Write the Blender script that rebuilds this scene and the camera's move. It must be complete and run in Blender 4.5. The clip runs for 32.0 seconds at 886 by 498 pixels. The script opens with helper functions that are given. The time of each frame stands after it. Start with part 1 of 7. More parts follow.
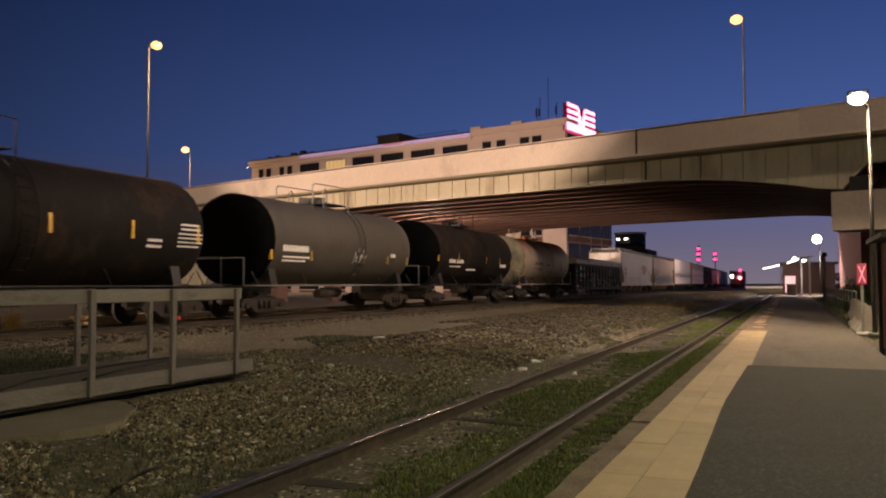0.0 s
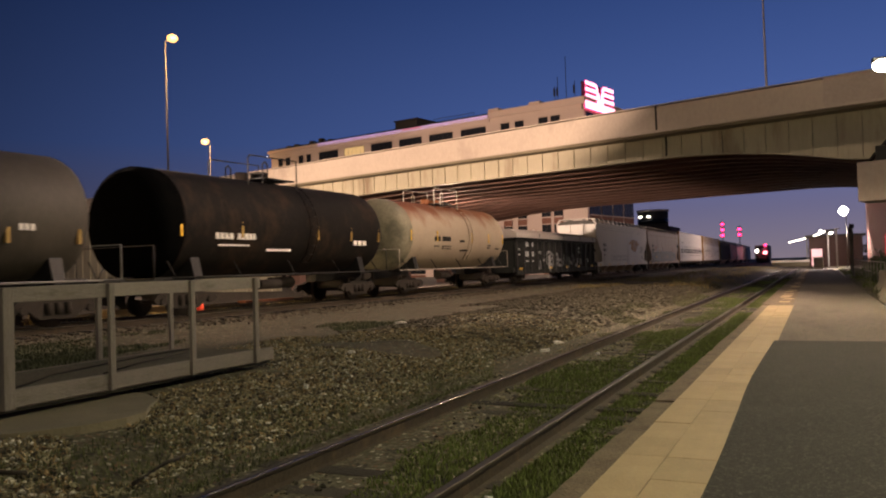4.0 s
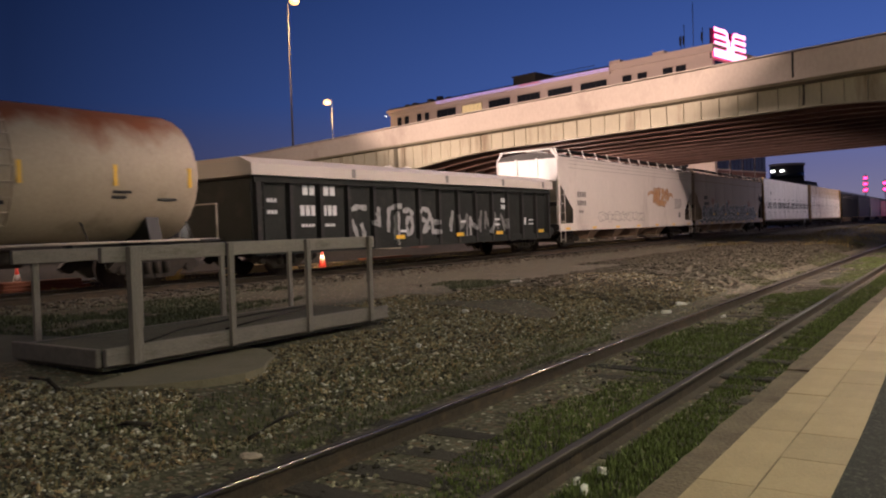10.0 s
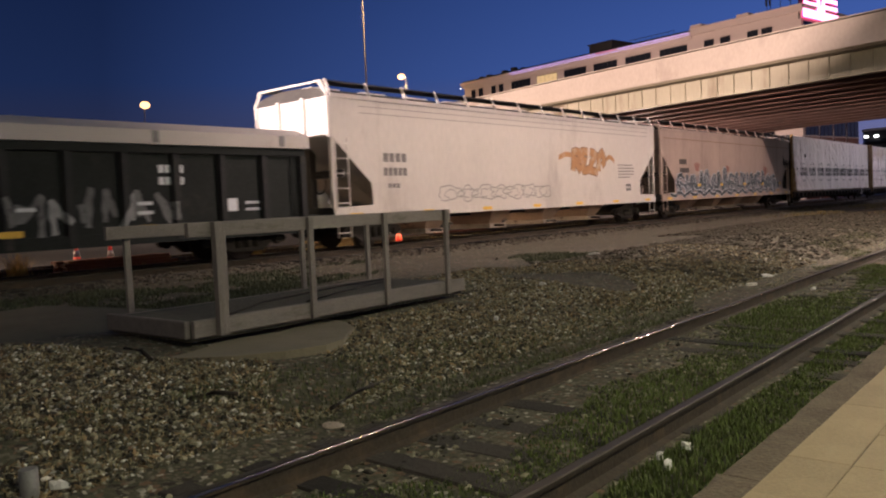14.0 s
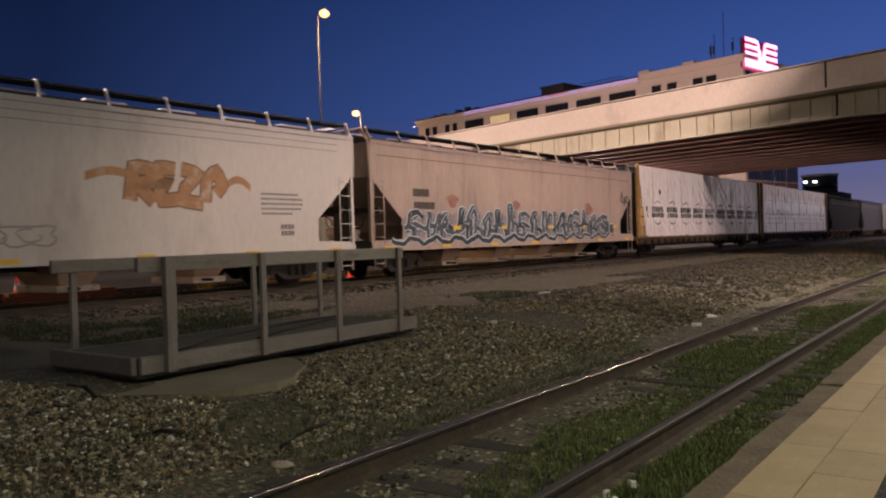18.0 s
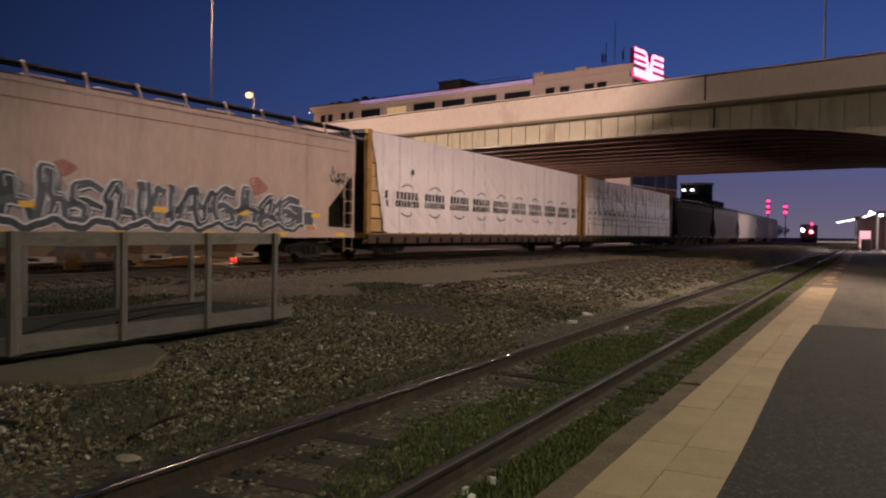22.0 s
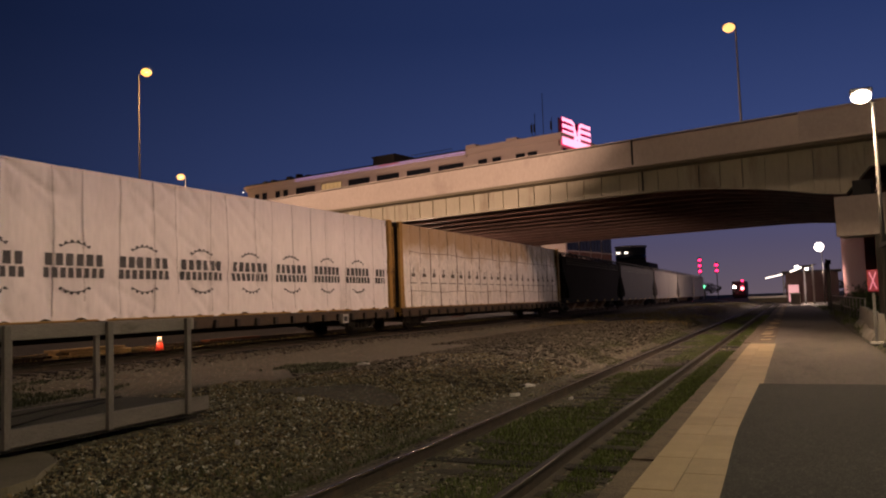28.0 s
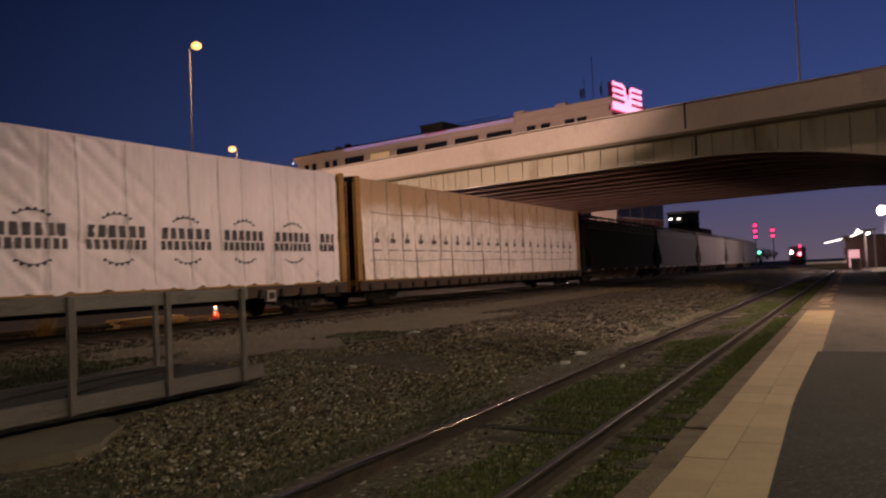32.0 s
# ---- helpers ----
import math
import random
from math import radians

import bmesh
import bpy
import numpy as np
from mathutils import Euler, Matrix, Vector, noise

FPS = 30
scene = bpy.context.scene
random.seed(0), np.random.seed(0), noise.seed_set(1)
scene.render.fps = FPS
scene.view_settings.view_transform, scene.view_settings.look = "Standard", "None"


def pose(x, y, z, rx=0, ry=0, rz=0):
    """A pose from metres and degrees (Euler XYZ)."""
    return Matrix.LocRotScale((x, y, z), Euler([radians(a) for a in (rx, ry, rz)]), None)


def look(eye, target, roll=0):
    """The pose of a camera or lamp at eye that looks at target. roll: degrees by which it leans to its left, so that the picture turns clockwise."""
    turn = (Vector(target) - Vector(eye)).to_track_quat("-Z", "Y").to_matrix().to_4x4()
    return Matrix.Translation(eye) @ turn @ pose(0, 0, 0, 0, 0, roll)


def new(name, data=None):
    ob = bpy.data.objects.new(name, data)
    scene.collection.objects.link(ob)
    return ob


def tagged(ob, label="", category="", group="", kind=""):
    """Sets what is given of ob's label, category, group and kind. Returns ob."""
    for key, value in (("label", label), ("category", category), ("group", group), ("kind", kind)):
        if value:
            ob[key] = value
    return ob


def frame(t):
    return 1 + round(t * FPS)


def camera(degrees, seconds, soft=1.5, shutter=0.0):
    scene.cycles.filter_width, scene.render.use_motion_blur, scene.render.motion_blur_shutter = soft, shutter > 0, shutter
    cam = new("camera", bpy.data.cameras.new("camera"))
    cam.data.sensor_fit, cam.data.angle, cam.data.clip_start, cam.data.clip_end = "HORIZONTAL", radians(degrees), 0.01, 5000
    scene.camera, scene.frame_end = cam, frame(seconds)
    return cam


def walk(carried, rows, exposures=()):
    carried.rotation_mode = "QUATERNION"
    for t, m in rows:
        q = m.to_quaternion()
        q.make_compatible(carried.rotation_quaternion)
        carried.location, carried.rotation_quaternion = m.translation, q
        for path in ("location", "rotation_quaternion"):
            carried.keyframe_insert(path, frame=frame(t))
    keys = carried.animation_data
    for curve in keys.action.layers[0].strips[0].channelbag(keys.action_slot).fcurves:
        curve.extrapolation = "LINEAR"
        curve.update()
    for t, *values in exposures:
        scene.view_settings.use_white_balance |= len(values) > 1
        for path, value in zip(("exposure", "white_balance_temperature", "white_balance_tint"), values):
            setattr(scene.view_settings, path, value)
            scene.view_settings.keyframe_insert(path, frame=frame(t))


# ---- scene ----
cam = camera(59.1, 32.0, soft=2.05, shutter=0.6)
# seconds, eye x y z, yaw, pitch, roll
ROWS = [
    (0.0, 0.000, 0.000, 1.441, 23.92, 2.57, 0.19),
    (0.5, 0.059, -0.031, 1.441, 24.19, 2.57, 0.70),
    (1.0, 0.056, -0.019, 1.434, 24.29, 2.87, 0.78),
    (1.5, 0.037, -0.007, 1.432, 24.60, 2.96, 0.95),
    (2.0, 0.035, -0.006, 1.433, 25.05, 2.79, 0.99),
    (2.5, 0.032, 0.046, 1.433, 25.07, 2.63, 1.13),
    (4.5, -0.010, 0.170, 1.437, 26.36, 1.02, 2.58),
    (5.0, -0.089, 0.286, 1.434, 32.19, 0.45, 0.40),
    (5.5, -0.128, 0.340, 1.427, 37.01, -1.00, -0.92),
    (6.0, -0.107, 0.358, 1.429, 37.65, -1.06, 0.40),
    (6.5, -0.089, 0.362, 1.432, 37.69, -1.23, 0.17),
    (7.0, -0.093, 0.367, 1.434, 37.31, -1.47, -0.22),
    (7.5, -0.088, 0.371, 1.437, 37.54, -1.43, -0.06),
    (8.0, -0.065, 0.365, 1.436, 34.94, -1.54, 0.06),
    (8.5, -0.036, 0.346, 1.440, 33.12, -1.37, 0.91),
    (9.0, -0.026, 0.326, 1.443, 33.24, -1.40, 1.47),
    (9.5, -0.047, 0.328, 1.441, 33.49, -1.20, 1.92),
    (10.0, -0.039, 0.333, 1.450, 34.23, -1.42, 1.92),
    (10.5, 0.004, 0.320, 1.466, 35.92, -1.46, 2.67),
    (11.0, 0.010, 0.323, 1.468, 37.42, -2.01, 3.08),
    (11.5, -0.013, 0.340, 1.460, 38.36, -2.15, 2.36),
    (12.0, -0.031, 0.346, 1.455, 39.22, -2.01, 1.57),
    (12.5, -0.037, 0.341, 1.452, 38.75, -2.90, 1.01),
    (13.0, -0.044, 0.336, 1.445, 38.84, -3.33, 1.82),
    (13.5, -0.066, 0.347, 1.439, 39.92, -3.19, 2.18),
    (14.0, -0.072, 0.349, 1.442, 39.72, -3.16, 2.62),
    (14.5, -0.066, 0.363, 1.441, 38.35, -2.91, 1.88),
    (15.0, -0.061, 0.387, 1.442, 39.16, -3.06, 2.16),
    (15.5, -0.039, 0.346, 1.456, 36.52, -3.70, 2.48),
    (17.5, -0.025, 0.295, 1.464, 35.56, -1.65, 2.50),
    (18.0, -0.027, 0.282, 1.463, 36.24, -0.60, 1.72),
    (18.5, -0.028, 0.278, 1.468, 36.96, -0.36, 1.28),
    (19.0, -0.024, 0.275, 1.474, 36.67, -0.52, 0.87),
    (19.5, -0.009, 0.262, 1.479, 37.58, -0.42, 0.67),
    (20.0, 0.002, 0.259, 1.474, 34.97, -0.49, 0.81),
    (20.5, -0.015, 0.347, 1.453, 31.70, -1.23, -0.94),
    (21.0, -0.026, 0.470, 1.438, 31.73, -1.59, -1.76),
    (21.5, -0.004, 0.492, 1.440, 31.59, -1.45, -1.69),
    (22.0, 0.012, 0.495, 1.443, 28.36, -1.26, -0.85),
    (22.5, -0.002, 0.599, 1.444, 29.01, -1.13, 0.89),
    (23.0, -0.027, 0.770, 1.450, 30.00, -1.26, 1.01),
    (23.5, -0.048, 0.915, 1.464, 31.25, 0.12, 1.08),
    (24.0, -0.072, 1.017, 1.468, 27.64, 1.10, 1.60),
    (24.5, -0.093, 1.084, 1.462, 27.93, 3.12, 2.16),
    (25.0, -0.108, 1.100, 1.463, 29.02, 4.10, 2.48),
    (25.5, -0.123, 1.084, 1.466, 29.88, 4.15, 2.25),
    (26.0, -0.126, 1.067, 1.468, 25.90, 4.02, 1.90),
    (26.5, -0.126, 1.071, 1.464, 24.18, 3.92, 2.11),
    (28.5, -0.137, 1.101, 1.454, 24.09, 4.07, 1.92),
    (29.0, -0.157, 1.112, 1.452, 28.42, 4.35, 2.33),
    (29.5, -0.173, 1.101, 1.453, 30.31, 3.90, 2.43),
    (30.0, -0.183, 1.104, 1.450, 31.31, 0.93, 2.62),
    (30.5, -0.178, 1.112, 1.442, 32.42, 0.53, 2.65),
    (31.0, -0.169, 1.132, 1.438, 30.72, 0.51, 2.34),
    (31.5, -0.159, 1.144, 1.449, 29.70, 0.45, 2.52),
    (32.0, -0.136, 1.100, 1.461, 27.69, 1.83, 2.38),
]
walk(cam, [(t, pose(x, y, z, 90 + p, r, w)) for t, x, y, z, w, p, r in ROWS],
     exposures=[(0, 0.2, 7250, 9), (2.5, 0.2, 7300, 9), (5.0, 0.56, 7200, 8), (7.0, 0.66, 6500, 10), (9, 0.46, 6250, 11), (15, 0.46, 6080, 11), (17.8, 0.22, 6100, 12), (20, 0.12, 6100, 12),
                (22, -0.12, 6350, 14), (24, -0.32, 6700, 15), (25, -0.42, 7300, 18), (26.5, -0.48, 7500, 19), (30, -0.5, 7600, 19), (32, -0.52, 7000, 22)])

# how far the train has run along its track by each second
RUN = [(0.0, -0.00), (0.5, -2.10), (1.0, -4.20), (1.5, -6.30), (2.0, -8.40), (2.5, -10.53), (5.0, -21.23), (6.0, -25.53), (7.0, -29.84), (8.0, -34.16), (9.0, -38.49), (10.0, -42.80), (11.0, -47.03), (12.0, -51.18), (13.0, -55.34), (14.0, -59.53), (15.0, -63.66), (15.5, -65.66), (17.5, -73.45), (18.0, -75.35), (19.0, -79.01), (20.0, -82.50), (20.5, -84.18), (21.0, -85.81), (21.5, -87.39), (22.0, -88.93), (22.5, -90.44), (23.0, -91.91), (23.5, -93.35), (24.0, -94.75), (24.5, -96.10), (25.0, -97.41), (25.5, -98.68), (26.0, -99.91), (26.5, -101.07), (28.5, -105.32), (29.0, -106.27), (30.0, -107.96), (31.0, -109.48), (32.0, -110.87)]


# ---------------------------------------------------------------- light
def world_dusk():
    w = bpy.data.worlds.new("dusk")
    scene.world = w
    w.use_nodes = True
    n, l = w.node_tree.nodes, w.node_tree.links
    bg = n["Background"]
    tc = n.new("ShaderNodeTexCoord")
    sep = n.new("ShaderNodeSeparateXYZ")
    l.new(tc.outputs["Generated"], sep.inputs[0])
    ramp = n.new("ShaderNodeValToRGB")
    e = ramp.color_ramp.elements
    e[0].position, e[0].color = 0.0, (0.090, 0.077, 0.108, 1)
    e[1].position, e[1].color = 1.0, (0.005, 0.011, 0.043, 1)
    for p, c in ((0.06, (0.060, 0.060, 0.118, 1)), (0.16, (0.026, 0.050, 0.160, 1)), (0.33, (0.012, 0.028, 0.104, 1))):
        x = e.new(p)
        x.color = c
    l.new(sep.outputs["Z"], ramp.inputs[0])
    # the last of the daylight lies along the line
    dot = n.new("ShaderNodeVectorMath")
    dot.operation = "DOT_PRODUCT"
    dot.inputs[1].default_value = (0.25, 0.97, 0)
    l.new(tc.outputs["Generated"], dot.inputs[0])
    mr = n.new("ShaderNodeMapRange")
    mr.inputs["From Min"].default_value, mr.inputs["From Max"].default_value = 0.22, 1.0
    mr.inputs["To Min"].default_value, mr.inputs["To Max"].default_value = 0.32, 1.85
    l.new(dot.outputs["Value"], mr.inputs["Value"])
    mx = n.new("ShaderNodeVectorMath")
    mx.operation = "SCALE"
    l.new(ramp.outputs["Color"], mx.inputs[0])
    l.new(mr.outputs[0], mx.inputs["Scale"])
    l.new(mx.outputs[0], bg.inputs["Color"])
    bg.inputs["Strength"].default_value = 1.0


world_dusk()


def lamp(name, kind, m, watts, color, size=0.3, spot=60, blend=0.3):
    d = bpy.data.lights.new(name, kind)
    d.energy, d.color = watts, color
    d.shadow_soft_size = size
    if kind == "SPOT":
        d.spot_size, d.spot_blend = radians(spot), blend
    o = new(name, d)
    o.matrix_world = m
    return o


SODIUM = (1.0, 0.62, 0.30)
# yard floodlights on the train's far side, aimed along the line at the bridge
for fx, ft in ((-30.5, (-23.6, 45.9, 29.1)), (-31.5, (-25.6, 45.9, 29.1))):
    lamp("unseen_yard_floodlight", "SPOT", look((fx, -7, 5), ft), 72000, (1.0, 0.70, 0.56), 0.15, 53, 0.12)
# added fill for the bridge's left part, past the other cones
lamp("unseen_yard_floodlight", "SPOT", look((-36, -2, 8), (-46, 55, 7.5)), 42000, (1.0, 0.74, 0.60), 0.4, 52, 1.0)
# a beam along the cars' tops from the head of the yard
lamp("unseen_yard_floodlight", "SPOT", look((-21.5, -40, 6.8), (-16.0, 25, 2.9)), 340000, (1.0, 0.80, 0.74), 0.4, 7.0, 0.3)
# high-mast light of the station forecourt
lamp("unseen_forecourt_light", "SPOT", look((4.0, 27.0, 19.0), (-16.8, 28.4, 1.2)), 18500, (1.0, 0.74, 0.64), 0.4, 84, 0.36)
# added head that brightens the parapet's right end
lamp("unseen_forecourt_light", "SPOT", look((4.0, 30.0, 22.0), (-3.0, 40.0, 9.0)), 3000, (1.0, 0.74, 0.60), 0.4, 60, 0.5)
# platform lamps: three unseen, added for the foreground; then one ahead, one far down
lamp("platform_light", "POINT", pose(2.1, 2.6, 5.0), 640, (0.94, 0.87, 0.55), 0.25)
lamp("platform_light", "POINT", pose(1.8, 10.6, 5.9), 720, (0.97, 0.86, 0.55), 0.12)
lamp("platform_light", "POINT", pose(2.4, -26.0, 7.6), 1500, (1.0, 0.78, 0.60), 0.25)
lamp("platform_light", "SPOT", look((1.35, 23.0, 5.9), (1.34, 22.95, 0.0)), 2250, (1.0, 0.80, 0.58), 0.2, 172, 0.08)
lamp("platform_light", "SPOT", look((3.0, 99.0, 6.0), (2.6, 97.5, 0.0)), 7000, (1.0, 0.86, 0.80), 0.2, 112, 0.4)
# highway lamps
lamp("highway_light", "POINT", pose(-57.5, 60.0, 25.0), 8000, SODIUM, 0.3)
lamp("highway_light", "POINT", pose(-106.5, 117.5, 26.5), 6000, SODIUM, 0.4)
lamp("highway_light", "POINT", pose(-6.4, 74.0, 22.0), 900, (1.0, 0.70, 0.45), 0.3)
# unseen street lights added past the bridge to brighten factory and far cars
for sx, sy in ((-78, 108), (-56, 104), (-34, 97)):
    lamp("unseen_street_light", "POINT", pose(sx, sy, 9.0), 4800, (1.0, 0.74, 0.62), 0.3)
lamp("unseen_street_light", "POINT", pose(-8, 114, 9.0), 1900, (1.0, 0.74, 0.62), 0.3)
# unseen light added to brighten the bridge's underside
lamp("unseen_soffit_light", "POINT", pose(-26.5, 57.0, 4.4), 1600, (1.0, 0.68, 0.56), 0.3)
# red lamps of the waiting engine
lamp("engine_red_light", "POINT", pose(-11.2, 201.5, 3.4), 220, (1.0, 0.10, 0.20), 0.6)
# unseen yard light for the warm-lit ground beyond the train
lamp("yard_light", "POINT", pose(-42.0, 4.0, 11.0), 4000, (1.0, 0.74, 0.45), 0.3)
lamp("work_light", "POINT", pose(-26.5, 7.5, 1.9), 800, (1.0, 0.62, 0.36), 0.15)
lamp("work_light", "POINT", pose(-20.4, 21.8, 1.3), 330, (1.0, 0.68, 0.38), 0.12)
lamp("canopy_light", "POINT", pose(-0.3, 108.0, 3.9), 1700, (1.0, 0.82, 0.80), 0.4)


# ---------------------------------------------------------------- materials
def mat(name, color, rough=0.75, metal=0.0, var=0.25, scale=2.0, grain=40.0, bump=0.25, second=None, cover=0.5, glow=0.0,
        isl=0.0, rnd=0.0, stretch=(1, 1, 1), spec=0.4, chip=None):
    """color varied at two scales; second: a colour of stains that cover part of it; isl, rnd: change from island to island or object to object."""
    m = bpy.data.materials.new(name)
    m.use_nodes = True
    n, l = m.node_tree.nodes, m.node_tree.links
    b = n["Principled BSDF"]
    b.inputs["Roughness"].default_value, b.inputs["Metallic"].default_value = rough, metal
    b.inputs["Specular IOR Level"].default_value = spec
    tc = n.new("ShaderNodeTexCoord")
    mp = n.new("ShaderNodeMapping")
    mp.inputs["Scale"].default_value = stretch
    l.new(tc.outputs["Object"], mp.inputs[0])
    big, fine = n.new("ShaderNodeTexNoise"), n.new("ShaderNodeTexNoise")
    big.inputs["Scale"].default_value, fine.inputs["Scale"].default_value = scale, grain
    big.inputs["Detail"].default_value, fine.inputs["Detail"].default_value = 5, 3
    big.inputs["Roughness"].default_value = 0.65
    for x in (big, fine):
        l.new(mp.outputs[0], x.inputs["Vector"])
    add = n.new("ShaderNodeMath")
    add.operation = "ADD"
    l.new(big.outputs["Fac"], add.inputs[0])
    l.new(fine.outputs["Fac"], add.inputs[1])
    val = add.outputs[0]
    for on, socket in ((isl, "Random Per Island"), (rnd, "Random")):
        if on:
            g = n.new("ShaderNodeNewGeometry" if socket == "Random Per Island" else "ShaderNodeObjectInfo")
            k = n.new("ShaderNodeMath")
            k.operation = "MULTIPLY_ADD"
            k.inputs[1].default_value = on * 2
            l.new(g.outputs[socket], k.inputs[0])
            l.new(val, k.inputs[2])
            s = n.new("ShaderNodeMath")
            s.operation = "SUBTRACT"
            s.inputs[1].default_value = on
            l.new(k.outputs[0], s.inputs[0])
            val = s.outputs[0]
    ramp = n.new("ShaderNodeMapRange")
    ramp.inputs["From Min"].default_value, ramp.inputs["From Max"].default_value = 0.5, 1.5
    ramp.inputs["To Min"].default_value, ramp.inputs["To Max"].default_value = 1 - var, 1 + var
    l.new(val, ramp.inputs["Value"])
    sc = n.new("ShaderNodeVectorMath")
    sc.operation = "SCALE"
    sc.inputs[0].default_value = color
    l.new(ramp.outputs[0], sc.inputs["Scale"])
    out = sc.outputs[0]
    if second:
        st = n.new("ShaderNodeTexNoise")
        st.inputs["Scale"].default_value, st.inputs["Detail"].default_value = scale * 0.7, 8
        st.inputs["Roughness"].default_value = 0.7
        mp2 = n.new("ShaderNodeMapping")
        mp2.inputs["Location"].default_value, mp2.inputs["Scale"].default_value = (3.1, 7.7, 1.3), stretch
        l.new(tc.outputs["Object"], mp2.inputs[0])
        l.new(mp2.outputs[0], st.inputs["Vector"])
        cr = n.new("ShaderNodeMapRange")
        cr.inputs["From Min"].default_value, cr.inputs["From Max"].default_value = 0.72 - cover * 0.4, 0.86 - cover * 0.4
        l.new(st.outputs["Fac"], cr.inputs["Value"])
        mix = n.new("ShaderNodeMix")
        mix.data_type = "RGBA"
        mix.inputs["B"].default_value = (*second, 1)
        l.new(cr.outputs[0], mix.inputs["Factor"])
        l.new(out, mix.inputs["A"])
        out = mix.outputs["Result"]
    for cs, keep, cc in chip or ():
        vo = n.new("ShaderNodeTexVoronoi")
        vo.inputs["Scale"].default_value, vo.inputs["Randomness"].default_value = cs, 1.0
        l.new(tc.outputs["Object"], vo.inputs["Vector"])
        sp = n.new("ShaderNodeSeparateColor")
        l.new(vo.outputs["Color"], sp.inputs[0])
        th = n.new("ShaderNodeMapRange")
        th.inputs["From Min"].default_value, th.inputs["From Max"].default_value = 1 - keep, 1 - keep * 0.3
        l.new(sp.outputs[0], th.inputs["Value"])
        mc = n.new("ShaderNodeMix")
        mc.data_type = "RGBA"
        mc.inputs["B"].default_value = (*cc, 1)
        l.new(th.outputs[0], mc.inputs["Factor"])
        l.new(out, mc.inputs["A"])
        out = mc.outputs["Result"]
    l.new(out, b.inputs["Base Color"])
    if bump:
        bp = n.new("ShaderNodeBump")
        bp.inputs["Strength"].default_value, bp.inputs["Distance"].default_value = bump, 0.02
        l.new(add.outputs[0], bp.inputs["Height"])
        l.new(bp.outputs[0], b.inputs["Normal"])
    if glow:
        b.inputs["Emission Color"].default_value = (*color, 1)
        b.inputs["Emission Strength"].default_value = glow
    return m


def glowing(name, color, strength):
    m = bpy.data.materials.new(name)
    m.use_nodes = True
    b = m.node_tree.nodes["Principled BSDF"]
    b.inputs["Base Color"].default_value = (0.02, 0.02, 0.02, 1)
    b.inputs["Emission Color"].default_value = (*color, 1)
    b.inputs["Emission Strength"].default_value = strength
    return m


EARTH = mat("earth", (0.064, 0.061, 0.035), 0.95, var=0.5, scale=0.7, grain=14, bump=0.8, second=(0.084, 0.081, 0.048), cover=0.5,
            chip=((16, 0.34, (0.030, 0.024, 0.016)), (34, 0.30, (0.135, 0.120, 0.082)), (26, 0.16, (0.14, 0.085, 0.05)), (30, 0.06, (0.36, 0.33, 0.27))))
STONE = mat("ballast_stone", (0.165, 0.152, 0.102), 0.9, var=0.8, scale=9, grain=50, isl=0.8, second=(0.105, 0.085, 0.055), cover=0.35)
LEAFLIT = mat("dry_leaf", (0.185, 0.130, 0.068), 0.9, var=0.65, isl=0.9)
GRASS = mat("grass", (0.100, 0.128, 0.036), 0.8, var=0.5, scale=0.6, grain=8, bump=0, isl=0.7, second=(0.135, 0.110, 0.050), cover=0.28)
DRYGRASS = mat("dry_grass", (0.23, 0.18, 0.07), 0.8, var=0.4, scale=2, grain=8, bump=0, isl=0.5)
RAILTOP = mat("rail_head_dull", (0.060, 0.050, 0.038), 0.5, 0.3, var=0.4, scale=3, grain=60, bump=0.05, stretch=(1, 0.25, 1), spec=0.2)
RAILBAND = mat("rail_running_band", (0.27, 0.205, 0.14), 0.20, 1.0, var=0.3, scale=3, grain=50, bump=0.02)
RAILRUST = mat("rail_rust", (0.042, 0.031, 0.021), 0.9, 0.0, var=0.45, scale=4, second=(0.075, 0.050, 0.031), cover=0.5)
TIE = mat("old_tie_wood", (0.038, 0.032, 0.026), 0.95, var=0.45, scale=3, grain=30, bump=0.7, rnd=0.5, stretch=(1, 6, 1))
ASPHALT = mat("platform_asphalt", (0.0165, 0.0175, 0.0135), 0.9, var=0.45, scale=1.2, grain=120, bump=0.5, second=(0.026, 0.0265, 0.021), cover=0.45,
              chip=((70, 0.25, (0.065, 0.062, 0.052)), (45, 0.25, (0.018, 0.018, 0.016))))
OLDPAVE = mat("worn_platform_paving", (0.135, 0.115, 0.094), 0.9, var=0.3, scale=0.8, grain=90, bump=0.4, second=(0.080, 0.070, 0.058), cover=0.45, stretch=(1.6, 0.5, 1),
              chip=((60, 0.2, (0.13, 0.115, 0.09)), (40, 0.2, (0.04, 0.036, 0.03))))
YELLOW = mat("worn_yellow_tile", (0.335, 0.255, 0.150), 0.75, var=0.2, scale=3, grain=60, bump=0.2, second=(0.26, 0.205, 0.128), cover=0.4, rnd=0.25)
KERB = mat("platform_edge_concrete", (0.135, 0.105, 0.072), 0.95, var=0.45, scale=3, bump=0.8, second=(0.075, 0.058, 0.042), cover=0.5)
CONCRETE = mat("bridge_concrete", (0.43, 0.37, 0.315), 0.85, var=0.14, scale=0.30, grain=7, bump=0.12, second=(0.31, 0.26, 0.22), cover=0.38, stretch=(1, 1, 0.6))
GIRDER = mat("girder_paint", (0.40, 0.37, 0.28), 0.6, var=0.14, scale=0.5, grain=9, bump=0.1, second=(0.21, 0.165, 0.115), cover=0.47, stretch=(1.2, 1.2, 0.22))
SOFFIT = mat("girder_underside_brown", (0.15, 0.085, 0.070), 0.75, var=0.3, scale=0.5, grain=8, second=(0.09, 0.055, 0.045), cover=0.5)
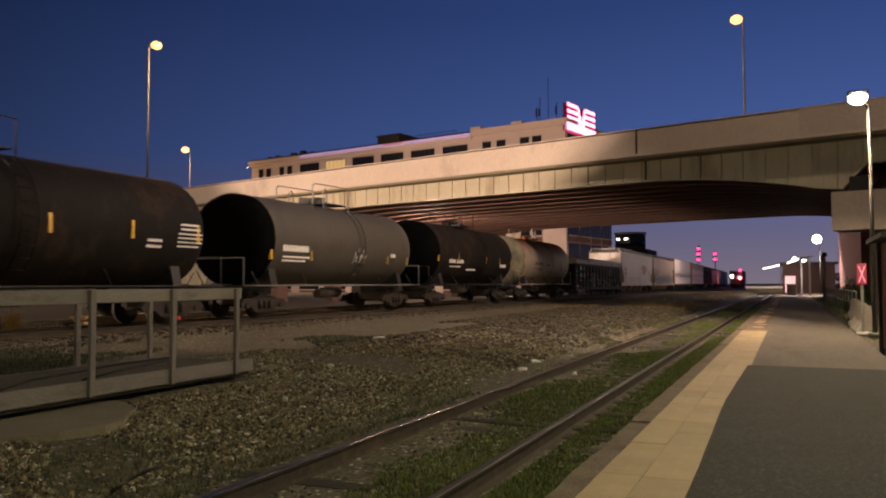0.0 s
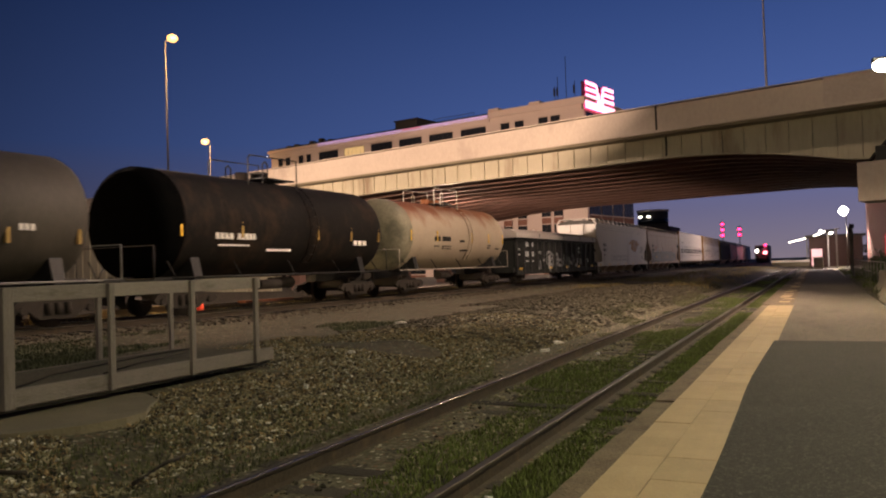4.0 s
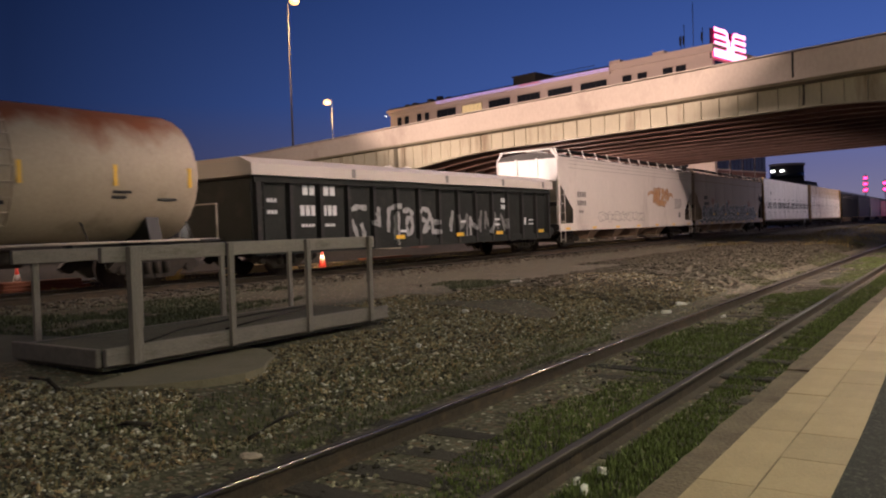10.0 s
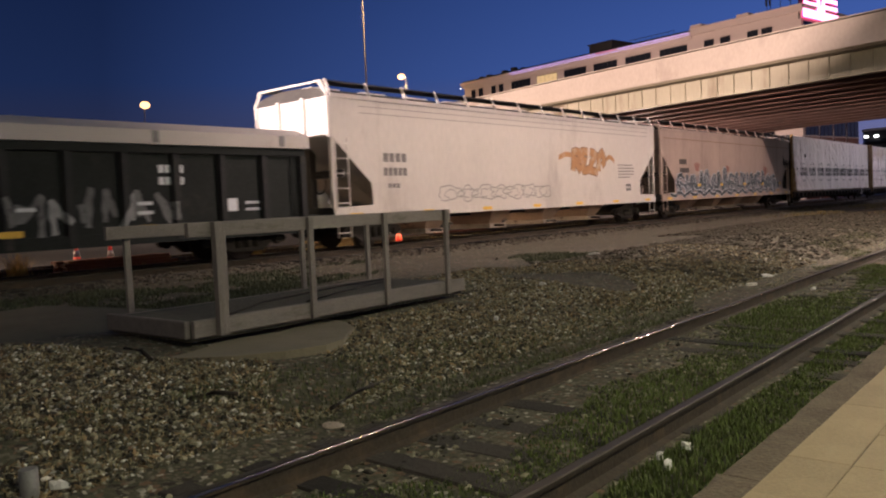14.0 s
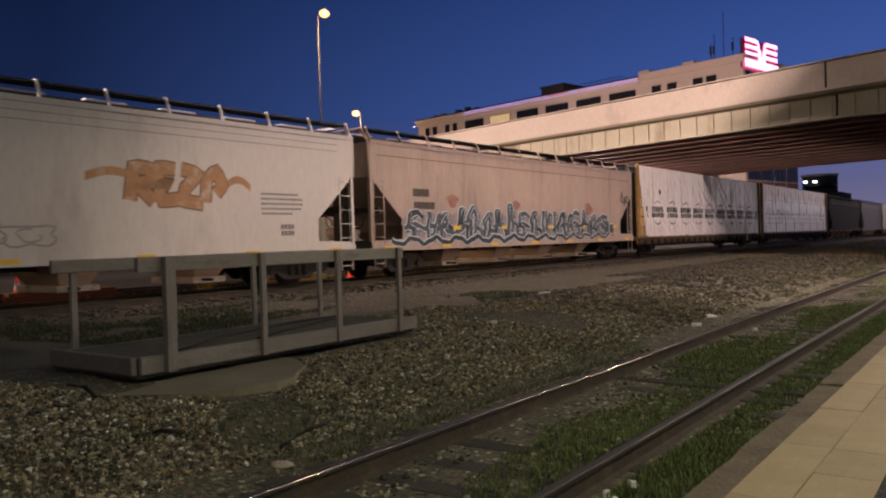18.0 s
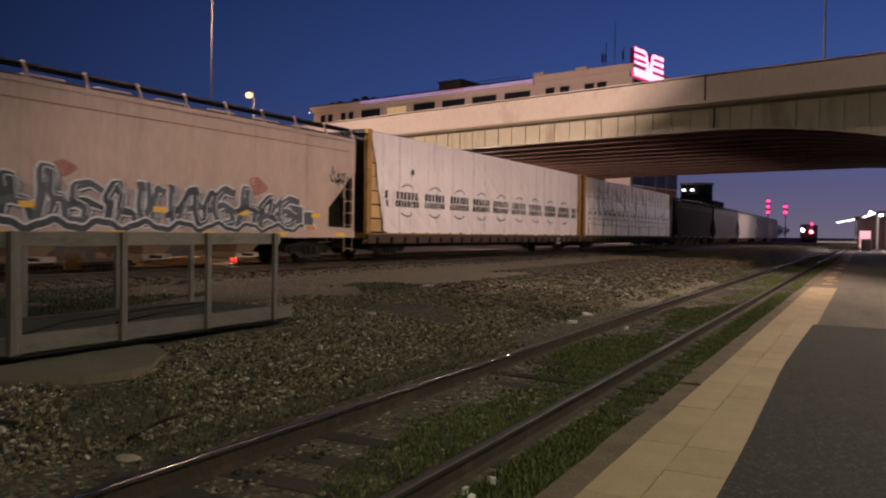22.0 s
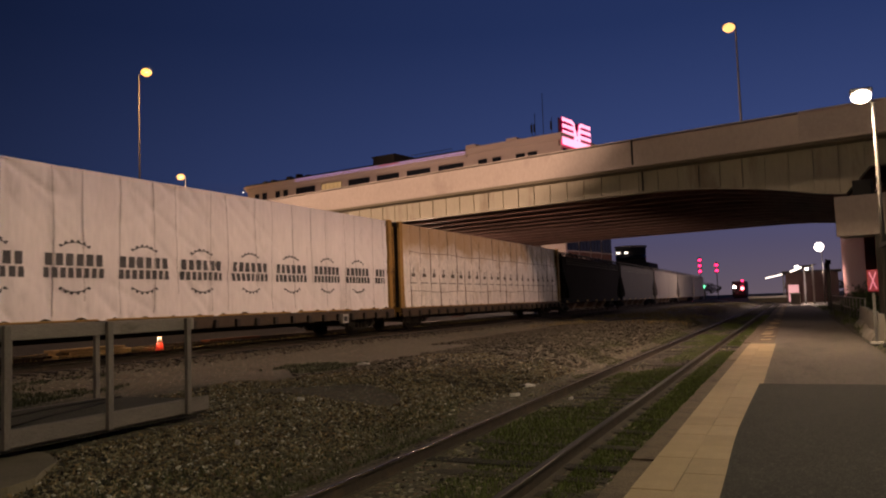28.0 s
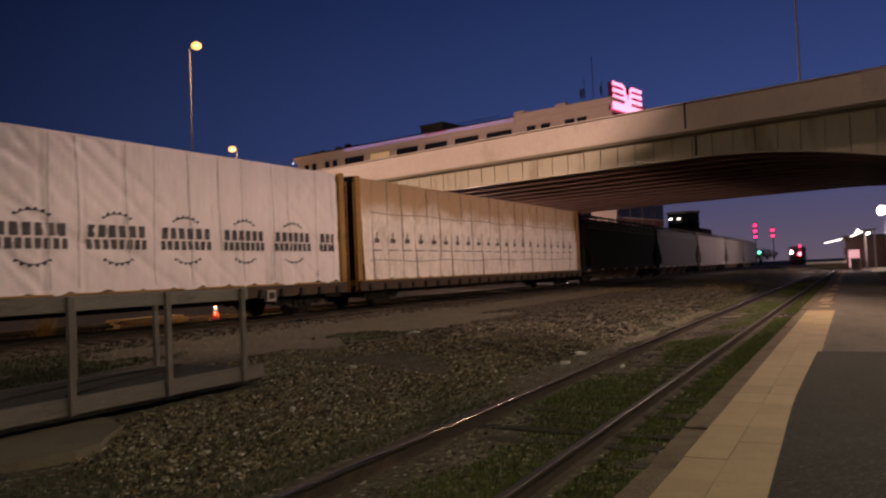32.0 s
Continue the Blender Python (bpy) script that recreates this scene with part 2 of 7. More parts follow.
SLAB = mat("old_slab_concrete", (0.185, 0.160, 0.112), 0.9, var=0.25, scale=1.5, grain=40, bump=0.3, second=(0.135, 0.118, 0.082), cover=0.4)
TIMBER = mat("weathered_grey_timber", (0.215, 0.190, 0.172), 0.9, var=0.3, scale=2, grain=25, bump=0.6, stretch=(5, 1, 5), rnd=0.3, second=(0.135, 0.118, 0.096), cover=0.4)
TIMBERV = mat("weathered_grey_post", (0.215, 0.190, 0.172), 0.9, var=0.3, scale=2, grain=25, bump=0.6, stretch=(6, 6, 1), rnd=0.3, second=(0.135, 0.118, 0.096), cover=0.4)
FACADE = mat("cream_facade", (0.44, 0.35, 0.31), 0.85, var=0.10, scale=0.2, grain=5, bump=0.1, second=(0.34, 0.26, 0.23), cover=0.3)
CONCRETE2 = mat("grey_bridge_concrete", (0.37, 0.32, 0.28), 0.85, var=0.18, scale=0.4, grain=7, bump=0.12, second=(0.22, 0.185, 0.16), cover=0.4)
STRAW = mat("straw_stem", (0.20, 0.160, 0.080), 0.8, var=0.5, scale=2, grain=8, bump=0, isl=0.7)
BANKGRASS = mat("dull_bank_grass", (0.092, 0.104, 0.046), 0.85, var=0.5, scale=0.6, grain=8, bump=0, isl=0.7, second=(0.13, 0.11, 0.055), cover=0.35)
YELLOWBUSH = mat("yellow_dry_bush", (0.44, 0.30, 0.075), 0.8, var=0.35, scale=2, grain=8, bump=0, isl=0.5)
POLE = mat("dull_lamp_pole", (0.075, 0.07, 0.066), 0.7, 0.1, var=0.25, scale=4)
DARKGLASS = mat("dark_window_glass", (0.015, 0.016, 0.02), 0.08, var=0.2, bump=0, spec=0.2)
LITGLASS = glowing("lit_window", (1.0, 0.62, 0.28), 0.55)
FRAMEDARK = mat("dark_window_frame", (0.06, 0.045, 0.04), 0.6)
ROOFDARK = mat("dark_roof", (0.035, 0.032, 0.032), 0.9)
STEEL = mat("galvanised_pole", (0.20, 0.195, 0.185), 0.6, 0.3, var=0.2, scale=4)
BLACKMET = mat("black_steel", (0.020, 0.019, 0.018), 0.55, 0.2, var=0.4, scale=3, second=(0.045, 0.032, 0.022), cover=0.35)
UNDER = mat("running_gear_grime", (0.030, 0.024, 0.019), 0.8, 0.2, var=0.45, scale=5, second=(0.055, 0.036, 0.022), cover=0.4)
WHEELM = mat("wheel_steel", (0.05, 0.038, 0.03), 0.6, 0.5, var=0.5, scale=6, second=(0.12, 0.09, 0.07), cover=0.35)
WHITEP = mat("white_paint", (0.75, 0.73, 0.68), 0.6, var=0.12, scale=4)
YELLOWP = mat("yellow_reflective", (0.70, 0.42, 0.04), 0.45, var=0.15)
REDP = mat("red_paint", (0.32, 0.03, 0.025), 0.55)
# the cones give off a little light of their own to stay bright
ORANGEGLOW = mat("glowing_cone_orange", (0.80, 0.08, 0.05), 0.5, var=0.1, glow=0.15)
GLOBE = glowing("platform_lamp_glow", (1.0, 0.90, 0.74), 60)
SODGLOW = glowing("sodium_lamp_glow", (1.0, 0.50, 0.11), 2.8)
SODGLOW2 = glowing("highway_lamp_glow", (1.0, 0.52, 0.18), 2.6)
REDGLOW = glowing("red_signal_glow", (1.0, 0.03, 0.16), 6)
GREENGLOW = glowing("green_signal_glow", (0.05, 1.0, 0.45), 6)
PINKSIGN = glowing("pink_neon", (1.0, 0.03, 0.20), 1.8)
PINKCORE = glowing("pink_neon_core", (1.0, 0.40, 0.62), 2.6)
BRICK = mat("red_brown_brick", (0.16, 0.07, 0.05), 0.9, var=0.25, scale=1, grain=12)
LEDGLOW = glowing("violet_led", (0.62, 0.42, 1.0), 1.3)
HEADGLOW = glowing("headlight_glow", (1.0, 0.85, 0.8), 25)
CANOPYGLOW = glowing("canopy_tube_glow", (1.0, 0.95, 0.88), 4)
FARGLOBE = glowing("far_lamp_glow", (1.0, 0.92, 0.84), 14)


# ---------------------------------------------------------------- mesh helpers
def bx(bm, x0, x1, y0, y1, z0, z1, bev=0.0):
    v = [bm.verts.new(p) for p in ((x0, y0, z0), (x1, y0, z0), (x1, y1, z0), (x0, y1, z0), (x0, y0, z1), (x1, y0, z1), (x1, y1, z1), (x0, y1, z1))]
    fs = [bm.faces.new([v[i] for i in q]) for q in ((3, 2, 1, 0), (4, 5, 6, 7), (0, 1, 5, 4), (1, 2, 6, 5), (2, 3, 7, 6), (3, 0, 4, 7))]
    if bev:
        bmesh.ops.bevel(bm, geom=list({e for f in fs for e in f.edges}), offset=bev, segments=1, affect="EDGES")
    return bm


def box(x0, x1, y0, y1, z0, z1, bev=0.0):
    return bx(bmesh.new(), x0, x1, y0, y1, z0, z1, bev)


def tube(bm, a, b, r, seg=8, r2=None):
    a, b = Vector(a), Vector(b)
    q = (b - a).to_track_quat("Z", "Y")
    r2 = r if r2 is None else r2
    rings = []
    for p, rr in ((a, r), (b, r2)):
        rings.append([bm.verts.new(p + q @ Vector((rr * math.cos(2 * math.pi * i / seg), rr * math.sin(2 * math.pi * i / seg), 0))) for i in range(seg)])
    for i in range(seg):
        f = bm.faces.new((rings[0][i], rings[0][(i + 1) % seg], rings[1][(i + 1) % seg], rings[1][i]))
        f.smooth = True
    bm.faces.new(rings[0][::-1])
    bm.faces.new(rings[1])
    return bm


def pipe(bm, pts, r, seg=6):
    """A tube that bends through the points, in one piece."""
    pts = [Vector(p) for p in pts]
    rings = []
    for i, p in enumerate(pts):
        a = (p - pts[i - 1]).normalized() if i else None
        b = (pts[i + 1] - p).normalized() if i < len(pts) - 1 else None
        t = (a or b) if a is None or b is None else ((a + b) if (a + b).length > 0.1 else a)
        q = t.normalized().to_track_quat("Z", "Y")
        rings.append([bm.verts.new(p + q @ Vector((r * math.cos(2 * math.pi * k / seg), r * math.sin(2 * math.pi * k / seg), 0))) for k in range(seg)])
    for u, v in zip(rings, rings[1:]):
        # start each ring where the last one lies nearest, so that the tube does not twist
        s = min(range(seg), key=lambda k: (v[k].co - u[0].co).length)
        for k in range(seg):
            f = bm.faces.new((u[k], u[(k + 1) % seg], v[(k + 1 + s) % seg], v[(k + s) % seg]))
            f.smooth = True
        v[:] = v[s:] + v[:s]
    bm.faces.new(rings[0][::-1])
    bm.faces.new(rings[-1])
    return bm


def prism(bm, pts, axis, a, b):
    """Extrude a polygon. axis 'x': pts are (y, z); 'y': (x, z); 'z': (x, y)."""
    mk = {"x": lambda p, t: (t, p[0], p[1]), "y": lambda p, t: (p[0], t, p[1]), "z": lambda p, t: (p[0], p[1], t)}[axis]
    A, B = [bm.verts.new(mk(p, a)) for p in pts], [bm.verts.new(mk(p, b)) for p in pts]
    n = len(pts)
    bm.faces.new(A[::-1])
    bm.faces.new(B)
    for i in range(n):
        bm.faces.new((A[i], A[(i + 1) % n], B[(i + 1) % n], B[i]))
    return bm


def ball(bm, c, r, seg=12, squash=1.0):
    bmesh.ops.create_uvsphere(bm, u_segments=seg, v_segments=max(6, seg // 2), radius=r, matrix=Matrix.Translation(c) @ Matrix.Diagonal((1, 1, squash, 1)))
    return bm


def finish(name, bm, material):
    bmesh.ops.recalc_face_normals(bm, faces=bm.faces[:])
    me = bpy.data.meshes.new(name)
    bm.to_mesh(me)
    bm.free()
    me.materials.append(material)
    return me


def part(name, bm, material, parent, label="", m=None):
    o = new(name, finish(name, bm, material))
    o.parent = parent
    if m is not None:
        o.matrix_local = m
    if label:
        o["label"] = label
    return o


def thing(name, label, category, m=None, group="", kind=""):
    o = new(name)
    o.empty_display_size = 0.2
    if m is not None:
        o.matrix_world = m
    return tagged(o, label, category, group, kind)


def solid(name, bm, material, label, category="", kind="", group="", m=None):
    o = new(name, finish(name, bm, material))
    if m is not None:
        o.matrix_world = m
    return tagged(o, label, category, group, kind)


def share(name, me, parent, m):
    o = new(name, me)
    o.parent = parent
    o.matrix_local = m
    return o


def joined(name, verts, faces, material):
    me = bpy.data.meshes.new(name)
    me.from_pydata(verts, [], faces)
    me.materials.append(material)
    me.update()
    return me


# ---------------------------------------------------------------- ground
PROFILE = [(-400, 0.0), (-40, 0.05), (-24, 0.10), (-19.5, 0.12), (-18.2, 0.20), (-17.6, 0.24), (-15.2, 0.24), (-14.4, 0.16), (-13.2, 0.10), (-10.5, 0.13),
           (-8.8, 0.20), (-7.6, 0.23), (-6.6, 0.19), (-5.7, 0.14), (-5.2, 0.08), (-4.8, -0.04), (-4.4, -0.15), (-1.6, -0.16), (-1.3, -0.16), (1.6, -0.16), (1.9, 0.0), (300, 0.0)]
PX, PZ = [p[0] for p in PROFILE], [p[1] for p in PROFILE]


def near_x(y):
    """Middle of the platform track: straight, then a long bend to the left."""
    return -2.963 - (max(0.0, y - 105) ** 2) / 460.0


def far_x(y):
    """Middle of the train's track."""
    return -16.45 + 0.0154 * y - 0.0001 * y * y


def gz(x, y):
    z = float(np.interp(x, PX, PZ))
    w = 1.0 if -14 < x < -4.6 else 0.25
    z += w * (0.07 * noise.noise((x * 0.35, y * 0.22, 1.0)) + 0.035 * noise.noise((x * 1.1, y * 0.9, 4.0)))
    if -14.6 < x < -4.9 and y < 60:
        z += 0.10 * max(0.0, 1 - abs(y - 21) / 9) * max(0.0, 1 - abs(x + 6.8) / 2.2)
    return z


def ground():
    xs = np.unique(np.concatenate([np.linspace(-900, -60, 15), np.linspace(-60, -20, 21), np.linspace(-20, 3, 93), np.linspace(3, 30, 15), np.linspace(30, 700, 12)]))
    ys = np.unique(np.concatenate([np.linspace(-300, -12, 12), np.linspace(-12, 40, 150), np.linspace(40, 130, 60), np.linspace(130, 1600, 30)]))
    verts = [(x, y, gz(x, y)) for y in ys for x in xs]
    n = len(xs)
    faces = [(j * n + i, j * n + i + 1, (j + 1) * n + i + 1, (j + 1) * n + i) for j in range(len(ys) - 1) for i in range(n - 1)]
    me = joined("ground", verts, faces, EARTH)
    for p in me.polygons:
        p.use_smooth = True
    return tagged(new("ground", me), "brown bare earth of a railway yard with worn paths", "ground", kind="structure")


ground()


def yard_cinders():
    """Dark cinder sheet between the yard tracks, coloured to hold down the floodlit ground."""
    xs, ys = np.linspace(-60, -18.4, 22), np.linspace(-30, 120, 40)
    n = len(xs)
    verts = [(x, y, gz(x, y) + 0.012 - 0.05 * (x < -59)) for y in ys for x in xs]
    faces = [(j * n + i, j * n + i + 1, (j + 1) * n + i + 1, (j + 1) * n + i) for j in range(len(ys) - 1) for i in range(n - 1)]
    m = mat("darkening_cinders", (0.026, 0.022, 0.018), 0.95, var=0.5, scale=0.8, grain=20, bump=0.7, second=(0.045, 0.037, 0.026), cover=0.35, chip=((9, 0.15, (0.07, 0.058, 0.042)),))
    # backing wall, added so that no sky shows between the cars
    solid("backing_wall", box(-52.4, -52.0, -70, 36, -0.2, 4.2), mat("dark_backing_wall", (0.030, 0.027, 0.025), 0.9, var=0.3, scale=0.6), "plain dark wall added behind the train to close gaps", "wall", "structure")
    tagged(new("yard_cinders", joined("yard_cinders", verts, faces, m)), "dark cinder sheet that keeps the floodlit yard ground dark", "ground", kind="structure")


yard_cinders()


def scatter(name, count, place, size, flat, material, label, category, seed, template=None, tilt=0.5):
    """Loose pieces as one joined mesh: squashed, turned octahedra with one ring more."""
    rng = np.random.default_rng(seed)
    if template is None:
        tv = np.array([(0, 0, 1), (1, 0, 0.25), (0.2, 1, 0.1), (-1, 0.2, 0.3), (-0.1, -1, 0.2), (0.6, 0.6, -0.6), (-0.6, -0.4, -0.7)], float)
        tf = [(0, 1, 2), (0, 2, 3), (0, 3, 4), (0, 4, 1), (1, 5, 2), (2, 5, 3), (3, 5, 6), (3, 6, 4), (4, 6, 1), (1, 6, 5)]
    else:
        tv, tf = template
    verts, faces = [], []
    k = 0
    while k < count:
        x, y, ok = place(rng)
        if not ok:
            continue
        s = size[0] * (size[1] / size[0]) ** (rng.random() ** 2.2)
        v = tv * (1 + 0.35 * (rng.random(tv.shape) - 0.5)) * np.array([s, s * (0.6 + 0.4 * rng.random()), s * flat])
        a, b, c = rng.random() * 6.28, (rng.random() - 0.5) * tilt, (rng.random() - 0.5) * tilt
        R = np.array(Euler((b, c, a)).to_matrix())
        v = v @ R.T + np.array((x, y, gz(x, y) + s * flat * 0.35))
        base = len(verts)
        verts += v.tolist()
        faces += [tuple(base + i for i in f) for f in tf]
        k += 1
    return tagged(new(name, joined(name, verts, faces, material)), label, category, kind="stuff")


PAD = [(-7.75, 3.72), (-7.4, 3.75), (-6.9, 3.86), (-6.35, 4.1), (-5.95, 4.42), (-5.7, 4.8), (-5.6, 5.2), (-5.68, 5.5), (-5.9, 5.75), (-6.1, 6.05), (-6.5, 6.3), (-7.75, 6.65)]
PATH = [(-12.5, 3.2), (-9.5, 3.45), (-7.755, 3.70), (-7.755, 6.6), (-8.6, 6.7), (-9.6, 6.2), (-12.5, 5.6)]


def inside(x, y, ring):
    odd = False
    for (ax, ay), (bx_, by) in zip(ring, ring[1:] + ring[:1]):
        if (ay > y) != (by > y) and x < ax + (bx_ - ax) * (y - ay) / (by - ay):
            odd = not odd
    return odd


def in_gravel(rng):
    y = -3 + 21 * rng.random() ** 1.4
    x = -4.55 - 4.3 * rng.random() ** 1.3
    if y > 12:
        x = -4.55 - 3.6 * rng.random()
    on_deck = -8.2 < x < -6.5 and 4.3 < y < 8.6 or inside(x, y, PAD) or inside(x, y, PATH)
    return x, y, not on_deck and noise.noise((x * 0.7, y * 0.5, 2.0)) > -0.35


def in_track(rng):
    y = -2 + 42 * rng.random() ** 1.4
    x = -4.5 + 3.0 * rng.random()
    return x, y, abs(x + 3.715) > 0.09 and abs(x + 2.21) > 0.09 and noise.noise((x * 0.9, y * 0.45, 9.0)) < 0.05


def in_far_ballast(rng):
    y = -5 + 75 * rng.random()
    x = far_x(y) + (-1.9 if rng.random() < 0.25 else 1.55) + rng.normal() * 0.35
    return x, y, True


DARKSTONE = mat("dark_ballast_stone", (0.085, 0.072, 0.052), 0.95, var=0.6, scale=9, grain=50, isl=0.7)
PALE = mat("pale_stone", (0.48, 0.46, 0.40), 0.85, var=0.45, scale=9, isl=0.8)
scatter("gravel", 52000, in_gravel, (0.008, 0.036), 0.7, STONE, "grey-brown loose ballast stones on the bank", "gravel", 3)
scatter("pale_gravel", 9000, in_gravel, (0.008, 0.034), 0.6, PALE, "pale chips of stone among the ballast", "gravel", 4)
CHIPS = mat("white_stone_chip", (0.68, 0.66, 0.60), 0.8, var=0.25, scale=9, isl=0.4)
scatter("white_chips", 3200, in_gravel, (0.007, 0.024), 0.6, CHIPS, "small white chips of stone among the ballast", "gravel", 8)
scatter("track_gravel", 7000, in_track, (0.012, 0.038), 0.7, STONE, "grey ballast between the rails", "gravel", 5)
scatter("far_gravel", 5000, in_far_ballast, (0.03, 0.07), 0.7, DARKSTONE, "dark ballast along the train's track", "gravel", 6)
# dark clods added to bring down the brightness of the lamplit far bank
CLOD = mat("darkening_soil_clod", (0.050, 0.042, 0.026), 0.95, var=0.4, scale=6, isl=0.4)


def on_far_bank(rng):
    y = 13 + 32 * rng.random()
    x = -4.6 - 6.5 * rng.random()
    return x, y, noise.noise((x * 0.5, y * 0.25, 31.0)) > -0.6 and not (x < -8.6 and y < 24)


scatter("soil_clods", 16000, on_far_bank, (0.03, 0.10), 0.4, CLOD, "dark clods of soil and rotted leaves that darken the lamplit bank", "soil", 9)
LEAF = (np.array([(-1, 0, 0.1), (0, -0.45, 0), (1, 0, 0.25), (0, 0.45, 0.02)]), [(0, 1, 2), (0, 2, 3)])
scatter("dry_leaves", 34000, in_gravel, (0.014, 0.050), 1.0, LEAFLIT, "brown dry leaves lying on the gravel", "leaves", 7, LEAF, 1.4)
CURL = (np.array([(-1, -0.28, 0.55), (-1, 0.18, 0.6), (-0.3, -0.42, 0.05), (-0.3, 0.4, 0.0), (0.45, -0.36, 0.02), (0.45, 0.38, 0.08), (1, 0.0, 0.5)]), [(0, 2, 3, 1), (2, 4, 5, 3), (4, 6, 5)])
PALELEAF = mat("bleached_leaf", (0.37, 0.31, 0.20), 0.8, var=0.5, isl=0.8)
scatter("curled_leaves", 9000, in_gravel, (0.012, 0.042), 0.8, PALELEAF, "bleached curled leaves on the gravel", "leaves", 17, CURL, 1.6)


def blades(name, count, place, height, material, label, seed, width=0.008):
    rng = np.random.default_rng(seed)
    verts, faces = [], []
    k = 0
    while k < count:
        x, y, h = place(rng)
        if h <= 0:
            continue
        z = gz(x, y)
        h *= height * (0.5 + 0.8 * rng.random())
        a, bend = rng.random() * 6.28, 0.5 * h * rng.random() + 0.1 * h
        dx, dy = math.cos(a), math.sin(a)
        wx, wy = -dy * width * (0.6 + rng.random()), dx * width * (0.6 + rng.random())
        b = len(verts)
        verts += [(x - wx, y - wy, z - 0.01), (x + wx, y + wy, z - 0.01), (x + dx * bend * 0.35 + wx * 0.7, y + dy * bend * 0.35 + wy * 0.7, z + h * 0.6),
                  (x + dx * bend * 0.35 - wx * 0.7, y + dy * bend * 0.35 - wy * 0.7, z + h * 0.6), (x + dx * bend, y + dy * bend, z + h)]
        faces += [(b, b + 1, b + 2, b + 3), (b + 3, b + 2, b + 4)]
        k += 1
    return tagged(new(name, joined(name, verts, faces, material)), label, "grass", kind="stuff")


def between_rails(rng):
    y = 1 + 60 * rng.random() ** 1.5
    if rng.random() < 0.55:
        x = -3.60 + 1.32 * rng.random()
    else:
        x = -2.10 + 0.62 * rng.random()
    n = noise.noise((x * 1.0, y * 0.33, 5.0)) + (0.46 - 0.35 * abs(x + 2.95) if x < -2.2 else 0.52)
    n += 0.25 * noise.noise((x * 5, y * 4, 2.0)) - 0.22 * min(1.0, max(0.0, (y - 15) / 9))
    return x, y, min(1.0, 0.35 + n) if n > 0.06 else 0


def bank_grass(rng):
    y = 1 + 50 * rng.random() ** 1.3
    x = -4.2 - 1.2 * rng.random() ** 1.5
    n = noise.noise((x * 0.8, y * 0.30, 15.0))
    n += 0.22 if 4 < y < 9.5 else 0.0
    return x, y, 0.9 if n > 0.10 and y > 2.2 else 0


def verge(rng):
    y = 13 + 70 * rng.random()
    x = 1.85 + 2.2 * rng.random()
    return x, y, 1.0 if noise.noise((x * 0.7, y * 0.4, 21.0)) > -0.1 else 0


def far_weeds(rng):
    y = 38 + 80 * rng.random()
    x = -4.8 - 8 * rng.random()
    return x, y, 1.0 if noise.noise((x * 0.4, y * 0.2, 25.0)) > 0.0 else 0


blades("track_grass", 130000, between_rails, 0.054, GRASS, "green grass growing between the rails", 11, 0.005)
blades("bank_grass", 15000, bank_grass, 0.045, BANKGRASS, "thin green weeds along the rail", 12, 0.005)
blades("dry_stems", 15000, lambda g: (lambda x, y, ok: (x, y, 0.9 if ok and noise.noise((x * 0.6, y * 0.4, 61.0)) > -0.15 else 0))(*in_gravel(g)), 0.05, STRAW, "dry straw-coloured stems among the gravel", 18, 0.0045)
def yard_grass(rng):
    y = -2 + 22 * rng.random()
    x = -8.7 - 5.6 * rng.random()
    path = abs(x + 9.6 + 0.28 * (y - 8)) < 0.9 and y > 7
    n = noise.noise((x * 0.6, y * 0.35, 44.0)) + 0.4 * noise.noise((x * 3, y * 2, 8.0)) - max(0.0, (y - 9) * 0.09)
    return x, y, 0.9 if n > -0.12 and not path else 0


YARDGRASS = mat("thin_yard_grass", (0.062, 0.070, 0.036), 0.85, var=0.5, scale=0.6, grain=8, bump=0, isl=0.7, second=(0.12, 0.095, 0.05), cover=0.35)
blades("yard_grass", 34000, yard_grass, 0.065, YARDGRASS, "thin dull grass on the ground before the train", 15, 0.009)
blades("verge_grass", 4000, verge, 0.22, GRASS, "rough grass beside the platform", 13)
blades("dry_weeds", 5000, far_weeds, 0.16, DRYGRASS, "dry brown weeds on the waste ground", 14, 0.012)


# ---------------------------------------------------------------- tracks
def rail_mesh(x_of, off, y0, y1, step, ztop, head):
    """One rail, as its head alone or as its web and foot."""
    if head:
        prof = [(-0.036, -0.022), (0.036, -0.022), (0.036, -0.006), (0.026, 0.0), (-0.026, 0.0), (-0.036, -0.006)]
    else:
        prof = [(-0.075, -0.17), (0.075, -0.17), (0.075, -0.155), (0.014, -0.135), (0.012, -0.045), (0.034, -0.034), (0.034, -0.0225), (-0.034, -0.0225), (-0.034, -0.034), (-0.012, -0.045),
                (-0.014, -0.135), (-0.075, -0.155)]
    ys = np.arange(y0, y1 + step / 2, step)
    verts, faces, n = [], [], len(prof)
    for y in ys:
        c = x_of(y) + off
        verts += [(c + px, y, ztop + pz) for px, pz in prof]
    for j in range(len(ys) - 1):
        for i in range(n):
            a, b = j * n + i, j * n + (i + 1) % n
            faces.append((a, b, b + n, a + n))
    faces += [tuple(range(n))[::-1], tuple(range((len(ys) - 1) * n, len(ys) * n))]
    return joined("rail", verts, faces, RAILTOP if head else RAILRUST)


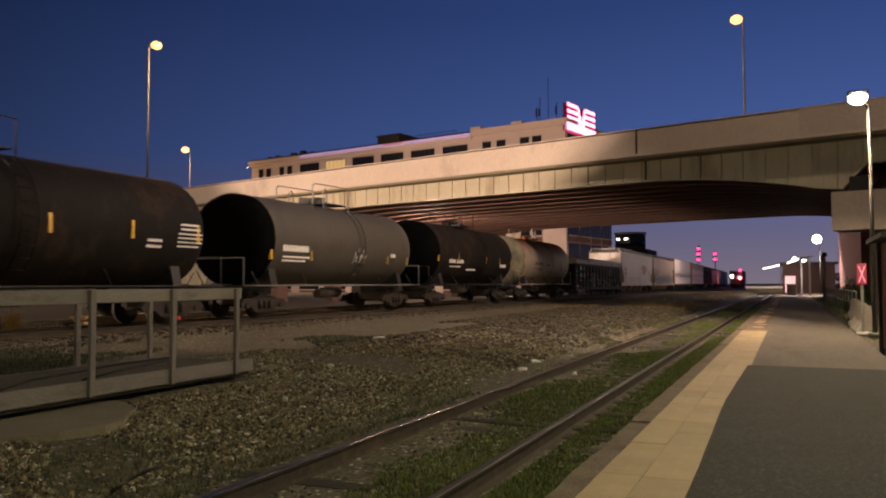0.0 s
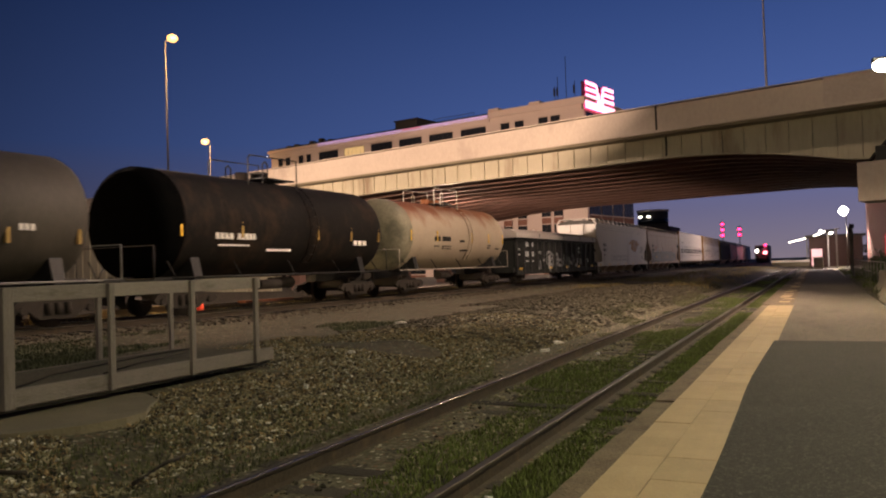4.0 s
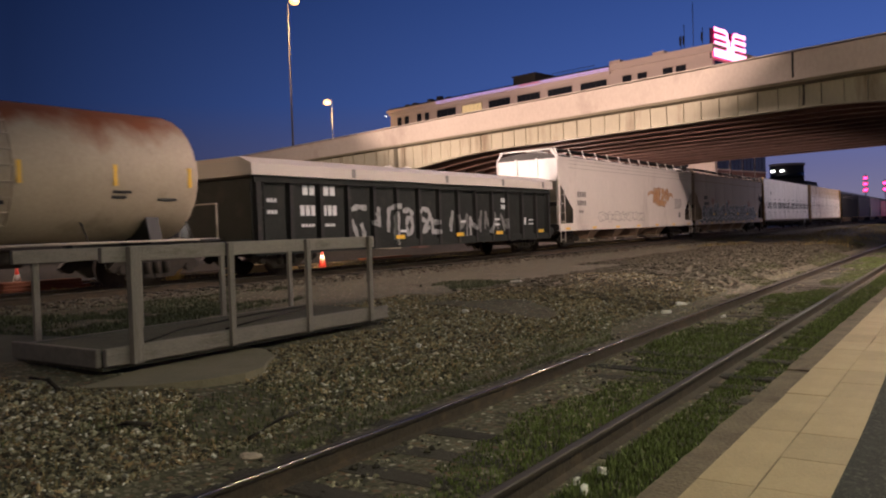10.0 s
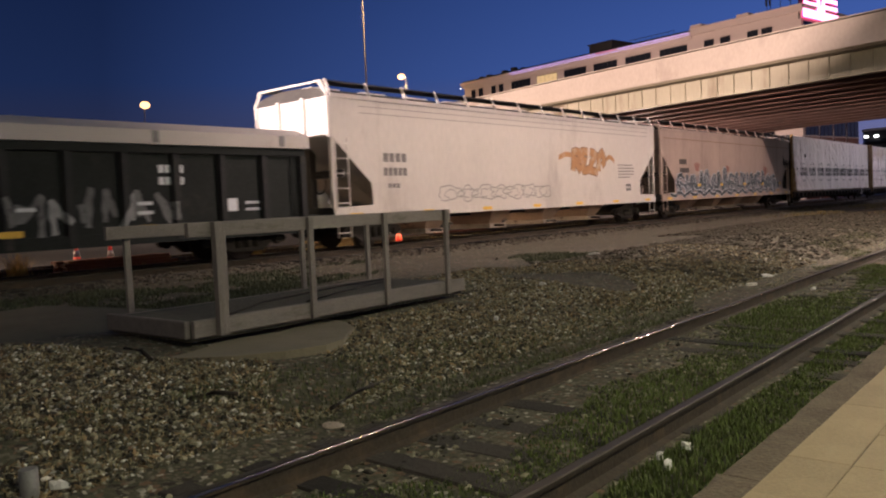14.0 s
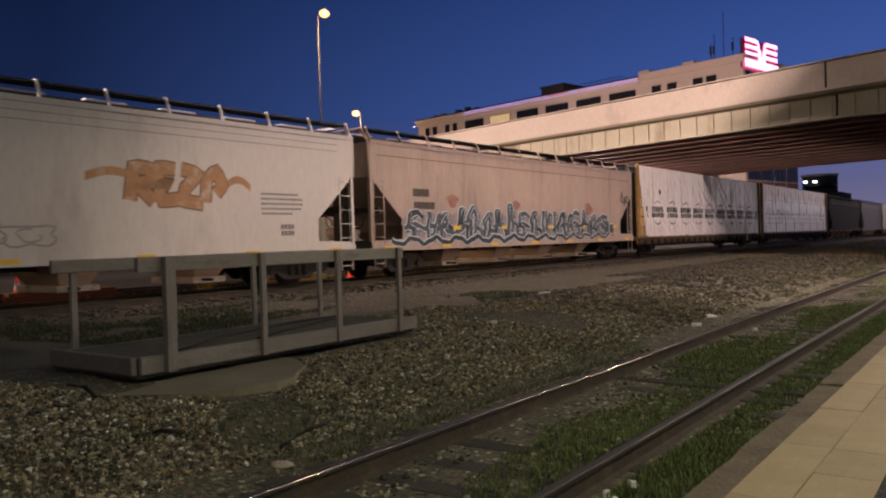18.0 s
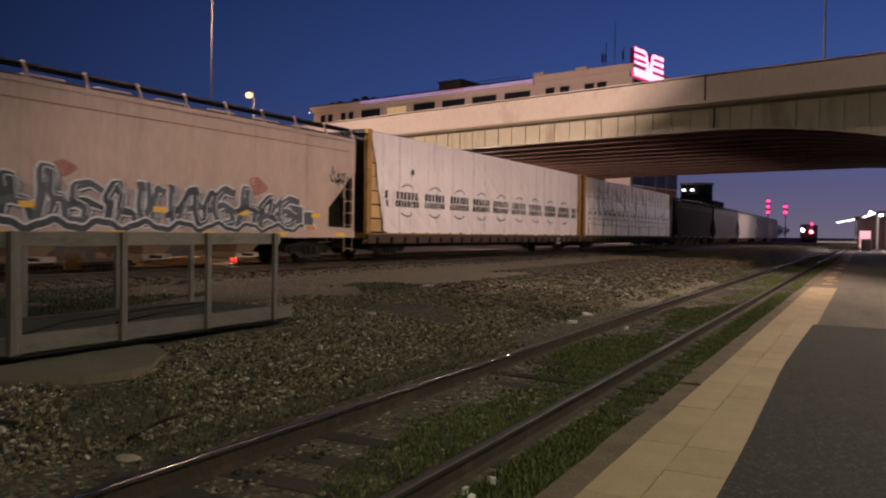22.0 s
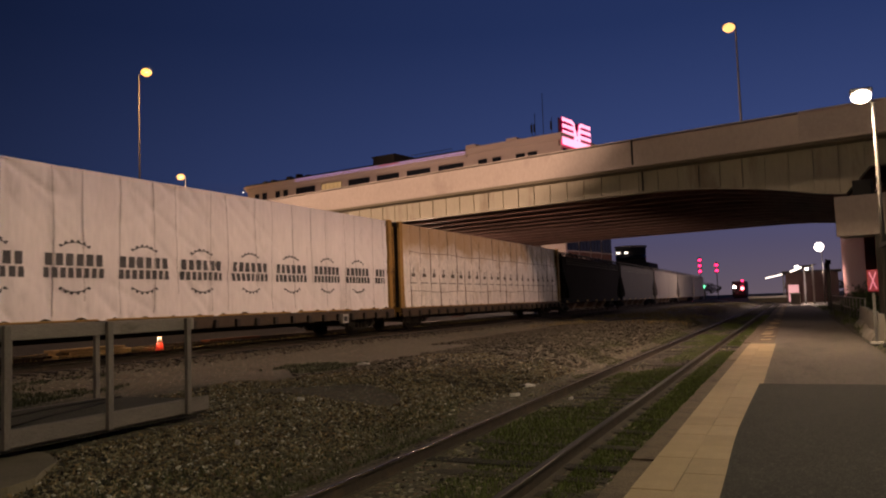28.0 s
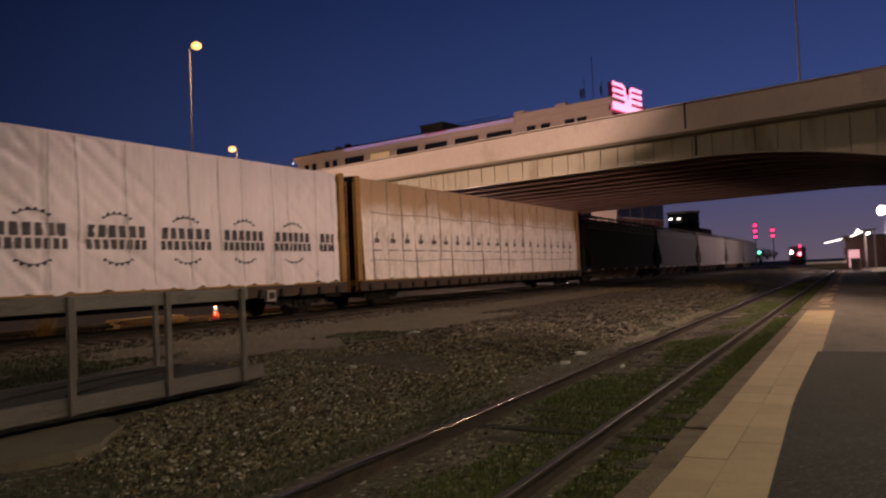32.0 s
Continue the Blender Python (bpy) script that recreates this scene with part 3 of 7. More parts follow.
def track(name, label, x_of, ztop, y0, y1, step, offs=(-0.7525, 0.7525)):
    t = thing(name, label, "track", kind="structure")
    for off in offs:
        r = new("rail", rail_mesh(x_of, off, y0, y1, step, ztop, False))
        r.parent = t
        h = new("rail_head", rail_mesh(x_of, off, y0, y1, step, ztop, True))
        h.parent = r
        ys = np.arange(y0, y1 + step / 2, step)
        # worn gauge corner, rounded over
        sg = 1 if off < 0 else -1
        arc = [(0.0270, -0.0022), (0.0305, -0.0042), (0.0332, -0.0072), (0.0352, -0.0110), (0.0364, -0.0155)]
        n = len(arc)
        vs = [(x_of(y) + off + sg * (dx + 0.0030), y, ztop + dz + 0.0025) for y in ys for dx, dz in arc]
        fs = [(n * j + i, n * j + i + 1, n * j + n + i + 1, n * j + n + i)[::sg] for j in range(len(ys) - 1) for i in range(n - 1)]
        me = joined("running_band", vs, fs, RAILBAND)
        for p in me.polygons:
            p.use_smooth = True
        band = new("running_band", me)
        band.parent = r
    return t


near_track = track("near_track", "rusty rails with shiny heads beside the platform", near_x, 0.0, -14, 260, 2.0, (-0.740, 0.715))
far_track = track("far_track", "rails that carry the freight train", far_x, 0.393, -60, 300, 4.0)
third_track = track("third_track", "yard rails beyond the freight train", lambda y: far_x(y) - 5.2, 0.30, -40, 200, 4.0)
fourth_track = track("fourth_track", "rails between the two lines, curving away", lambda y: near_x(y) - 5.0 - max(0, 70 - y) * 0.03, 0.22, 62, 240, 4.0)


# ---------------------------------------------------------------- platform
def platform():
    # the patch was laid over the strip's inner edge, in a slow wave
    ys = np.linspace(-14, 14.2, 40)
    edge = np.interp(ys, (-14, 5.4, 7.0, 8.2, 9.7, 11.7, 14.2), (-0.63, -0.648, -0.675, -0.70, -0.725, -0.71, -0.68))
    wave = [(float(e) + 0.008 * noise.noise((0, y * 2.0, 7.0)), float(y)) for e, y in zip(edge, ys)]
    solid("platform", prism(bmesh.new(), wave + [(1.62, 14.2), (1.62, -14)], "z", -0.2, 0.061), ASPHALT, "dark asphalt patch of the station platform", "platform", "structure")
    solid("platform_far", box(-0.67, 1.62, 14.202, 97, -0.2, 0.046), OLDPAVE, "worn grey-brown paving of the station platform", "platform", "structure")
    solid("platform_base", box(-1.30, -0.672, 14.204, 97, -0.2, 0.042), KERB, "concrete bed under the yellow strip", "platform", "structure")
    solid("platform_base", box(-1.30, -0.74, -14, 14.202, -0.2, 0.041), KERB, "concrete bed under the yellow strip", "platform", "structure")
    k = thing("platform_kerb", "crumbling brown concrete platform edge", "kerb", kind="structure")
    y, i = -10.0, 0
    rng = random.Random(5)
    while y < 95:
        ln = 3.0 + rng.random()
        n = 14
        outer = [(-1.515 + 0.045 * noise.noise((y * 1.7 + j * 0.6, 3.0, 0.0)), y + (ln - 0.02) * j / n) for j in range(n + 1)]
        inner = [(-1.308, q) for _, q in outer]
        part("kerb_stone", prism(bmesh.new(), outer + inner[::-1], "z", -0.22, 0.046 - 0.025 * rng.random()), KERB, k)
        y += ln


platform()


def shed_and_barriers():
    # timber-red shelter that closes the platform's side
    s = thing("platform_shelter", "dark red-brown timber shelter beside the platform with a shallow roof", "shelter", pose(2.6, 17.2, 0.0))
    rb = mat("red_brown_boards", (0.11, 0.035, 0.025), 0.7, var=0.3, scale=3, stretch=(4, 4, 1))
    for i in range(9):
        part("wall_board", box(-0.86, -0.83, -1.0 + i * 0.26, -1.0 + i * 0.26 + 0.25, 0.1, 2.25, 0.006), rb, s)
    part("corner_post", box(-0.93, -0.82, 1.35, 1.46, -0.2, 2.3, 0.01), BLACKMET, s)
    part("end_wall", box(-0.82, 1.6, 1.36, 1.42, 0.0, 2.25), rb, s)
    part("back_wall", box(1.5, 1.58, -1.0, 1.35, 0.0, 2.25), rb, s)
    roof = bmesh.new()
    prism(roof, [(-1.1, 2.26), (1.8, 2.50), (1.8, 2.58), (-1.1, 2.34)], "y", -1.3, 1.7)
    part("roof", roof, ROOFDARK, s)
    # illuminated panel on a post
    v = thing("advert_panel", "red and white backlit panel on a steel post", "sign", pose(1.85, 24.9, 0.0))
    part("post", box(-0.035, 0.035, -0.035, 0.035, -0.1, 1.5), STEEL, v)
    part("foot", box(-0.16, 0.16, -0.12, 0.12, 0.0, 0.06), WHITEP, v)
    part("case", box(-0.13, 0.13, -0.06, 0.06, 1.38, 1.98, 0.01), REDP, v)
    part("lit_face", box(-0.115, 0.115, -0.066, -0.061, 1.40, 1.96), glowing("panel_glow", (1.0, 0.06, 0.12), 0.32), v)
    for a, b in (((-0.08, 1.45), (0.08, 1.91)), ((0.08, 1.45), (-0.08, 1.91))):
        bm = bmesh.new()
        tube(bm, (a[0], -0.07, a[1]), (b[0], -0.07, b[1]), 0.018, 6)
        part("white_stroke", bm, glowing("stroke_glow", (1, 0.32, 0.42), 1.0), v)
    prof = [(-0.30, 0), (0.30, 0), (0.30, 0.08), (0.12, 0.33), (0.07, 0.81), (-0.07, 0.81), (-0.12, 0.33), (-0.30, 0.08)]
    grey = mat("barrier_concrete", (0.30, 0.27, 0.23), 0.9, var=0.2, scale=2, second=(0.18, 0.15, 0.12), cover=0.4)
    for y0, y1, x in ((25.0, 27.9, 2.0), (28.1, 31.0, 2.15), (33.5, 36.4, 2.35)):
        bm = prism(bmesh.new(), prof, "y", y0 - 26, y1 - 26)
        solid("jersey_barrier", bm, grey, "stained concrete jersey barrier at the platform's side", "barrier", m=pose(x, 26, -0.03), group="barriers beside the platform")
    f = thing("steel_fence", "low steel fence beyond the barriers", "fence", pose(2.6, 38, 0.0))
    for i in range(16):
        part("post", box(-0.03, 0.03, i * 2.4, i * 2.4 + 0.06, -0.1, 1.1), STEEL, f)
    for z in (0.5, 1.05):
        part("rail", box(-0.02, 0.02, 0, 36, z, z + 0.05), STEEL, f)


shed_and_barriers()


def platform_lamp(x, y, h, label, r=0.23):
    o = thing("platform_lamp", label, "lamp", pose(x, y, 0.03), "platform lamps")
    bm = tube(bmesh.new(), (0, 0, 0.0), (0, 0, h - 0.25), 0.06, 12, 0.04)
    part("pole", bm, POLE, o)
    part("base", tube(bmesh.new(), (0, 0, 0), (0, 0, 0.12), 0.16, 12), STEEL, o)
    part("arm", pipe(bmesh.new(), [(0, 0, h - 0.4), (-0.12, 0, h - 0.1), (-0.25, 0, h + 0.02)], 0.035), POLE, o)
    part("housing", box(-0.50, 0.0, -0.13, 0.13, h + 0.0, h + 0.14, 0.03), STEEL, o)
    # lens made larger than life, its glare put into the shape
    part("lens", ball(bmesh.new(), (-0.25, 0, h - 0.06), r, 14, 0.7 if y < 50 else 1.0), GLOBE if y < 50 else FARGLOBE, o, "glowing white lens, oversized for its glare")
    return o


platform_lamp(1.98, 23.0, 6.3, "tall steel platform lamp, lit, with a bright white head")
platform_lamp(3.2, 100.0, 6.5, "tall steel platform lamp, lit, far down the platform", 0.5)
platform_lamp(1.0, 140.0, 5.4, "tall steel platform lamp, lit, beside the far canopy", 0.3)
platform_lamp(2.4, 140.0, 5.2, "tall steel platform lamp, lit, beside the far canopy", 0.3)


# ---------------------------------------------------------------- bridge

BR = Matrix.Translation((-7.2, 41.3, 0)) @ Matrix(((-0.972, 0.233, 0, 0), (0.233, 0.972, 0, 0), (0, 0, 1, 0), (0, 0, 0, 1)))



# column concrete darkened in its colour, standing for shade from the platform lamp
COLUMN = mat("shaded_column_concrete", (0.070, 0.060, 0.052), 0.9, var=0.3, scale=0.8, grain=20, bump=0.2, second=(0.04, 0.034, 0.03), cover=0.5, stretch=(1, 1, 0.3))


def bridge():
    b = thing("road_bridge", "wide concrete and steel road bridge over the tracks, lit from one side", "bridge", kind="structure")

    def bp(s, d, z):
        return BR @ Vector((s, d, z))

    def slab(bm, s0, s1, d0, d1, z0, z1):
        v = [bm.verts.new(bp(s, d, z)) for z in (z0, z1) for s, d in ((s0, d0), (s1, d0), (s1, d1), (s0, d1))]
        for q in ((3, 2, 1, 0), (4, 5, 6, 7), (0, 1, 5, 4), (1, 2, 6, 5), (2, 3, 7, 6), (3, 0, 4, 7)):
            bm.faces.new([v[i] for i in q])
        return bm

    zt, zd, zb = 9.42, 8.20, 6.86
    # parapets in cast lengths with open joints
    cuts = [-26, -16.2, -8.0, 0.0, 13.0, 26.0, 39.0, 52.0, 70, 90, 120, 160]
    for i, (a, c) in enumerate(zip(cuts, cuts[1:])):
        part("parapet", slab(bmesh.new(), a + (0.03 if a == 0 else 0.003), c - (0.03 if c == 0 else 0.003), 0, 0.35, zd + 0.002, zt + (0.06 if i == 1 else 0)), CONCRETE2 if i < 2 else CONCRETE, b)
        part("parapet", slab(bmesh.new(), a + 0.03, c - 0.03, 28.6, 29.0, zd + 0.002, zt), CONCRETE, b)
        part("coping", slab(bmesh.new(), a + 0.03, c - 0.03, -0.03, 0.38, zt + 0.065, zt + 0.12), CONCRETE, b)
    # black strip set over the parapet joint in place of its shade
    part("joint_shadow_gap", slab(bmesh.new(), -0.05, 0.05, -0.012, 0.3, zd - 0.1, zt + 0.07), BLACKMET, b, "black strip that stands for the open joint's shade")
    part("deck", slab(bmesh.new(), -26, 160, 0.0, 29.0, zd - 0.25, zd), SLAB, b, "concrete road deck")
    part("ledge", slab(bmesh.new(), -26, 160, -0.10, 0.0, zd - 0.12, zd - 0.0), CONCRETE, b)
    # plate girders; the outer one deepens to the piers
    sl, sr = 31.0, -9.6

    def bottom(s):
        h = 0.0
        if s > sl - 12:
            h = min(1.0, (s - (sl - 12)) / 12) ** 2 * 0.9
        if sr - 0.2 < s < 0.0:
            h = min(1.0, -s / 9) ** 2 * 1.1
        return zb - h

    for k in range(13):
        d = 0.90 + k * 2.27
        bm = bmesh.new()
        ss = np.arange(sr - (16.0 if k == 0 else 0.5), sl + 0.6, 1.0)
        lo, hi, lo2, hi2 = [], [], [], []
        for s in ss:
            lo.append(bm.verts.new(bp(s, d - 0.02, bottom(s))))
            hi.append(bm.verts.new(bp(s, d - 0.02, zd - 0.26)))
            lo2.append(bm.verts.new(bp(s, d + 0.02, bottom(s))))
            hi2.append(bm.verts.new(bp(s, d + 0.02, zd - 0.26)))
        for i in range(len(ss) - 1):
            bm.faces.new((lo[i], lo[i + 1], hi[i + 1], hi[i]))
            bm.faces.new((lo2[i], hi2[i], hi2[i + 1], lo2[i + 1]))
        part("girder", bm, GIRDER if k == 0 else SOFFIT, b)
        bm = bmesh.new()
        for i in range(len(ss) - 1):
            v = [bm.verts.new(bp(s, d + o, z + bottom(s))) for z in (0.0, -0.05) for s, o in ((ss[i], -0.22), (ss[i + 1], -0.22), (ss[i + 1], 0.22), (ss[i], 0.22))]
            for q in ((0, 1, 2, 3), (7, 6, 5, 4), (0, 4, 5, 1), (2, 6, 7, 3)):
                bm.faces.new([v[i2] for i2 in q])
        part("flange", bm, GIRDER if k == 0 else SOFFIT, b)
    # stiffeners on the outer girder
    s = sr - 15.5
    while s < sl:
        part("stiffener", slab(bmesh.new(), s - 0.014, s + 0.014, 0.79, 0.879, bottom(s) + 0.002, zd - 0.26), GIRDER, b)
        s += 1.05
    # cross bracing between the girders
    for s in np.arange(sr + 2, sl, 5.0):
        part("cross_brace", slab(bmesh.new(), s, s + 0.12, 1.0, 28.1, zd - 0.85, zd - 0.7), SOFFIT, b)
    # approach wall on the left, with ribs, pier and abutment
    part("approach_wall", slab(bmesh.new(), sl + 0.8, 160, 0.76, 1.2, -0.3, zd - 0.26), GIRDER, b, "ribbed wall of the approach")
    s = sl + 1.4
    while s < 110:
        part("rib", slab(bmesh.new(), s - 0.03, s + 0.03, 0.64, 0.759, -0.3, zd - 0.27), GIRDER, b)
        s += 1.6
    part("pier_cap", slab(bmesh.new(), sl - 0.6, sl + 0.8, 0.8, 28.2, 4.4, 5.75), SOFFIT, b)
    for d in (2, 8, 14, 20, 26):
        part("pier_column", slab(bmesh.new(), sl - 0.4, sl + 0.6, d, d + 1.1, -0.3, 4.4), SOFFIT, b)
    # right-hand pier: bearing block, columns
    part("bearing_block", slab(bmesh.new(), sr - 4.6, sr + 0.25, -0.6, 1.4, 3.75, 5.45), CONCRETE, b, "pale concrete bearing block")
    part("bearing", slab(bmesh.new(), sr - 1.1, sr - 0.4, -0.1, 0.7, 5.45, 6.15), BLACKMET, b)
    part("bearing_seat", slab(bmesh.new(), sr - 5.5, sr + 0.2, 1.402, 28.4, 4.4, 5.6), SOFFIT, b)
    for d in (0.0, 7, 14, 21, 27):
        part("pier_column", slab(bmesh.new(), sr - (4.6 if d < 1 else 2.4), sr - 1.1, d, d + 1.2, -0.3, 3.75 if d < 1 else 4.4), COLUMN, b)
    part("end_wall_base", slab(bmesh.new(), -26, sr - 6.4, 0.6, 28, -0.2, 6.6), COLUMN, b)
    # downpipe at the joint
    bm = bmesh.new()
    pipe(bm, [bp(-0.2, 0.68, zd - 0.3), bp(-0.22, 0.66, zd - 0.9), bp(-0.2, 0.66, zb + 0.05)], 0.05)
    part("drain_pipe", bm, BLACKMET, b)
    return b


bridge()


def highway_lamp(x, y, zbase, ztop, arm, glow, label, r=0.55, pole=POLE):
    o = thing("highway_lamp", label, "street lamp", pose(x, y, zbase), "highway lamps")
    h = ztop - zbase
    part("pole", tube(bmesh.new(), (0, 0, 0), (0, 0, h - 0.1), 0.13, 10, 0.06), pole, o)
    part("arm", pipe(bmesh.new(), [(0, 0, h - 0.25), (arm * 0.5, 0, h + 0.02), (arm, 0, h + 0.1)], 0.05), STEEL, o)
    part("housing", box(arm - 0.5, arm + 0.5, -0.22, 0.22, h + 0.10, h + 0.3, 0.05), STEEL, o)
    # lens swollen to the size of its glare
    part("lens", ball(bmesh.new(), (arm, 0, h + 0.0), r, 12, 0.75), glow, o, "glowing lens, oversized for its glare")
    return o


highway_lamp(-60.6, 61.2, 6.0, 26.3, 1.0, SODGLOW, "tall steel highway lamp glowing yellow")
highway_lamp(-107.0, 119.1, 0.0, 28.0, -1.2, SODGLOW2, "tall steel highway lamp glowing orange", 0.8)
highway_lamp(-3.1, 68.4, 8.1, 23.3, -0.5, SODGLOW2, "tall steel highway lamp standing on the bridge", 0.5, STEEL)
highway_lamp(-119.0, 68.5, 0.0, 20.0, 0.3, SODGLOW2, "distant highway lamp glowing orange", 0.8)


# ---------------------------------------------------------------- factory building beyond the bridge
def factory():
    A, B = Vector((-94.5, 122.2, 0)), Vector((-25.6, 109.6, 0))
    ln = (B - A).length
    u = (B - A).normalized()
    w = Vector((-u.y, u.x, 0))
    m = Matrix(((u.x, w.x, 0, A.x), (u.y, w.y, 0, A.y), (0, 0, 1, 0), (0, 0, 0, 1)))
    f = thing("factory_building", "long cream factory building with rows of dark windows", "building", m)
    H, up = 25.05, ln * 0.945
    part("wall", box(0, up, 0, 17, 0, H - 0.5), FACADE, f)
    part("cornice", box(-0.5, ln * 0.716, -0.6, 17.4, H - 0.498, H), FACADE, f)
    part("cornice_moulding", box(-0.3, ln * 0.716, -0.3, -0.002, H - 1.0, H - 0.502), FACADE, f)
    part("roof", box(-0.3, ln * 0.716, -0.2, 17.2, H + 0.002, H + 0.3), ROOFDARK, f)
    part("upper_parapet", box(ln * 0.716, up + 0.3, -0.4, 17.4, H - 0.498, H + 0.30), FACADE, f)
    part("parapet_coping", box(ln * 0.716, up + 0.5, -0.6, 17.5, H + 0.302, H + 0.45), FACADE, f)
    for px in (0.717, 0.82):
        part("parapet_block", box(ln * px, ln * px + 1.8, -0.5, 1.2, H + 0.452, H + 0.85), FACADE, f)
    for dz, hh in ((-0.16, 0.05), (-0.48, 0.03)):
        part("led_strip", box(ln * 0.19, ln * 0.716, -0.68, -0.61, H + dz, H + dz + hh), LEDGLOW, f, "violet light strip along the cornice")
    part("led_strip", box(ln * 0.47, ln * 0.53, -0.70, -0.682, H - 0.20, H - 0.10), glowing("pink_led", (1.0, 0.15, 0.40), 0.6), f, "pink length of the light strip")
    part("penthouse", box(ln * 0.41, ln * 0.478, 3, 10, H + 0.3, H + 2.2), ROOFDARK, f)
    part("penthouse_roof", box(ln * 0.407, ln * 0.481, 2.8, 10.2, H + 2.202, H + 2.4), ROOFDARK, f)
    bm = bmesh.new()
    for k in range(9):
        tube(bm, (ln * 0.55 + k * 1.0, 1.0, H + 0.3), (ln * 0.55 + k * 1.0, 1.0, H + 1.1), 0.04, 5)
    tube(bm, (ln * 0.55, 1.0, H + 1.1), (ln * 0.55 + 8, 1.0, H + 1.1), 0.04, 5)
    part("roof_railing", bm, BLACKMET, f)
    part("corner_lamp", ball(bmesh.new(), (-0.6, -0.6, H - 1.0), 0.10, 8), CANOPYGLOW, f)
    for sx in (0.03, 0.06, 0.12, 0.155, 0.19):
        part("roof_vent", box(ln * sx, ln * sx + 0.9, 2, 3, H + 0.3, H + 1.0 + 0.6 * (sx * 37 % 1)), ROOFDARK, f)
    for sx, hh in ((0.858, 2.3), (0.865, 3.6), (0.885, 6.5), (0.905, 2.6)):
        part("antenna", tube(bmesh.new(), (ln * sx, 3, H + 0.8), (ln * sx, 3, H + 1.2 + hh), 0.05, 5), BLACKMET, f)
        if hh < 6:
            part("antenna_panel", box(ln * sx - 0.12, ln * sx + 0.12, 2.7, 2.9, H + 1.9, H + 3.1), BLACKMET, f)
    # windows: narrow pairs at the ends, wide four-light ones between, single wide ones low in the wing
    bays = [(x * ln, 1.1) for x in (0.0295, 0.059, 0.109, 0.1385)] + [(x * ln, 1.5) for x in (0.7445, 0.7807, 0.839, 0.868)]
    bays += [(ln * (0.185 + i * 0.0905), 4.7) for i in range(6)]
    wing = [(0.6 + k * 4.15, 3.7) for k in range(4)]
    fm = {}
    for wd in (1.1, 1.5, 3.7, 4.7):
        bm = bmesh.new()
        n = {1.1: 1, 1.5: 2, 3.7: 3, 4.7: 5}[wd]
        lo = [bm.verts.new((wd * k / n, -0.06, 0)) for k in range(n + 1)]
        mid = [bm.verts.new((wd * k / n, -0.06, 2.0)) for k in range(n + 1)]
        hi = [bm.verts.new((wd * k / n, -0.06, 2.9)) for k in range(n + 1)]
        cells = [bm.faces.new((p[k], p[k + 1], q[k + 1], q[k])) for p, q in ((lo, mid), (mid, hi)) for k in range(n)]
        bmesh.ops.inset_individual(bm, faces=cells, thickness=0.13 if wd > 4 else 0.07)
        bmesh.ops.delete(bm, geom=cells, context="FACES_ONLY")
        ex = bmesh.ops.extrude_face_region(bm, geom=bm.faces[:])
        bmesh.ops.translate(bm, vec=(0, 0.11, 0), verts=[g for g in ex["geom"] if isinstance(g, bmesh.types.BMVert)])
        panes = [finish("pane", box(0.02, wd - 0.02, -0.02, 0.0, 0.04, 2.86), mt) for mt in (DARKGLASS, LITGLASS)]
        fm[wd] = (finish("window_frame", bm, FRAMEDARK), panes[0], panes[1], finish("sill", box(-0.1, wd + 0.1, -0.16, -0.06, -0.14, -0.002), FACADE),
                  finish("spandrel", box(0.0, wd, -0.05, 0.04, -1.0, -0.16), BRICK))
    for fl in range(6):
        z = H - 4.5 - fl * 4.0
        for k, (x, wd) in enumerate(bays + wing):
            fr, gl, lit, sill, spandrel = fm[wd]
            side = k >= len(bays)
            o = share("window", fr, f, pose(up + 0.05, x, z, 0, 0, 90) if side else pose(x, -0.05, z))
            on = fl == 0 and not side and wd > 2 and abs(x - ln * 0.2755) < 1
            share("pane", lit if on else gl, o, pose(0, 0, 0))
            share("sill", sill, o, pose(0, 0, 0))
            if fl > 0:
                share("spandrel", spandrel, o, pose(0, 0, 0))


factory()


def neon_sign():
    o = thing("roof_sign", "large pink neon sign on the factory roof", "sign", pose(-28.06, 114.8, 25.9, 0, 0, 78))
    k = 1.85
    part("frame", box(-2.6 * k, 2.6 * k, 0.5, 0.65, -2.2, 1.9), BLACKMET, o)
    for x in (-3.6, 0, 3.6):
        part("leg", box(x - 0.1, x + 0.1, 0.5, 0.7, -3.2, -2.2), BLACKMET, o)

    # two mirrored figures of three stacked strokes that bend down to the middle, over a solid bar
    def flat(bm, y):
        for v in bm.verts:
            v.co.y = v.co.y * 0.12 + y
        return bm

    def stroke(pts, r):
        part("stroke_case", flat(pipe(bmesh.new(), [(x * k, 0, z) for x, z in pts], r + 0.07, 8), 0.08), PINKSIGN, o, "glowing pink edge of the stroke")
        part("stroke", flat(pipe(bmesh.new(), [(x * k, 0, z) for x, z in pts], r, 8), 0.0), PINKCORE, o, "glowing pink-white stroke")
    for sgn in (-1, 1):
        for i, z in enumerate((1.68, 0.74, -0.20)):
            bend = 0.95 - 0.22 * i
            stroke([(sgn * 2.5, z), (sgn * bend, z), (sgn * (bend - 0.30), z - 0.10), (sgn * (bend - 0.48), z - 0.42), (sgn * (bend - 0.52), -1.0)][:5 - (i == 2)], 0.29)
    part("lower_bar", box(-2.6 * k, 2.6 * k, -0.03, 0.03, -2.05, -0.95, 0.01), PINKCORE, o, "glowing pink-white bar")
    part("lower_bar_case", box(-2.7 * k, 2.7 * k, 0.07, 0.12, -2.15, -0.86, 0.01), PINKSIGN, o)


neon_sign()


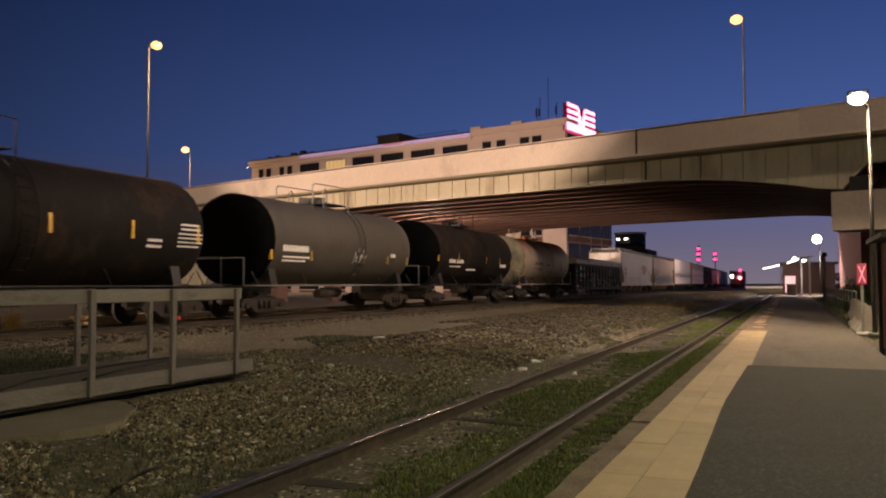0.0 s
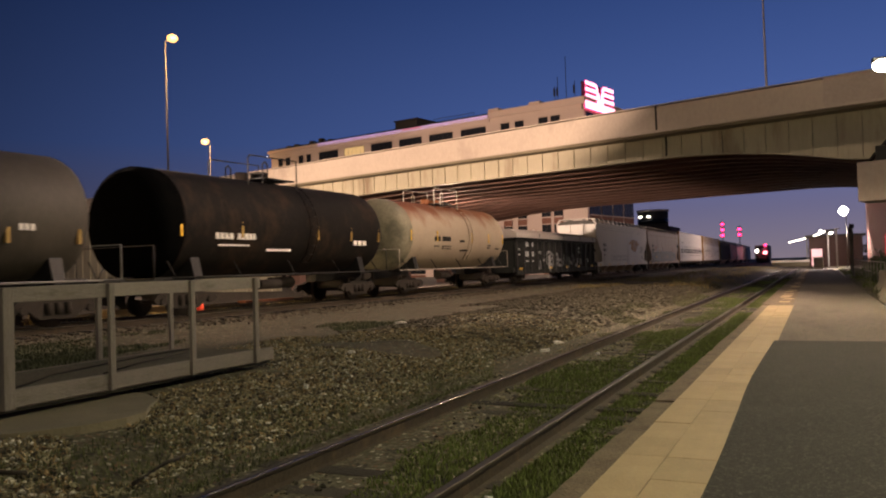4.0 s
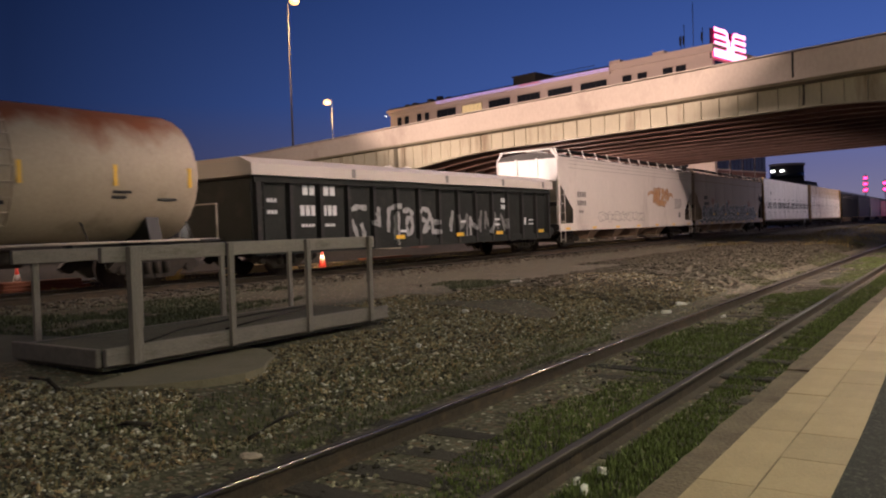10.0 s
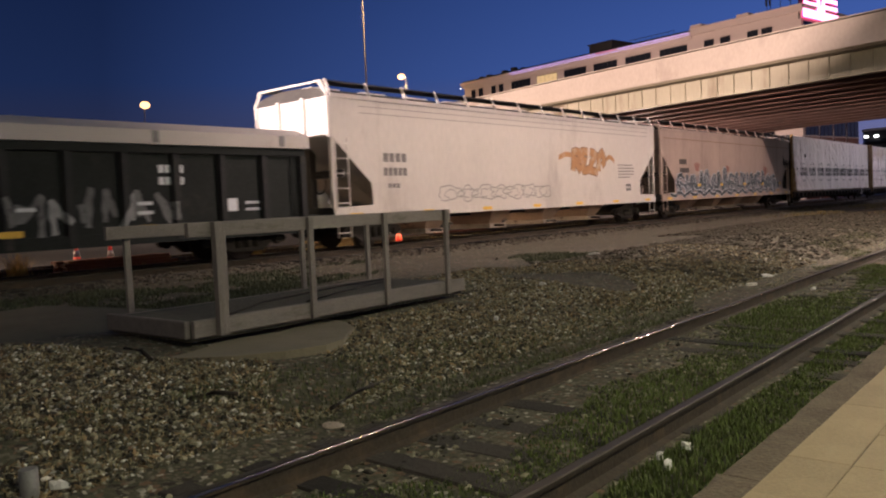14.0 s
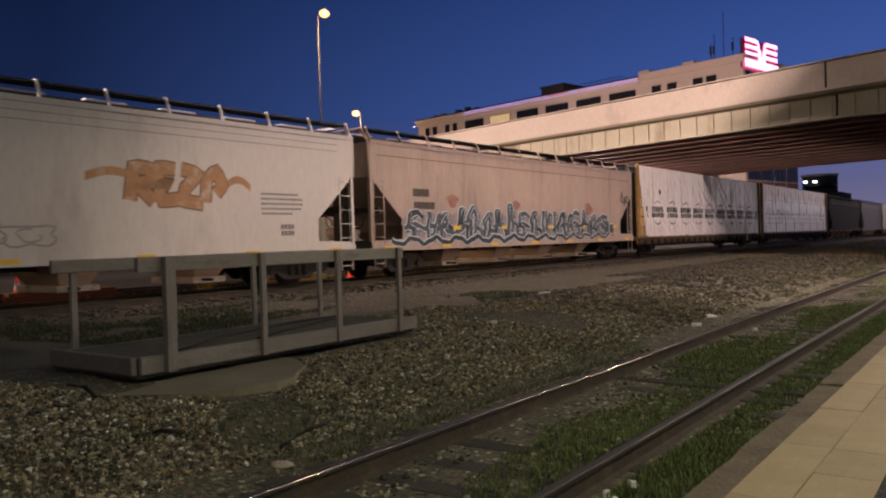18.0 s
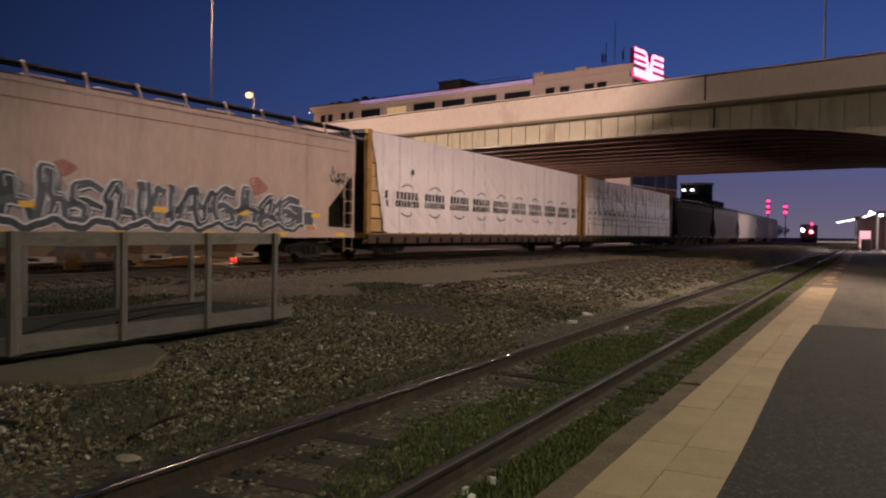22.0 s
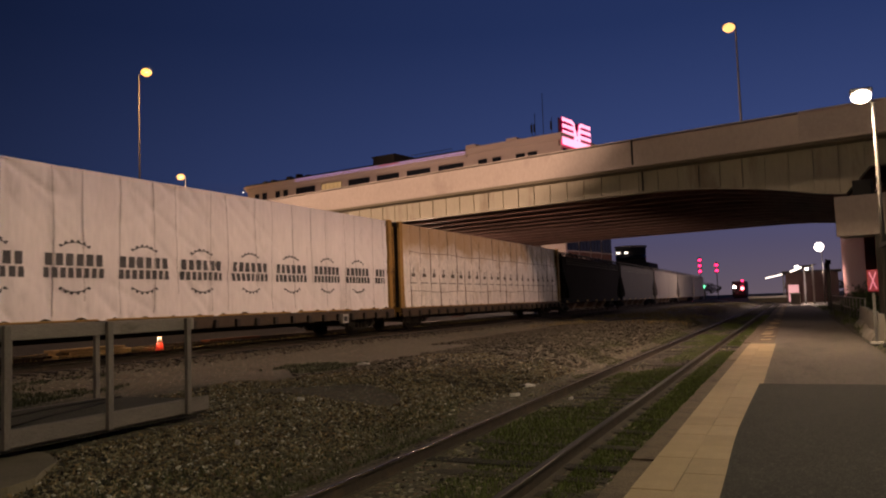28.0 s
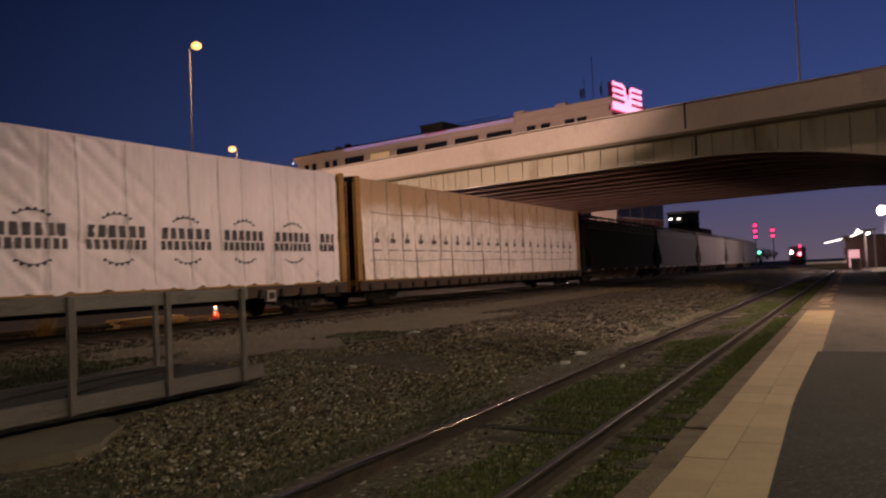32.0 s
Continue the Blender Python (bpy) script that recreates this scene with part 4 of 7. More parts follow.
def distance():
    # low round-cornered block beyond the tracks with lit windows
    d = thing("far_office_block", "dark low office block with a round top and two lit windows", "building", pose(-31.4, 166, 0))
    part("wall", box(-4.5, 4.5, 0, 12, 0, 8.6), ROOFDARK, d)
    part("top_storey", tube(bmesh.new(), (0, 5, 8.602), (0, 5, 12.0), 3.2, 24), ROOFDARK, d)
    part("eave", tube(bmesh.new(), (0, 5, 12.002), (0, 5, 12.4), 3.4, 24), FACADE, d)
    part("window_band", tube(bmesh.new(), (0, 5, 9.4), (0, 5, 10.4), 3.23, 24), DARKGLASS, d)
    for x in (-2.3, -0.6):
        part("lit_window", box(x, x + 0.7, 1.3, 1.5, 10.7, 11.05), CANOPYGLOW, d, "brightly lit window")
    # tree line and roofs that close the horizon
    rng = random.Random(3)
    tl = mat("dark_tree_crowns", (0.020, 0.026, 0.014), 0.9, var=0.5, scale=0.3, isl=0.4)
    for k in range(16):
        x = -150 + k * 21 + rng.uniform(-6, 6)
        y = 290 + rng.uniform(-20, 40)
        t = thing("tree", "dark bare-edged tree on the horizon", "tree", pose(x, y, 0), "trees on the horizon")
        part("trunk", tube(bmesh.new(), (0, 0, 0), (0, 0, 4), 0.4, 6, 0.2), UNDER, t)
        vs, fs = [], []
        for j in range(1100):
            a, r = rng.uniform(0, 6.28), 5.5 * math.sqrt(rng.random())
            z = 3.6 + rng.uniform(-3.0, 2.6) * (1 - r / 8)
            s = rng.uniform(0.2, 0.5)
            c = Vector((r * math.cos(a), r * math.sin(a), z))
            b0 = len(vs)
            for q in range(3):
                vs.append(c + Vector((rng.uniform(-s, s), rng.uniform(-s, s), rng.uniform(-s, s))))
            fs.append((b0, b0 + 1, b0 + 2))
        o = new("crown", joined("crown", vs, fs, tl))
        o.parent = t


distance()


def signals():
    for x, y, zs, label in ((-19.6, 193, (9.6, 8.3, 7.0), "railway signal mast with three red lights"), (-15.9, 193, (8.3, 7.0), "railway signal mast with two red lights")):
        s = thing("railway_signal", label, "signal", pose(x, y, 0), "signals")
        part("mast", tube(bmesh.new(), (0, 0.3, 0), (0, 0.3, zs[0] + 0.8), 0.1, 8), BLACKMET, s)
        for z in zs:
            part("head", box(-0.45, 0.45, 0.05, 0.25, z - 0.5, z + 0.5, 0.05), BLACKMET, s)
            part("lens", ball(bmesh.new(), (0, 0.0, z), 0.40, 12, 0.8), REDGLOW, s, "glowing red lens")
    s = thing("dwarf_signal", "low signal showing green", "signal", pose(-18.2, 185, 0), "signals")
    part("mast", tube(bmesh.new(), (0, 0.3, 0), (0, 0.3, 3.2), 0.1, 8), BLACKMET, s)
    part("lens", ball(bmesh.new(), (0, 0, 3.3), 0.35, 10), GREENGLOW, s, "glowing green lens")
    # a waiting engine far down the line
    e = thing("locomotive", "dark locomotive far down the line with its headlights on", "locomotive", pose(-12.0, 203, 0.2))
    part("body", box(-1.5, 1.5, 1.2, 16, 1.2, 4.3, 0.15), BLACKMET, e)
    part("nose", box(-1.1, 1.1, 0.0, 1.2, 1.2, 2.9, 0.15), BLACKMET, e)
    part("cab_window", box(-1.2, 1.2, 1.15, 1.19, 3.2, 3.9), DARKGLASS, e)
    part("frame", box(-1.5, 1.5, -0.2, 16, 0.8, 1.198), UNDER, e)
    for y in (2.5, 13):
        part("truck", box(-1.2, 1.2, y - 1.5, y + 1.5, 0.1, 0.8, 0.1), UNDER, e)
    part("headlight", ball(bmesh.new(), (-0.9, -0.1, 2.9), 0.34, 12), HEADGLOW, e, "glaring white headlight")
    part("marker_lamp", ball(bmesh.new(), (0.9, -0.1, 2.5), 0.42, 12), glowing("marker_red", (1.0, 0.12, 0.16), 14), e, "glaring red lamp")
    part("marker_lamp", ball(bmesh.new(), (1.0, -0.1, 4.3), 0.3, 10), REDGLOW, e)
    c = thing("station_canopy", "far station canopy edged with white tube lights", "canopy", pose(0, 0, 0), kind="structure")
    pts = [(0.9, 99), (0.2, 112), (-0.9, 127), (-2.6, 144), (-4.6, 162)]
    for (x0, y0), (x1, y1) in zip(pts, pts[1:]):
        bm = bmesh.new()
        v = [bm.verts.new(p) for p in ((x0, y0, 4.3), (x0 + 1.6, y0, 4.45), (x1 + 1.6, y1, 4.45), (x1, y1, 4.3), (x0, y0, 4.38), (x0 + 1.6, y0, 4.53), (x1 + 1.6, y1, 4.53), (x1, y1, 4.38))]
        for q in ((3, 2, 1, 0), (4, 5, 6, 7), (0, 1, 5, 4), (1, 2, 6, 5), (2, 3, 7, 6), (3, 0, 4, 7)):
            bm.faces.new([v[i] for i in q])
        part("roof_panel", bm, ROOFDARK, c)
        part("tube_light", tube(bmesh.new(), (x0, y0 + 0.2, 4.2), (x1, y1 - 0.2, 4.2), 0.10, 6), CANOPYGLOW, c, "white tube light")
        part("column", box(x0 + 1.1, x0 + 1.3, y0, y0 + 0.2, -0.2, 4.4), STEEL, c)
    for k, (x, y) in enumerate(((2.3, 62), (2.6, 74), (3.0, 84), (3.4, 92))):
        o = thing("platform_post", "slim steel post at the platform's side", "post", pose(x, y, 0.0), "posts beside the platform")
        part("shaft", tube(bmesh.new(), (0, 0, 0), (0, 0, 3.6 + 0.5 * (k % 2)), 0.06, 8), STEEL, o)
        part("cap", box(-0.15, 0.15, -0.08, 0.08, 3.3, 3.6 + 0.2 * (k % 2), 0.01), BLACKMET, o)
    o = thing("far_platform", "low far platform with a pale lit edge", "platform", pose(0, 0, 0), kind="structure")
    part("edge", box(-6.5, 0.6, 134.0, 134.3, 0.6, 0.95), WHITEP, o, "pale edge")
    part("slab", box(-6.5, 0.6, 134.302, 150, -0.1, 0.9), SLAB, o)
    o = thing("control_cabinet", "pale grey control cabinet at the platform's end", "cabinet", pose(0.15, 95.2, 0.046))
    part("body", box(-0.5, 0.5, -0.3, 0.3, 0.0, 1.25, 0.02), WHITEP, o)
    part("door", box(-0.45, 0.45, -0.312, -0.302, 0.08, 1.15), STEEL, o)
    part("roof", box(-0.55, 0.55, -0.35, 0.35, 1.251, 1.3, 0.01), STEEL, o)
    h = thing("station_house", "small station house with a lit doorway", "building", pose(1.6, 118, 0))
    part("wall", box(-2.5, 4, 0, 10, 0, 4.0), mat("station_brick", (0.060, 0.032, 0.028), 0.85, var=0.2), h)
    part("lit_doorway", box(-2.2, -0.9, -0.06, -0.01, 0.1, 2.4), glowing("doorway_glow", (1.0, 0.5, 0.55), 1.1), h)
    part("roof", box(-2.9, 4.4, -0.4, 10.4, 4.002, 4.3), ROOFDARK, h)
    rb = thing("red_brick_building", "red brick building beside the platform, in shade", "building", pose(5.2, 70, 0))
    part("wall", box(0, 10, 0, 30, 0, 9.5), mat("red_brick", (0.17, 0.06, 0.05), 0.85, var=0.25, scale=1, grain=20), rb)
    for i in range(4):
        part("window", box(1.0 + i * 2.3, 2.2 + i * 2.3, -0.06, -0.01, 2.0, 3.8), DARKGLASS, rb)
    part("roof", box(-0.2, 10.2, -0.2, 30.2, 9.502, 9.8), ROOFDARK, rb)



def shrubs():
    rng = random.Random(77)
    tl = mat("shrub_leaf", (0.050, 0.072, 0.028), 0.8, var=0.4, scale=2, bump=0, isl=0.6)
    for x, y, h in ((3.3, 43, 1.5), (3.6, 48, 1.9), (3.5, 54, 1.6), (4.1, 60, 2.1), (4.0, 67, 1.8)):
        t = thing("shrub", "dark green leafy shrub beside the platform", "shrub", pose(x, y, 0.0), "shrubs beside the platform")
        bm = bmesh.new()
        for k in range(5):
            a = k * 1.26
            tube(bm, (0, 0, -0.1), (0.5 * math.cos(a), 0.7 * math.sin(a), h * 0.7), 0.03, 5, 0.01)
        part("stems", bm, UNDER, t)
        vs, fs = [], []
        for j in range(900):
            a, r = rng.uniform(0, 6.28), math.sqrt(rng.random())
            z = h * (0.06 + 0.94 * rng.random() * (1 - 0.55 * r * r)) * (0.85 + 0.2 * math.sin(3 * a + x))
            s = rng.uniform(0.05, 0.13)
            c = Vector((1.0 * r * math.cos(a), 1.8 * r * math.sin(a), z))
            b0 = len(vs)
            for q in range(3):
                vs.append(c + Vector((rng.uniform(-s, s), rng.uniform(-s, s), rng.uniform(-s, s))))
            fs.append((b0, b0 + 1, b0 + 2))
        o = new("leaves", joined("leaves", vs, fs, tl))
        o.parent = t


signals()
shrubs()


# ---------------------------------------------------------------- timber walkway with its railing
def walkway():
    zb = 0.33
    solid("concrete_pad", prism(bmesh.new(), PAD, "z", -0.25, zb - 0.135), SLAB,
          "broken-edged concrete pad under the walkway", "slab", "structure")
    solid("asphalt_path", prism(bmesh.new(), PATH, "z", -0.25, zb - 0.14), mat("old_path_asphalt", (0.070, 0.070, 0.050), 0.95, var=0.4, scale=1.2, grain=50, bump=0.4, second=(0.050, 0.050, 0.036), cover=0.5),
          "dark worn asphalt path that leads to the walkway", "path", "structure")
    w = thing("timber_walkway", "weathered grey timber-edged walkway with a railing on both long sides", "walkway", pose(-6.66, 4.5, zb + 0.02))
    # local: y along the near side, x towards the train negative
    ln, dp = 4.1, 1.5
    part("surface", box(-dp + 0.002, -0.002, -0.048, ln - 0.02, -0.10, 0.07), mat("dark_path_asphalt", (0.062, 0.060, 0.044), 0.9, var=0.35, scale=1.5, grain=60, bump=0.5, second=(0.082, 0.074, 0.056), cover=0.45, chip=((50, 0.2, (0.11, 0.10, 0.075)),)), w,
         "dark worn surface of the walkway")
    hose = bmesh.new()
    pipe(hose, [(-0.05, 0.25, 0.082), (-0.35, 0.75, 0.082), (-0.75, 1.35, 0.082), (-0.95, 2.1, 0.082), (-1.2, 3.0, 0.082), (-1.25, 4.0, 0.082)], 0.013, 5)
    part("hose", hose, UNDER, w, "thin dark hose lying on the surface")
    hose = bmesh.new()
    pipe(hose, [(-0.25, 1.6, 0.082), (-0.6, 2.4, 0.082), (-1.0, 3.6, 0.082)], 0.012, 5)
    part("hose", hose, UNDER, w, "thin dark hose lying on the surface")
    part("edge_beam", box(0.0, 0.06, -0.05, ln, -0.06, 0.11, 0.01), TIMBER, w)
    part("edge_beam", box(-dp, 0.0, -0.11, -0.05, -0.06, 0.11, 0.01), TIMBER, w)
    part("edge_beam", box(-dp - 0.06, -dp, -0.05, ln, -0.06, 0.072, 0.01), TIMBER, w)
    for y, th, dx in ((0.245, 0.055, 0.075), (1.415, 0.036, 0.045), (2.575, 0.036, 0.045), (3.715, 0.036, 0.045)):
        part("post", box(0.061, 0.061 + dx, y - th, y + th, -0.06, 1.04, 0.006), TIMBERV, w)
    for y in (0.215, 1.45, 2.69, 3.915):
        part("post", box(-dp - 0.11, -dp - 0.061, y - 0.036, y + 0.036, -0.2, 1.02, 0.006), TIMBERV, w)
    part("top_rail", box(0.0, 0.059, -0.05, 1.4, 0.90, 1.04, 0.006), TIMBER, w)
    part("top_rail", box(0.0, 0.059, 1.405, ln - 0.25, 0.905, 1.045, 0.006), TIMBER, w)
    part("top_rail", box(-dp - 0.06, -dp - 0.005, -0.05, 1.9, 0.89, 1.03, 0.006), TIMBER, w)
    part("top_rail", box(-dp - 0.06, -dp - 0.005, 1.905, ln - 0.25, 0.895, 1.035, 0.006), TIMBER, w)


walkway()


# ---------------------------------------------------------------- loose things on the ground
def litter():
    wp = mat("white_litter", (0.72, 0.70, 0.66), 0.6, var=0.1)
    rng = random.Random(8)
    for x, y, s in ((-8.50, 15.65, 0.15), (-4.44, 13.55, 0.12), (-4.58, 14.7, 0.20), (-3.45, 13.4, 0.07), (-4.61, 2.27, 0.06), (-2.08, 4.70, 0.04), (-1.98, 4.58, 0.055), (-2.02, 4.95, 0.035), (-5.3, 7.5, 0.05), (-6.4, 10.2, 0.06)):
        bm = bmesh.new()
        n = 7
        pts = [(s * (0.7 + 0.5 * rng.random()) * math.cos(6.28 * i / n), 0.55 * s * (0.7 + 0.5 * rng.random()) * math.sin(6.28 * i / n)) for i in range(n)]
        lo = [bm.verts.new((px, py, 0.0)) for px, py in pts]
        hi = [bm.verts.new((px * 0.9, py * 0.9, 0.02 + 0.03 * rng.random())) for px, py in pts]
        c = bm.verts.new((0, 0, 0.045))
        for i in range(n):
            bm.faces.new((lo[i], lo[(i + 1) % n], hi[(i + 1) % n], hi[i]))
            bm.faces.new((hi[i], hi[(i + 1) % n], c))
        solid("litter", bm, wp, "scrap of white litter lying on the ground", "litter", group="litter", m=pose(x, y, gz(x, y) + 0.015, 0, 0, rng.uniform(0, 180)))
    sticks = [(-4.65, 4.74, 1.0, 106), (-5.12, 3.65, 0.35, 49), (-6.66, 3.9, 0.8, -13)]
    for x, y, ln, a in sticks:
        bm = bmesh.new()
        pipe(bm, [(-ln / 2, 0, 0.02), (0, 0.04, 0.04), (ln / 2, 0, 0.02)], 0.018, 5)
        solid("stick", bm, UNDER, "dark broken branch on the gravel", "stick", m=pose(x, y, gz(x, y) + 0.01, 0, 0, a))
    bm = bmesh.new()
    ball(bm, (0, 0, 0), 0.085, 12, 0.22)
    for v in bm.verts:
        v.co *= 1 + 0.35 * noise.noise((v.co.x * 9, v.co.y * 9, v.co.z * 9 + 3))
    solid("flat_stone", bm, mat("pale_brown_stone", (0.36, 0.29, 0.23), 0.9, var=0.3, scale=8), "flat pale brown stone on the gravel", "stone", m=pose(-4.38, 4.15, gz(-4.38, 4.15) + 0.02, 4, 3, 100))
    bm = tube(bmesh.new(), (0, 0, -0.1), (0, 0, 0.16), 0.05, 10)
    solid("pipe_stub", bm, STEEL, "short grey pipe standing in the gravel", "pipe", m=pose(-4.63, 2.12, gz(-4.63, 2.12)))


litter()


def cone(x, y):
    o = thing("traffic_cone", "orange traffic cone with a white band", "cone", pose(x, y, gz(x, y) + 0.005), "cones beyond the train")
    part("base", box(-0.19, 0.19, -0.19, 0.19, 0, 0.04, 0.01), ORANGEGLOW, o)
    part("lower_cone", tube(bmesh.new(), (0, 0, 0.04), (0, 0, 0.34), 0.15, 12, 0.095), ORANGEGLOW, o)
    part("band", tube(bmesh.new(), (0, 0, 0.34), (0, 0, 0.52), 0.096, 12, 0.062), WHITEP, o)
    part("tip", tube(bmesh.new(), (0, 0, 0.52), (0, 0, 0.72), 0.06, 12, 0.025), ORANGEGLOW, o)


for cx, cy in ((-22.9, 11.0), (-21.1, 11.1), (-24.0, 4.0), (-20.3, 22.0)):
    cone(cx, cy)


def plank_piles():
    rust = mat("rusty_orange_plank", (0.15, 0.050, 0.022), 0.8, var=0.35, scale=3, second=(0.16, 0.06, 0.03), cover=0.4)
    pale = mat("pale_plank", (0.42, 0.30, 0.14), 0.8, var=0.3, scale=3)
    rng = random.Random(12)
    for x, y, ln, n, mt, label in ((-20.9, 11.0, 3.2, 4, rust, "low pile of rusty orange planks beyond the train"), (-20.6, 19.0, 2.6, 4, pale, "low pile of pale planks beyond the train"), (-21.6, 27.0, 3.0, 3, rust, "low pile of rusty planks beyond the train"),
                                   (-20.4, 3.0, 2.6, 3, pale, "few pale planks lying beyond the train")):
        o = thing("plank_pile", label, "planks", pose(x, y, gz(x, y) + 0.02, 0, 0, rng.uniform(-6, 6)), "planks beyond the train")
        for k in range(n * 2):
            dx, z = (k % 2) * 0.32, (k // 2) * 0.085
            part("plank", box(dx, dx + 0.29, -ln / 2 + rng.uniform(-0.2, 0.2), ln / 2 + rng.uniform(-0.2, 0.2), z, z + 0.075, 0.008), mt, o)


plank_piles()


def tufts():
    for cx, cy, h, seed in ((-19.2, 14.6, 0.95, 31), (-20.5, 8.4, 0.9, 32)):
        rng = random.Random(seed)
        vs, fs = [], []
        for i in range(170):
            a, lean = rng.uniform(0, 6.283), rng.random() ** 0.7 * 0.95
            ln = h * rng.uniform(0.55, 1.0)
            px, py = cx + rng.gauss(0, 0.10), cy + rng.gauss(0, 0.10)
            z = gz(px, py)
            w = rng.uniform(0.004, 0.009)
            wx, wy = -math.sin(a) * w, math.cos(a) * w
            b = len(vs)
            for u, k in ((0.0, 1.0), (0.5, 0.8), (1.0, 0.15)):
                d, up = ln * lean * u ** 1.6, ln * (u - 0.45 * lean * u * u)
                vs += [(px + d * math.cos(a) - wx * k, py + d * math.sin(a) - wy * k, z + up), (px + d * math.cos(a) + wx * k, py + d * math.sin(a) + wy * k, z + up)]
            fs += [(b, b + 1, b + 3, b + 2), (b + 2, b + 3, b + 5, b + 4)]
        tagged(new("dry_bush", joined("dry_bush", vs, fs, YELLOWBUSH)), "bush of leaning dry yellow stalks beyond the train", "bush", kind="stuff")
    blades("yard_weeds", 5000, lambda rng: (-18.6 - 4 * rng.random(), -2 + 60 * rng.random(), 1.0), 0.16, DRYGRASS, "dry weeds beyond the train's track", 33, 0.012)


tufts()


# ---------------------------------------------------------------- rolling stock
def mk_truck_meshes():
    side = bmesh.new()
    pr = [(-1.15, 0.46), (-1.0, 0.60), (-0.62, 0.62), (-0.42, 0.70), (0.42, 0.70), (0.62, 0.62), (1.0, 0.60), (1.15, 0.46), (1.05, 0.36), (0.70, 0.40), (0.45, 0.20), (-0.45, 0.20), (-0.70, 0.40), (-1.05, 0.36)]
    prism(side, pr, "x", -0.07, 0.07)
    for y in (-0.25, 0, 0.25):
        tube(side, (0.09, y, 0.30), (0.09, y, 0.56), 0.075, 8)
    for y in (-0.85, 0.85):
        tube(side, (0.0, y, 0.42), (0.13, y, 0.42), 0.10, 10)
    ws = bmesh.new()
    tube(ws, (-1.05, 0, 0), (1.05, 0, 0), 0.075, 8)
    for sx in (-1, 1):
        tube(ws, (sx * 0.66, 0, 0), (sx * 0.69, 0, 0), 0.445, 20)
        tube(ws, (sx * 0.691, 0, 0), (sx * 0.80, 0, 0), 0.42, 20)
        tube(ws, (sx * 0.801, 0, 0), (sx * 0.83, 0, 0), 0.16, 10)
        tube(ws, (sx * 0.79, 0.26, 0), (sx * 0.812, 0.26, 0), 0.05, 6)
    bol = bmesh.new()
    bx(bol, -1.0, 1.0, -0.2, 0.2, 0.45, 0.78)
    return finish("side_frame", side, UNDER), finish("wheelset", ws, WHEELM), finish("truck", bol, UNDER)


SIDEF, WHEELS, BOLSTER = mk_truck_meshes()
ROLLING = []   # wheelsets, with the car they belong to


def trucks(car, half, inset):
    for y in (-half + inset, half - inset):
        t = share("truck", BOLSTER, car, pose(0, y, 0))
        share("side_frame", SIDEF, t, pose(0.98, 0, 0))
        share("side_frame", SIDEF, t, pose(-0.98, 0, 0, 0, 0, 180))
        for dy in (-0.85, 0.85):
            ROLLING.append(share("wheelset", WHEELS, t, pose(0, dy, 0.42)))


def couplers(car, half, z=0.85):
    for s in (-1, 1):
        bm = bmesh.new()
        bx(bm, -0.09, 0.09, *sorted((s * (half - 1.1), s * (half - 0.18))), z - 0.1, z + 0.1)
        bx(bm, -0.2, 0.2, *sorted((s * (half - 0.18), s * (half + 0.02))), z - 0.17, z + 0.17, 0.04)
        part("coupler", bm, UNDER, car)


def ladder(car, x, y, z0, z1, width, material, along="y", name="ladder", step=0.38):
    bm = bmesh.new()
    d = (0, width, 0) if along == "y" else (width, 0, 0)
    tube(bm, (x, y, z0), (x, y, z1), 0.022, 6)
    tube(bm, (x + d[0], y + d[1], z0), (x + d[0], y + d[1], z1), 0.022, 6)
    z = z0 + 0.12
    while z < z1:
        tube(bm, (x, y, z), (x + d[0], y + d[1], z), 0.015, 5)
        z += step
    return part(name, bm, material, car)


def bars(car, rows, material, x, name="stencil"):
    """Lettering that cannot be read: small upright blocks. rows: y, z, width, height, count."""
    for y, z, wd, h, n in rows:
        step = wd / n
        me = finish(name, box(0, 0.004, step * 0.12, step * 0.88, 0, h), material)
        for i in range(n):
            share(name, me, car, pose(x, y + i * step, z))


def car_thing(name, label, a, b, group="cars of the freight train"):
    o = thing(name, label, "railway car", None, group)
    o["mid"], o["half"] = (a + b) / 2, (b - a) / 2
    CARS.append(o)
    return o, (b - a) / 2


CARS = []


def tank_shell(half, r, zc, n=28):
    """Shell along y with dished heads."""
    prof = []
    d = 0.55
    for i in range(7):
        a = math.pi / 2 * i / 6
        prof.append((-half + d - d * math.cos(a), r * math.sin(a)))
    prof += [(y, r) for y in np.linspace(-half + d + 0.4, half - d - 0.4, 8)]
    for i in range(6, -1, -1):
        a = math.pi / 2 * i / 6
        prof.append((half - d + d * math.cos(a), r * math.sin(a)))
    bm = bmesh.new()
    rings = []
    for y, rr in prof:
        if rr < 1e-4:
            rings.append([bm.verts.new((0, y, zc))])
        else:
            rings.append([bm.verts.new((rr * math.cos(2 * math.pi * i / n), y, zc + rr * math.sin(2 * math.pi * i / n))) for i in range(n)])
    for p, q in zip(rings, rings[1:]):
        for i in range(n):
            j = (i + 1) % n
            if len(p) == 1:
                f = bm.faces.new((p[0], q[j], q[i]))
            elif len(q) == 1:
                f = bm.faces.new((p[i], p[j], q[0]))
            else:
                f = bm.faces.new((p[i], p[j], q[j], q[i]))
            f.smooth = True
    return bm


